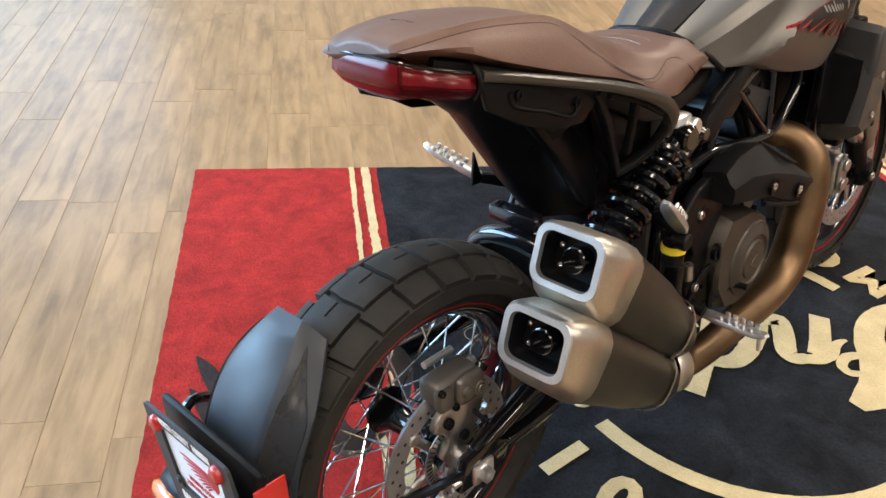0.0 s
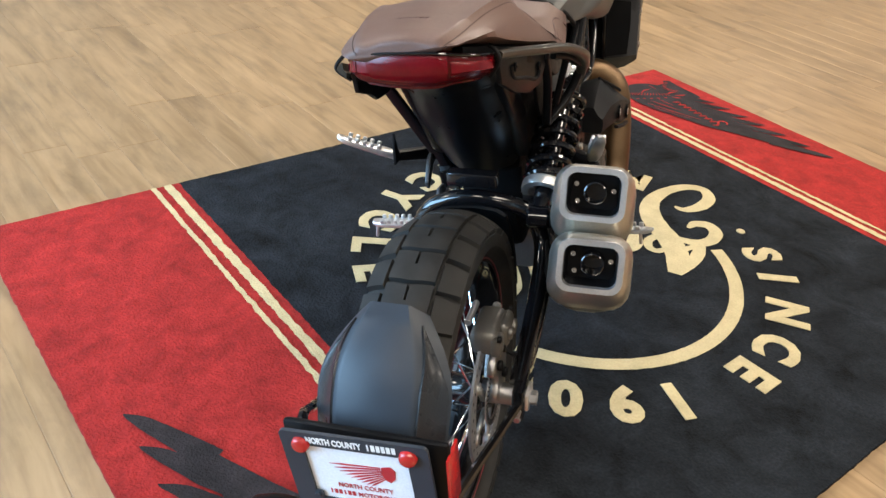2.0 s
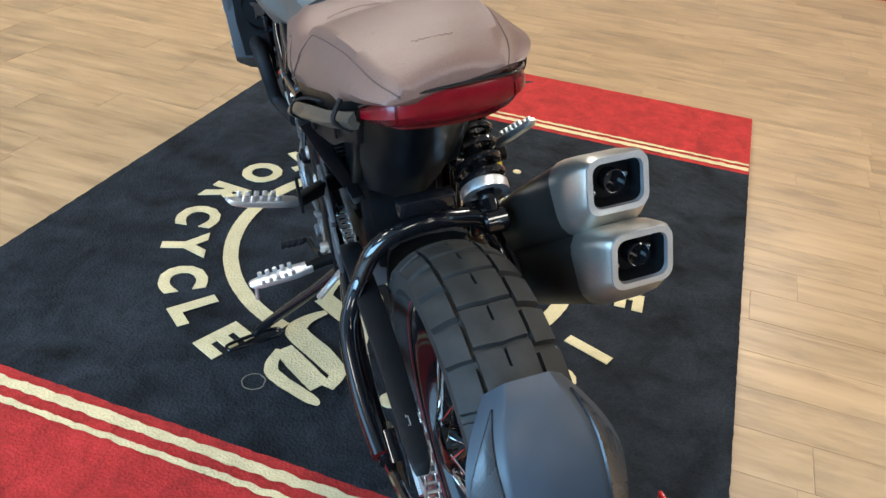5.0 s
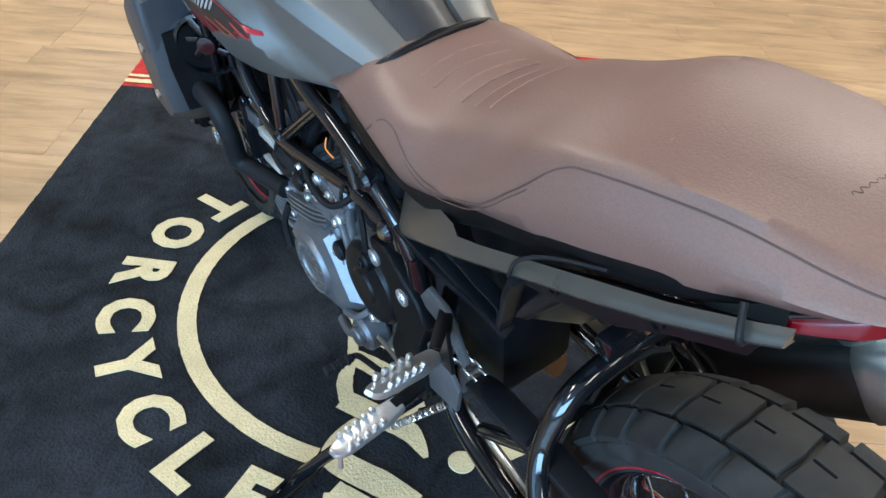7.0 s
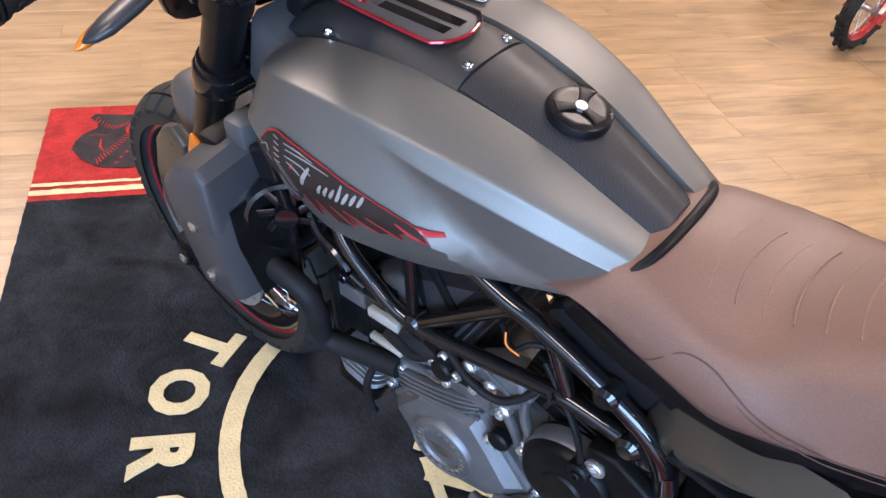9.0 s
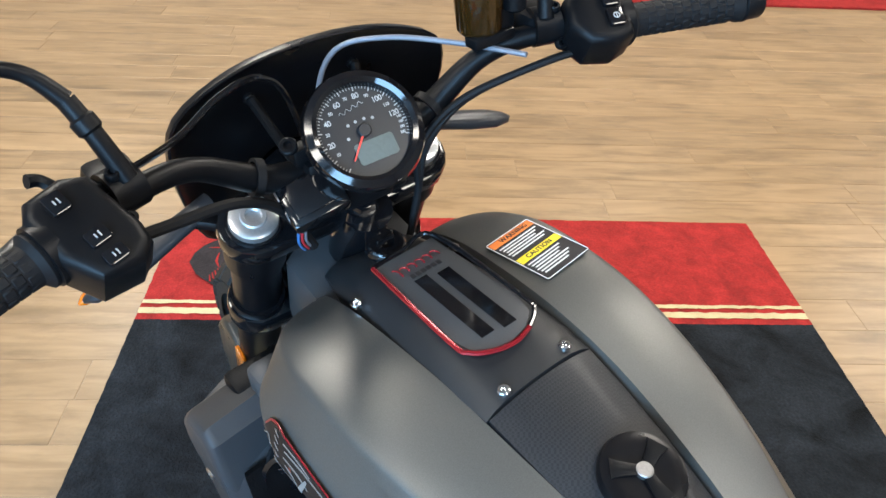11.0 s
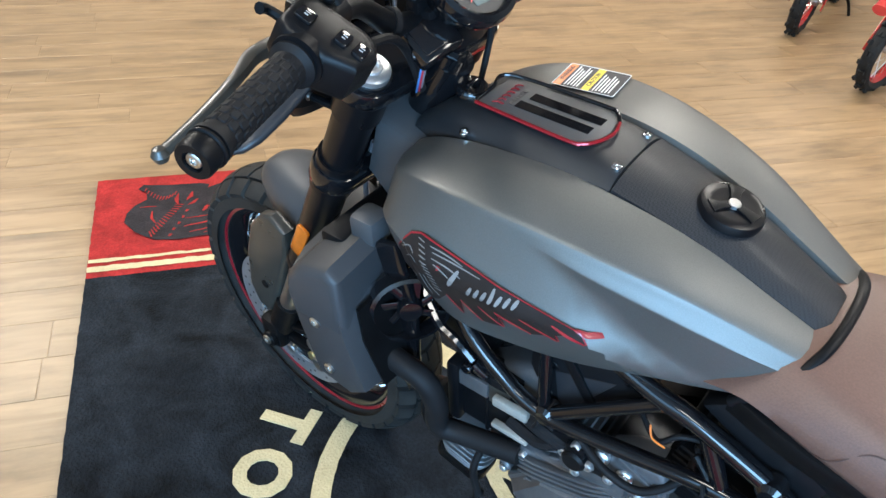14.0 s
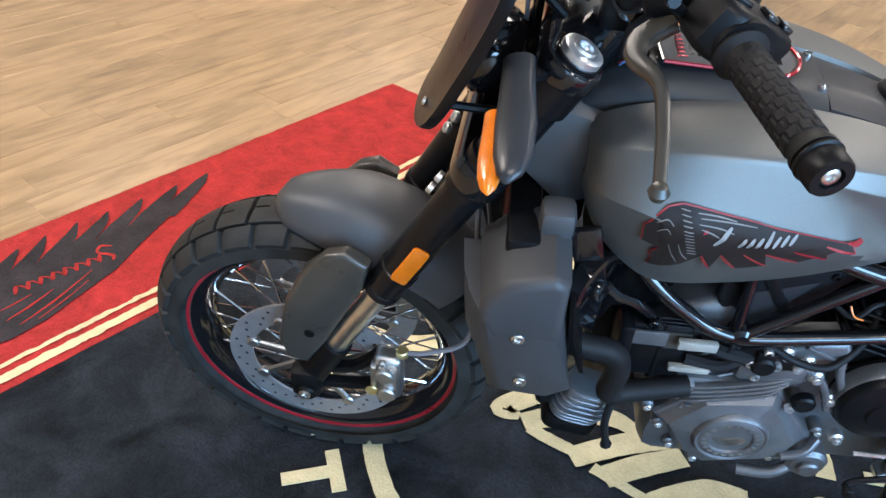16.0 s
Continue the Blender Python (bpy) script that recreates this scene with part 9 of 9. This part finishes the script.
def feather_print(turned):
    """A plain dark headdress-like fan woven into an end panel, with thin red lines."""
    def at(x, y):
        return (3.179 - x, 2.718 - y) if turned else (x, y)
    body = [(3.014, 2.176), (2.987, 2.192), (2.960, 2.166), (2.918, 2.164), (2.885, 2.200), (2.840, 2.222), (2.790, 2.228), (2.732, 2.197), (2.700, 2.165), (2.678, 2.138), (2.668, 2.069), (2.677, 1.986), (2.713, 1.865), (2.741, 1.765), (2.800, 1.655), (2.850, 1.550), (2.888, 1.465), (2.904, 1.470), (2.900, 1.560), (2.898, 1.660), (2.894, 1.760), (2.896, 1.850), (2.900, 1.930), (2.918, 1.984), (2.984, 1.970), (2.996, 2.000), (3.000, 2.104)]
    part("feather", woven_patch([at(x, y) for x, y in body], T + 0.0034), M["print_pile"], rug, "dark woven feather fan", 80)
    for k, (x, y) in enumerate(((2.998, 1.902), (3.006, 1.822), (3.008, 1.730), (2.999, 1.640), (2.993, 1.535), (2.988, 1.420), (2.984, 1.312))):
        part("feather", woven([at(*p) for p in ((2.868, y + 0.150 + 0.012 * k), (2.905, y + 0.105 + 0.008 * k), (2.955, y + 0.050), (x, y))], [0.050, 0.052, 0.036, 0.003], T + 0.0036 + 0.0001 * k), M["print_pile"], rug, "dark woven feather with a pointed tip", 80)

    def red(pts, w):
        part("feather_gap", woven([at(x, y) for x, y in pts], w, T + 0.0050), M["red_pile"], rug, "thin red woven line", 80)
    # ladder band across the fan
    for k in range(14):
        u = k / 13
        red([(2.864 - 0.172 * u, 2.053 + 0.094 * u), (2.869 - 0.144 * u, 2.078 + 0.077 * u)], [0.0050, 0.0030])
    # short hatching along the upper edge
    for k in range(11):
        u = k / 10
        x, y = 2.985 - 0.060 * math.sin(math.pi * u * 0.8), 2.166 - 0.092 * u
        red([(x, y), (x - 0.022, y + 0.006)], [0.0045, 0.0020])
    for pts, w in ((((2.781, 2.050), (2.784, 2.012), (2.790, 1.968)), 0.0060), (((2.735, 2.056), (2.750, 1.990), (2.772, 1.920)), 0.0075), (((2.700, 2.040), (2.728, 1.940), (2.778, 1.812)), 0.0070), (((2.690, 2.000), (2.714, 1.920), (2.745, 1.840)), 0.0040), (((2.937, 2.067), (2.900, 2.074), (2.865, 2.069)), 0.013), (((2.942, 2.024), (2.915, 2.030), (2.890, 2.044)), 0.014), (((2.894, 2.008), (2.875, 2.022), (2.860, 2.040)), 0.012), (((2.841, 2.146), (2.800, 2.148), (2.762, 2.134)), 0.008), (((2.868, 2.184), (2.870, 2.160), (2.866, 2.134)), 0.006)):
        red(pts, [0.002, w, 0.002])
    for x, y in ((2.832, 2.041), (2.797, 2.053), (2.763, 2.066), (2.731, 2.081), (2.700, 2.092)):
        red([(x, y), (x - 0.012, y + 0.006)], [0.010, 0.006])
    # joined slanting strokes in place of a word
    for k in range(8):
        u = k / 7
        x, y = 2.830 - 0.022 * u, 1.985 - 0.215 * u
        red([(x - 0.014, y + 0.010), (x + 0.004, y + 0.002), (x + 0.019, y - 0.005)], [0.006, 0.012, 0.006])
        if k < 7:
            red([(x + 0.016, y - 0.004), (x + 0.006, y - 0.016), (x - 0.014, y - 0.021)], [0.003, 0.005, 0.003])
    red([(2.838, 1.722), (2.858, 1.742), (2.838, 1.764), (2.800, 1.742), (2.778, 1.752)], [0.004, 0.009, 0.007, 0.012, 0.004])


M["print_pile"] = mat("dark_print_rug_pile", (0.030, 0.026, 0.028), 0.95, var=0.35, scale=14, bump=0.003, bscale=190, fine=0.16, spec=0.12)
feather_print(False)
feather_print(True)

# ---- second rug with a low sofa on it ----
far_rug = thing("rug", pose(0, 0, FLOOR), "bright red rug with faded olive feather print under a sofa", "rug")


def far_rug_z(bm):
    ring = [e for e in bm.edges if e.is_boundary]
    ex = bmesh.ops.extrude_edge_only(bm, edges=ring)
    for v in ex["geom"]:
        if isinstance(v, bmesh.types.BMVert):
            v.co.z = 0.001
    return bm


part("field", far_rug_z(plane_grid(5.62, -2.40, 8.60, 0.52, 0.014, 120, 120, 0.002, 30)), M["red_pile"], far_rug, "bright red cut pile", 80)
M["olive_pile"] = mat("faded_olive_rug_print", (0.17, 0.105, 0.05), 0.95, var=0.3, scale=18, bump=0.005, bscale=150, fine=0.3, spec=0.15)
for k in range(7):
    y = 0.10 - 0.34 * k
    part("feather", woven([(6.62 - 0.10 * (k % 2), y), (6.25, y - 0.10), (5.90 + 0.05 * (k % 3), y - 0.28)], [0.03, 0.13, 0.12, 0.01], 0.019), M["olive_pile"], far_rug, "faded olive feather shape", 80)
part("border", woven([(5.80, 0.40), (6.3, 0.38), (7.2, 0.41)], [0.03, 0.04, 0.03], 0.019), M["olive_pile"], far_rug, "faded olive border stroke", 80)

sofa = thing("sofa", pose(5.90, -0.22, FLOOR + 0.015, 0, 0, 64), "slate grey leatherette sofa standing on a red rug", "sofa")


def sofa_panel(name, cx, cy, cz, sx, sy, sz, bevel, label=""):
    part(name, box(cx, cy, cz, sx, sy, sz, bevel, 3), M["sofa"], sofa, label)


sofa_panel("front_panel", 0, -0.03, 0.235, 0.80, 0.10, 0.40, 0.018, "slate grey panel with seams")
sofa_panel("arm", -0.36, -0.42, 0.33, 0.12, 0.68, 0.59, 0.04)
sofa_panel("arm", 0.36, -0.42, 0.33, 0.12, 0.68, 0.59, 0.04)
sofa_panel("seat_cushion", 0, -0.40, 0.43, 0.58, 0.62, 0.14, 0.045)
sofa_panel("backrest", 0, -0.74, 0.50, 0.80, 0.14, 0.74, 0.05)
sofa_panel("base", 0, -0.42, 0.14, 0.70, 0.60, 0.12, 0.01)
for sx in (-0.30, 0.30):
    part("seam", tube([(sx, 0.021, 0.06), (sx, 0.0215, 0.25), (sx, 0.021, 0.42)], 0.0035, 8), M["satin_black"], sofa)
for sx, sy in ((-0.34, -0.06), (0.34, -0.06), (-0.34, -0.74), (0.34, -0.74)):
    part("foot", box(sx, sy, 0.02, 0.08, 0.08, 0.04, 0.004), M["satin_black"], sofa, "black block foot")


# ---- small dirt bikes parked across the floor ----
def knobby_wheel(parent, x, r, w):
    """Wheel at x along the bike: tyre with knobs, rim, spokes and hub."""
    bm = lathe([(r - 0.045, -w * 0.30), (r - 0.02, -w * 0.5), (r - 0.006, -w * 0.38), (r, 0), (r - 0.006, w * 0.38), (r - 0.02, w * 0.5), (r - 0.045, w * 0.30)],
               Matrix.Translation((x, 0, r)) @ Matrix.Rotation(radians(90), 4, 'X'), 40)
    knobs = []
    for i in range(26):
        a = 2 * math.pi * i / 26
        for s in ((-0.33, 0.33) if i % 2 else (-0.12, 0.12)):
            m = Matrix.Translation((x, 0, r)) @ Matrix.Rotation(a, 4, 'Y') @ Matrix.Translation((0, s * w, r + 0.002)) @ Matrix.Rotation(-s * 1.1, 4, 'X')
            knobs.append(box(0, 0, 0, 0.02, w * 0.2, 0.018, m=m))
    wheel = part("wheel", join(bm, *knobs), M["rubber"], parent, "black knobby tyre on a red rim")
    rm = Matrix.Translation((x, 0, r)) @ Matrix.Rotation(radians(90), 4, 'X')
    k = r - 0.046
    part("rim", lathe([(k, -w * 0.32), (k + 0.006, -w * 0.32), (k - 0.010, 0), (k + 0.006, w * 0.32), (k, w * 0.32), (k - 0.016, 0.006), (k - 0.016, -0.006)], rm, 40, True), M["bike_red"], wheel, "red anodised rim")
    part("hub", lathe([(0, -0.05), (0.022, -0.05), (0.022, -0.03), (0.014, -0.02), (0.014, 0.02), (0.022, 0.03), (0.022, 0.05), (0, 0.05)], rm, 20), M["alloy"], wheel)
    sp = []
    for i in range(16):
        a = 2 * math.pi * i / 16
        b = a + (0.5 if i % 2 else -0.5)
        sp.append(rod(rm @ Vector((0.02 * math.cos(b), 0.02 * math.sin(b), 0.028 * (-1) ** i)), rm @ Vector(((k - 0.012) * math.cos(a), (k - 0.012) * math.sin(a), 0)), 0.0016, 6))
    part("spokes", join(*sp), M["steel"], wheel)
    return wheel


def dirt_bike(x, y, heading, r, label):
    """A child's dirt bike; x, y is where its front tyre meets the floor."""
    base = 0.90 * r / 0.2
    b = thing("dirt_bike", pose(x, y, FLOOR, 0, 0, heading) @ pose(-base, 0, 0, -7), label, "dirt bike", "small dirt bikes")
    s = base
    knobby_wheel(b, s, r, 0.068)
    knobby_wheel(b, 0.0, r * 0.95, 0.075)
    for q in (-0.065, 0.065):
        part("fork_leg", join(tube([(s, q, r), (s - 0.10 * s, q, r + 0.20 * s)], 0.017, 12, smooth=False), tube([(s - 0.09 * s, q, r + 0.19 * s), (s - 0.26 * s, q, r + 0.50 * s)], 0.021, 12, smooth=False)), M["steel"], b, "silver fork leg")
        part("fork_guard", box(0, 0, 0, 0.05, 0.008, 0.24, 0.003, 1, Matrix.Translation((s - 0.02, q * 1.35, r + 0.09 * s)) @ Matrix.Rotation(radians(-26), 4, 'Y')), M["bike_red"], b, "red fork guard with white decal")
        part("decal", box(0, 0, 0, 0.03, 0.002, 0.12, 0, 1, Matrix.Translation((s - 0.03, q * 1.35 + (0.006 if q > 0 else -0.006), r + 0.10 * s)) @ Matrix.Rotation(radians(-26), 4, 'Y')), M["white_paint"], b)
    part("front_fender", loft([[Vector((s + 0.30 - 0.09 * i, 0.06 * math.cos(a) * (0.6 + 0.1 * i), 2 * r + 0.05 + 0.055 * i + 0.02 * math.sin(a))) for a in [k * math.pi / 6 for k in range(12)]] for i in range(6)]), M["bike_red"], b, "red front fender")
    part("plate", prism(soft_rect(0.16, 0.17, 0.03), 0.012, aim((s - 0.20 * s, 0, r + 0.52 * s), (1, 0, 0.3)), 0.003), M["white_paint"], b, "white front number board")
    part("handlebar", tube([(s - 0.36 * s, -0.30, r + 0.62 * s), (s - 0.29 * s, -0.14, r + 0.60 * s), (s - 0.27 * s, 0, r + 0.53 * s), (s - 0.29 * s, 0.14, r + 0.60 * s), (s - 0.36 * s, 0.30, r + 0.62 * s)], 0.011, 10), M["satin_black"], b)
    part("frame", join(tube([(s - 0.25 * s, 0, r + 0.48 * s), (s * 0.55, 0, r + 0.02), (s * 0.30, 0, r - 0.02), (0.02, 0, r)], 0.018, 10), tube([(s - 0.25 * s, 0, r + 0.47 * s), (0.45 * s, 0, r + 0.30 * s), (-0.12 * s, 0, r + 0.36 * s)], 0.016, 10)), M["bike_red"], b, "red tube frame")
    part("engine", join(box(0.46 * s, 0, r + 0.06, 0.24, 0.16, 0.16, 0.03), disc((0.44 * s, -0.08, r + 0.05), (0, -1, 0), 0.06, 0.03), *[box(0.56 * s, 0, r + 0.14 + 0.016 * i, 0.12, 0.12, 0.006) for i in range(6)]), M["alloy"], b, "silver finned engine")
    for q in (-1, 1):
        part("shroud", prism([(0.50 * s, 0.30 * s), (0.74 * s, 0.40 * s), (0.80 * s, 0.26 * s), (0.66 * s, 0.12 * s)], 0.012, pose(0, 0, r) @ side(q * 0.10), 0.004), M["bike_red"], b, "red side shroud")
        part("side_panel", prism([(0.05 * s, 0.34 * s), (0.40 * s, 0.32 * s), (0.34 * s, 0.14 * s), (0.16 * s, 0.18 * s)], 0.012, pose(0, 0, r) @ side(q * 0.085), 0.004), M["bike_blue"], b, "blue side panel")
    part("seat", loft([[Vector((0.62 * s - 0.12 * s * i, w * math.cos(a), r + 0.385 * s + h + 0.035 * math.sin(a))) for a in [k * math.pi / 6 for k in range(12)]] for i, (w, h) in enumerate(((0.05, 0.02), (0.06, 0.0), (0.07, -0.01), (0.075, 0.0), (0.075, 0.02), (0.06, 0.05), (0.04, 0.07)))]), M["satin_black"], b, "black ribbed seat")
    part("rear_fender", loft([[Vector((-0.05 * s - 0.10 * i, 0.065 * math.cos(a) * (1 - 0.1 * i), r + 0.40 * s + 0.04 * i + 0.014 * math.sin(a))) for a in [k * math.pi / 6 for k in range(12)]] for i in range(4)]), M["bike_red"], b, "red rear fender")
    part("exhaust", tube([(0.60 * s, -0.05, r + 0.10), (0.66 * s, -0.09, r), (0.40 * s, -0.11, r + 0.10 * s), (0.05 * s, -0.11, r + 0.26 * s)], [0.014, 0.014, 0.02, 0.034], 12), M["satin_black"], b)
    part("side_stand", tube([(0.40 * s, 0.06, r - 0.03), (0.36 * s, 0.12, 0.10), (0.34 * s, 0.155, 0.022)], 0.009, 8), M["satin_black"], b, "black side stand")
    return b


dirt_bike(4.15, -1.15, 128, 0.19, "small red dirt bike with knobby tyres on the tile floor")
dirt_bike(3.40, -1.02, 112, 0.19, "small red and blue dirt bike leaning on its side stand")
dirt_bike(2.42, -1.22, 118, 0.24, "larger red dirt bike with a red rim and black knobby tyre")


# ---- plank tiles of the floor ----
def plank_mesh(w, l):
    """One tile: flat top with eased rims, open underneath, top at z = 0."""
    g, e, d = 0.0009, 0.0008, 0.003
    w2, l2 = w / 2 - g, l / 2 - g
    rings = []
    for inset, z in ((0.0, -d), (0.0, -e), (e, 0.0)):
        rings.append([(x * (w2 - inset), y * (l2 - inset), z) for x, y in ((-1, -1), (1, -1), (1, 1), (-1, 1))])
    v = [p for r in rings for p in r]
    f = [(a, (a + 1) % 4, 4 + (a + 1) % 4, 4 + a) for a in range(4)]
    f += [(4 + a, 4 + (a + 1) % 4, 8 + (a + 1) % 4, 8 + a) for a in range(4)]
    f.append((8, 9, 10, 11))
    return v, f


def lay_planks():
    pick = random.Random(7)
    v, f = plank_mesh(PW, PL)
    me = bpy.data.meshes.new("plank")
    me.from_pydata(v, [], f)
    me.materials.append(M["wood"])
    known = {0: 2.146, 1: 1.972, 2: 2.085}
    rest_v, rest_f = [], []
    for k in range(int((X0 + 0.249) / PW), int((X1 + 0.249) / PW) + 1):
        cx = -0.249 + PW * (k + 0.5)
        if cx - PW / 2 < X0 or cx + PW / 2 > X1:
            continue
        start = known[k] if k in known else pick.random() * PL
        for j in range(-12, 12):
            cy = start + PL * (j + 0.5)
            if cy - PL / 2 < Y0 or cy + PL / 2 > Y1:
                continue
            if RX0 + 0.1 < cx < RX1 - 0.1 and RY0 + 0.05 < cy - PL / 2 and cy + PL / 2 < RY1 - 0.05:
                continue
            dz = FLOOR + pick.uniform(-0.0004, 0.0)
            if -1.9 < cx < 5.1 and -1.5 < cy < 4.3:
                ob = new("plank", me)
                ob.parent = floor
                ob.location = (cx, cy, dz)
            else:
                o = len(rest_v)
                rest_v += [(x + cx, y + cy, z + dz) for x, y, z in v]
                rest_f += [tuple(o + q for q in face) for face in f]
    rm = bpy.data.meshes.new("planks")
    rm.from_pydata(rest_v, [], rest_f)
    rm.materials.append(M["wood"])
    ob = new("planks", rm)
    ob.parent = floor
    tagged(ob, "wood-look plank tiles further across the showroom", kind="stuff")


lay_planks()
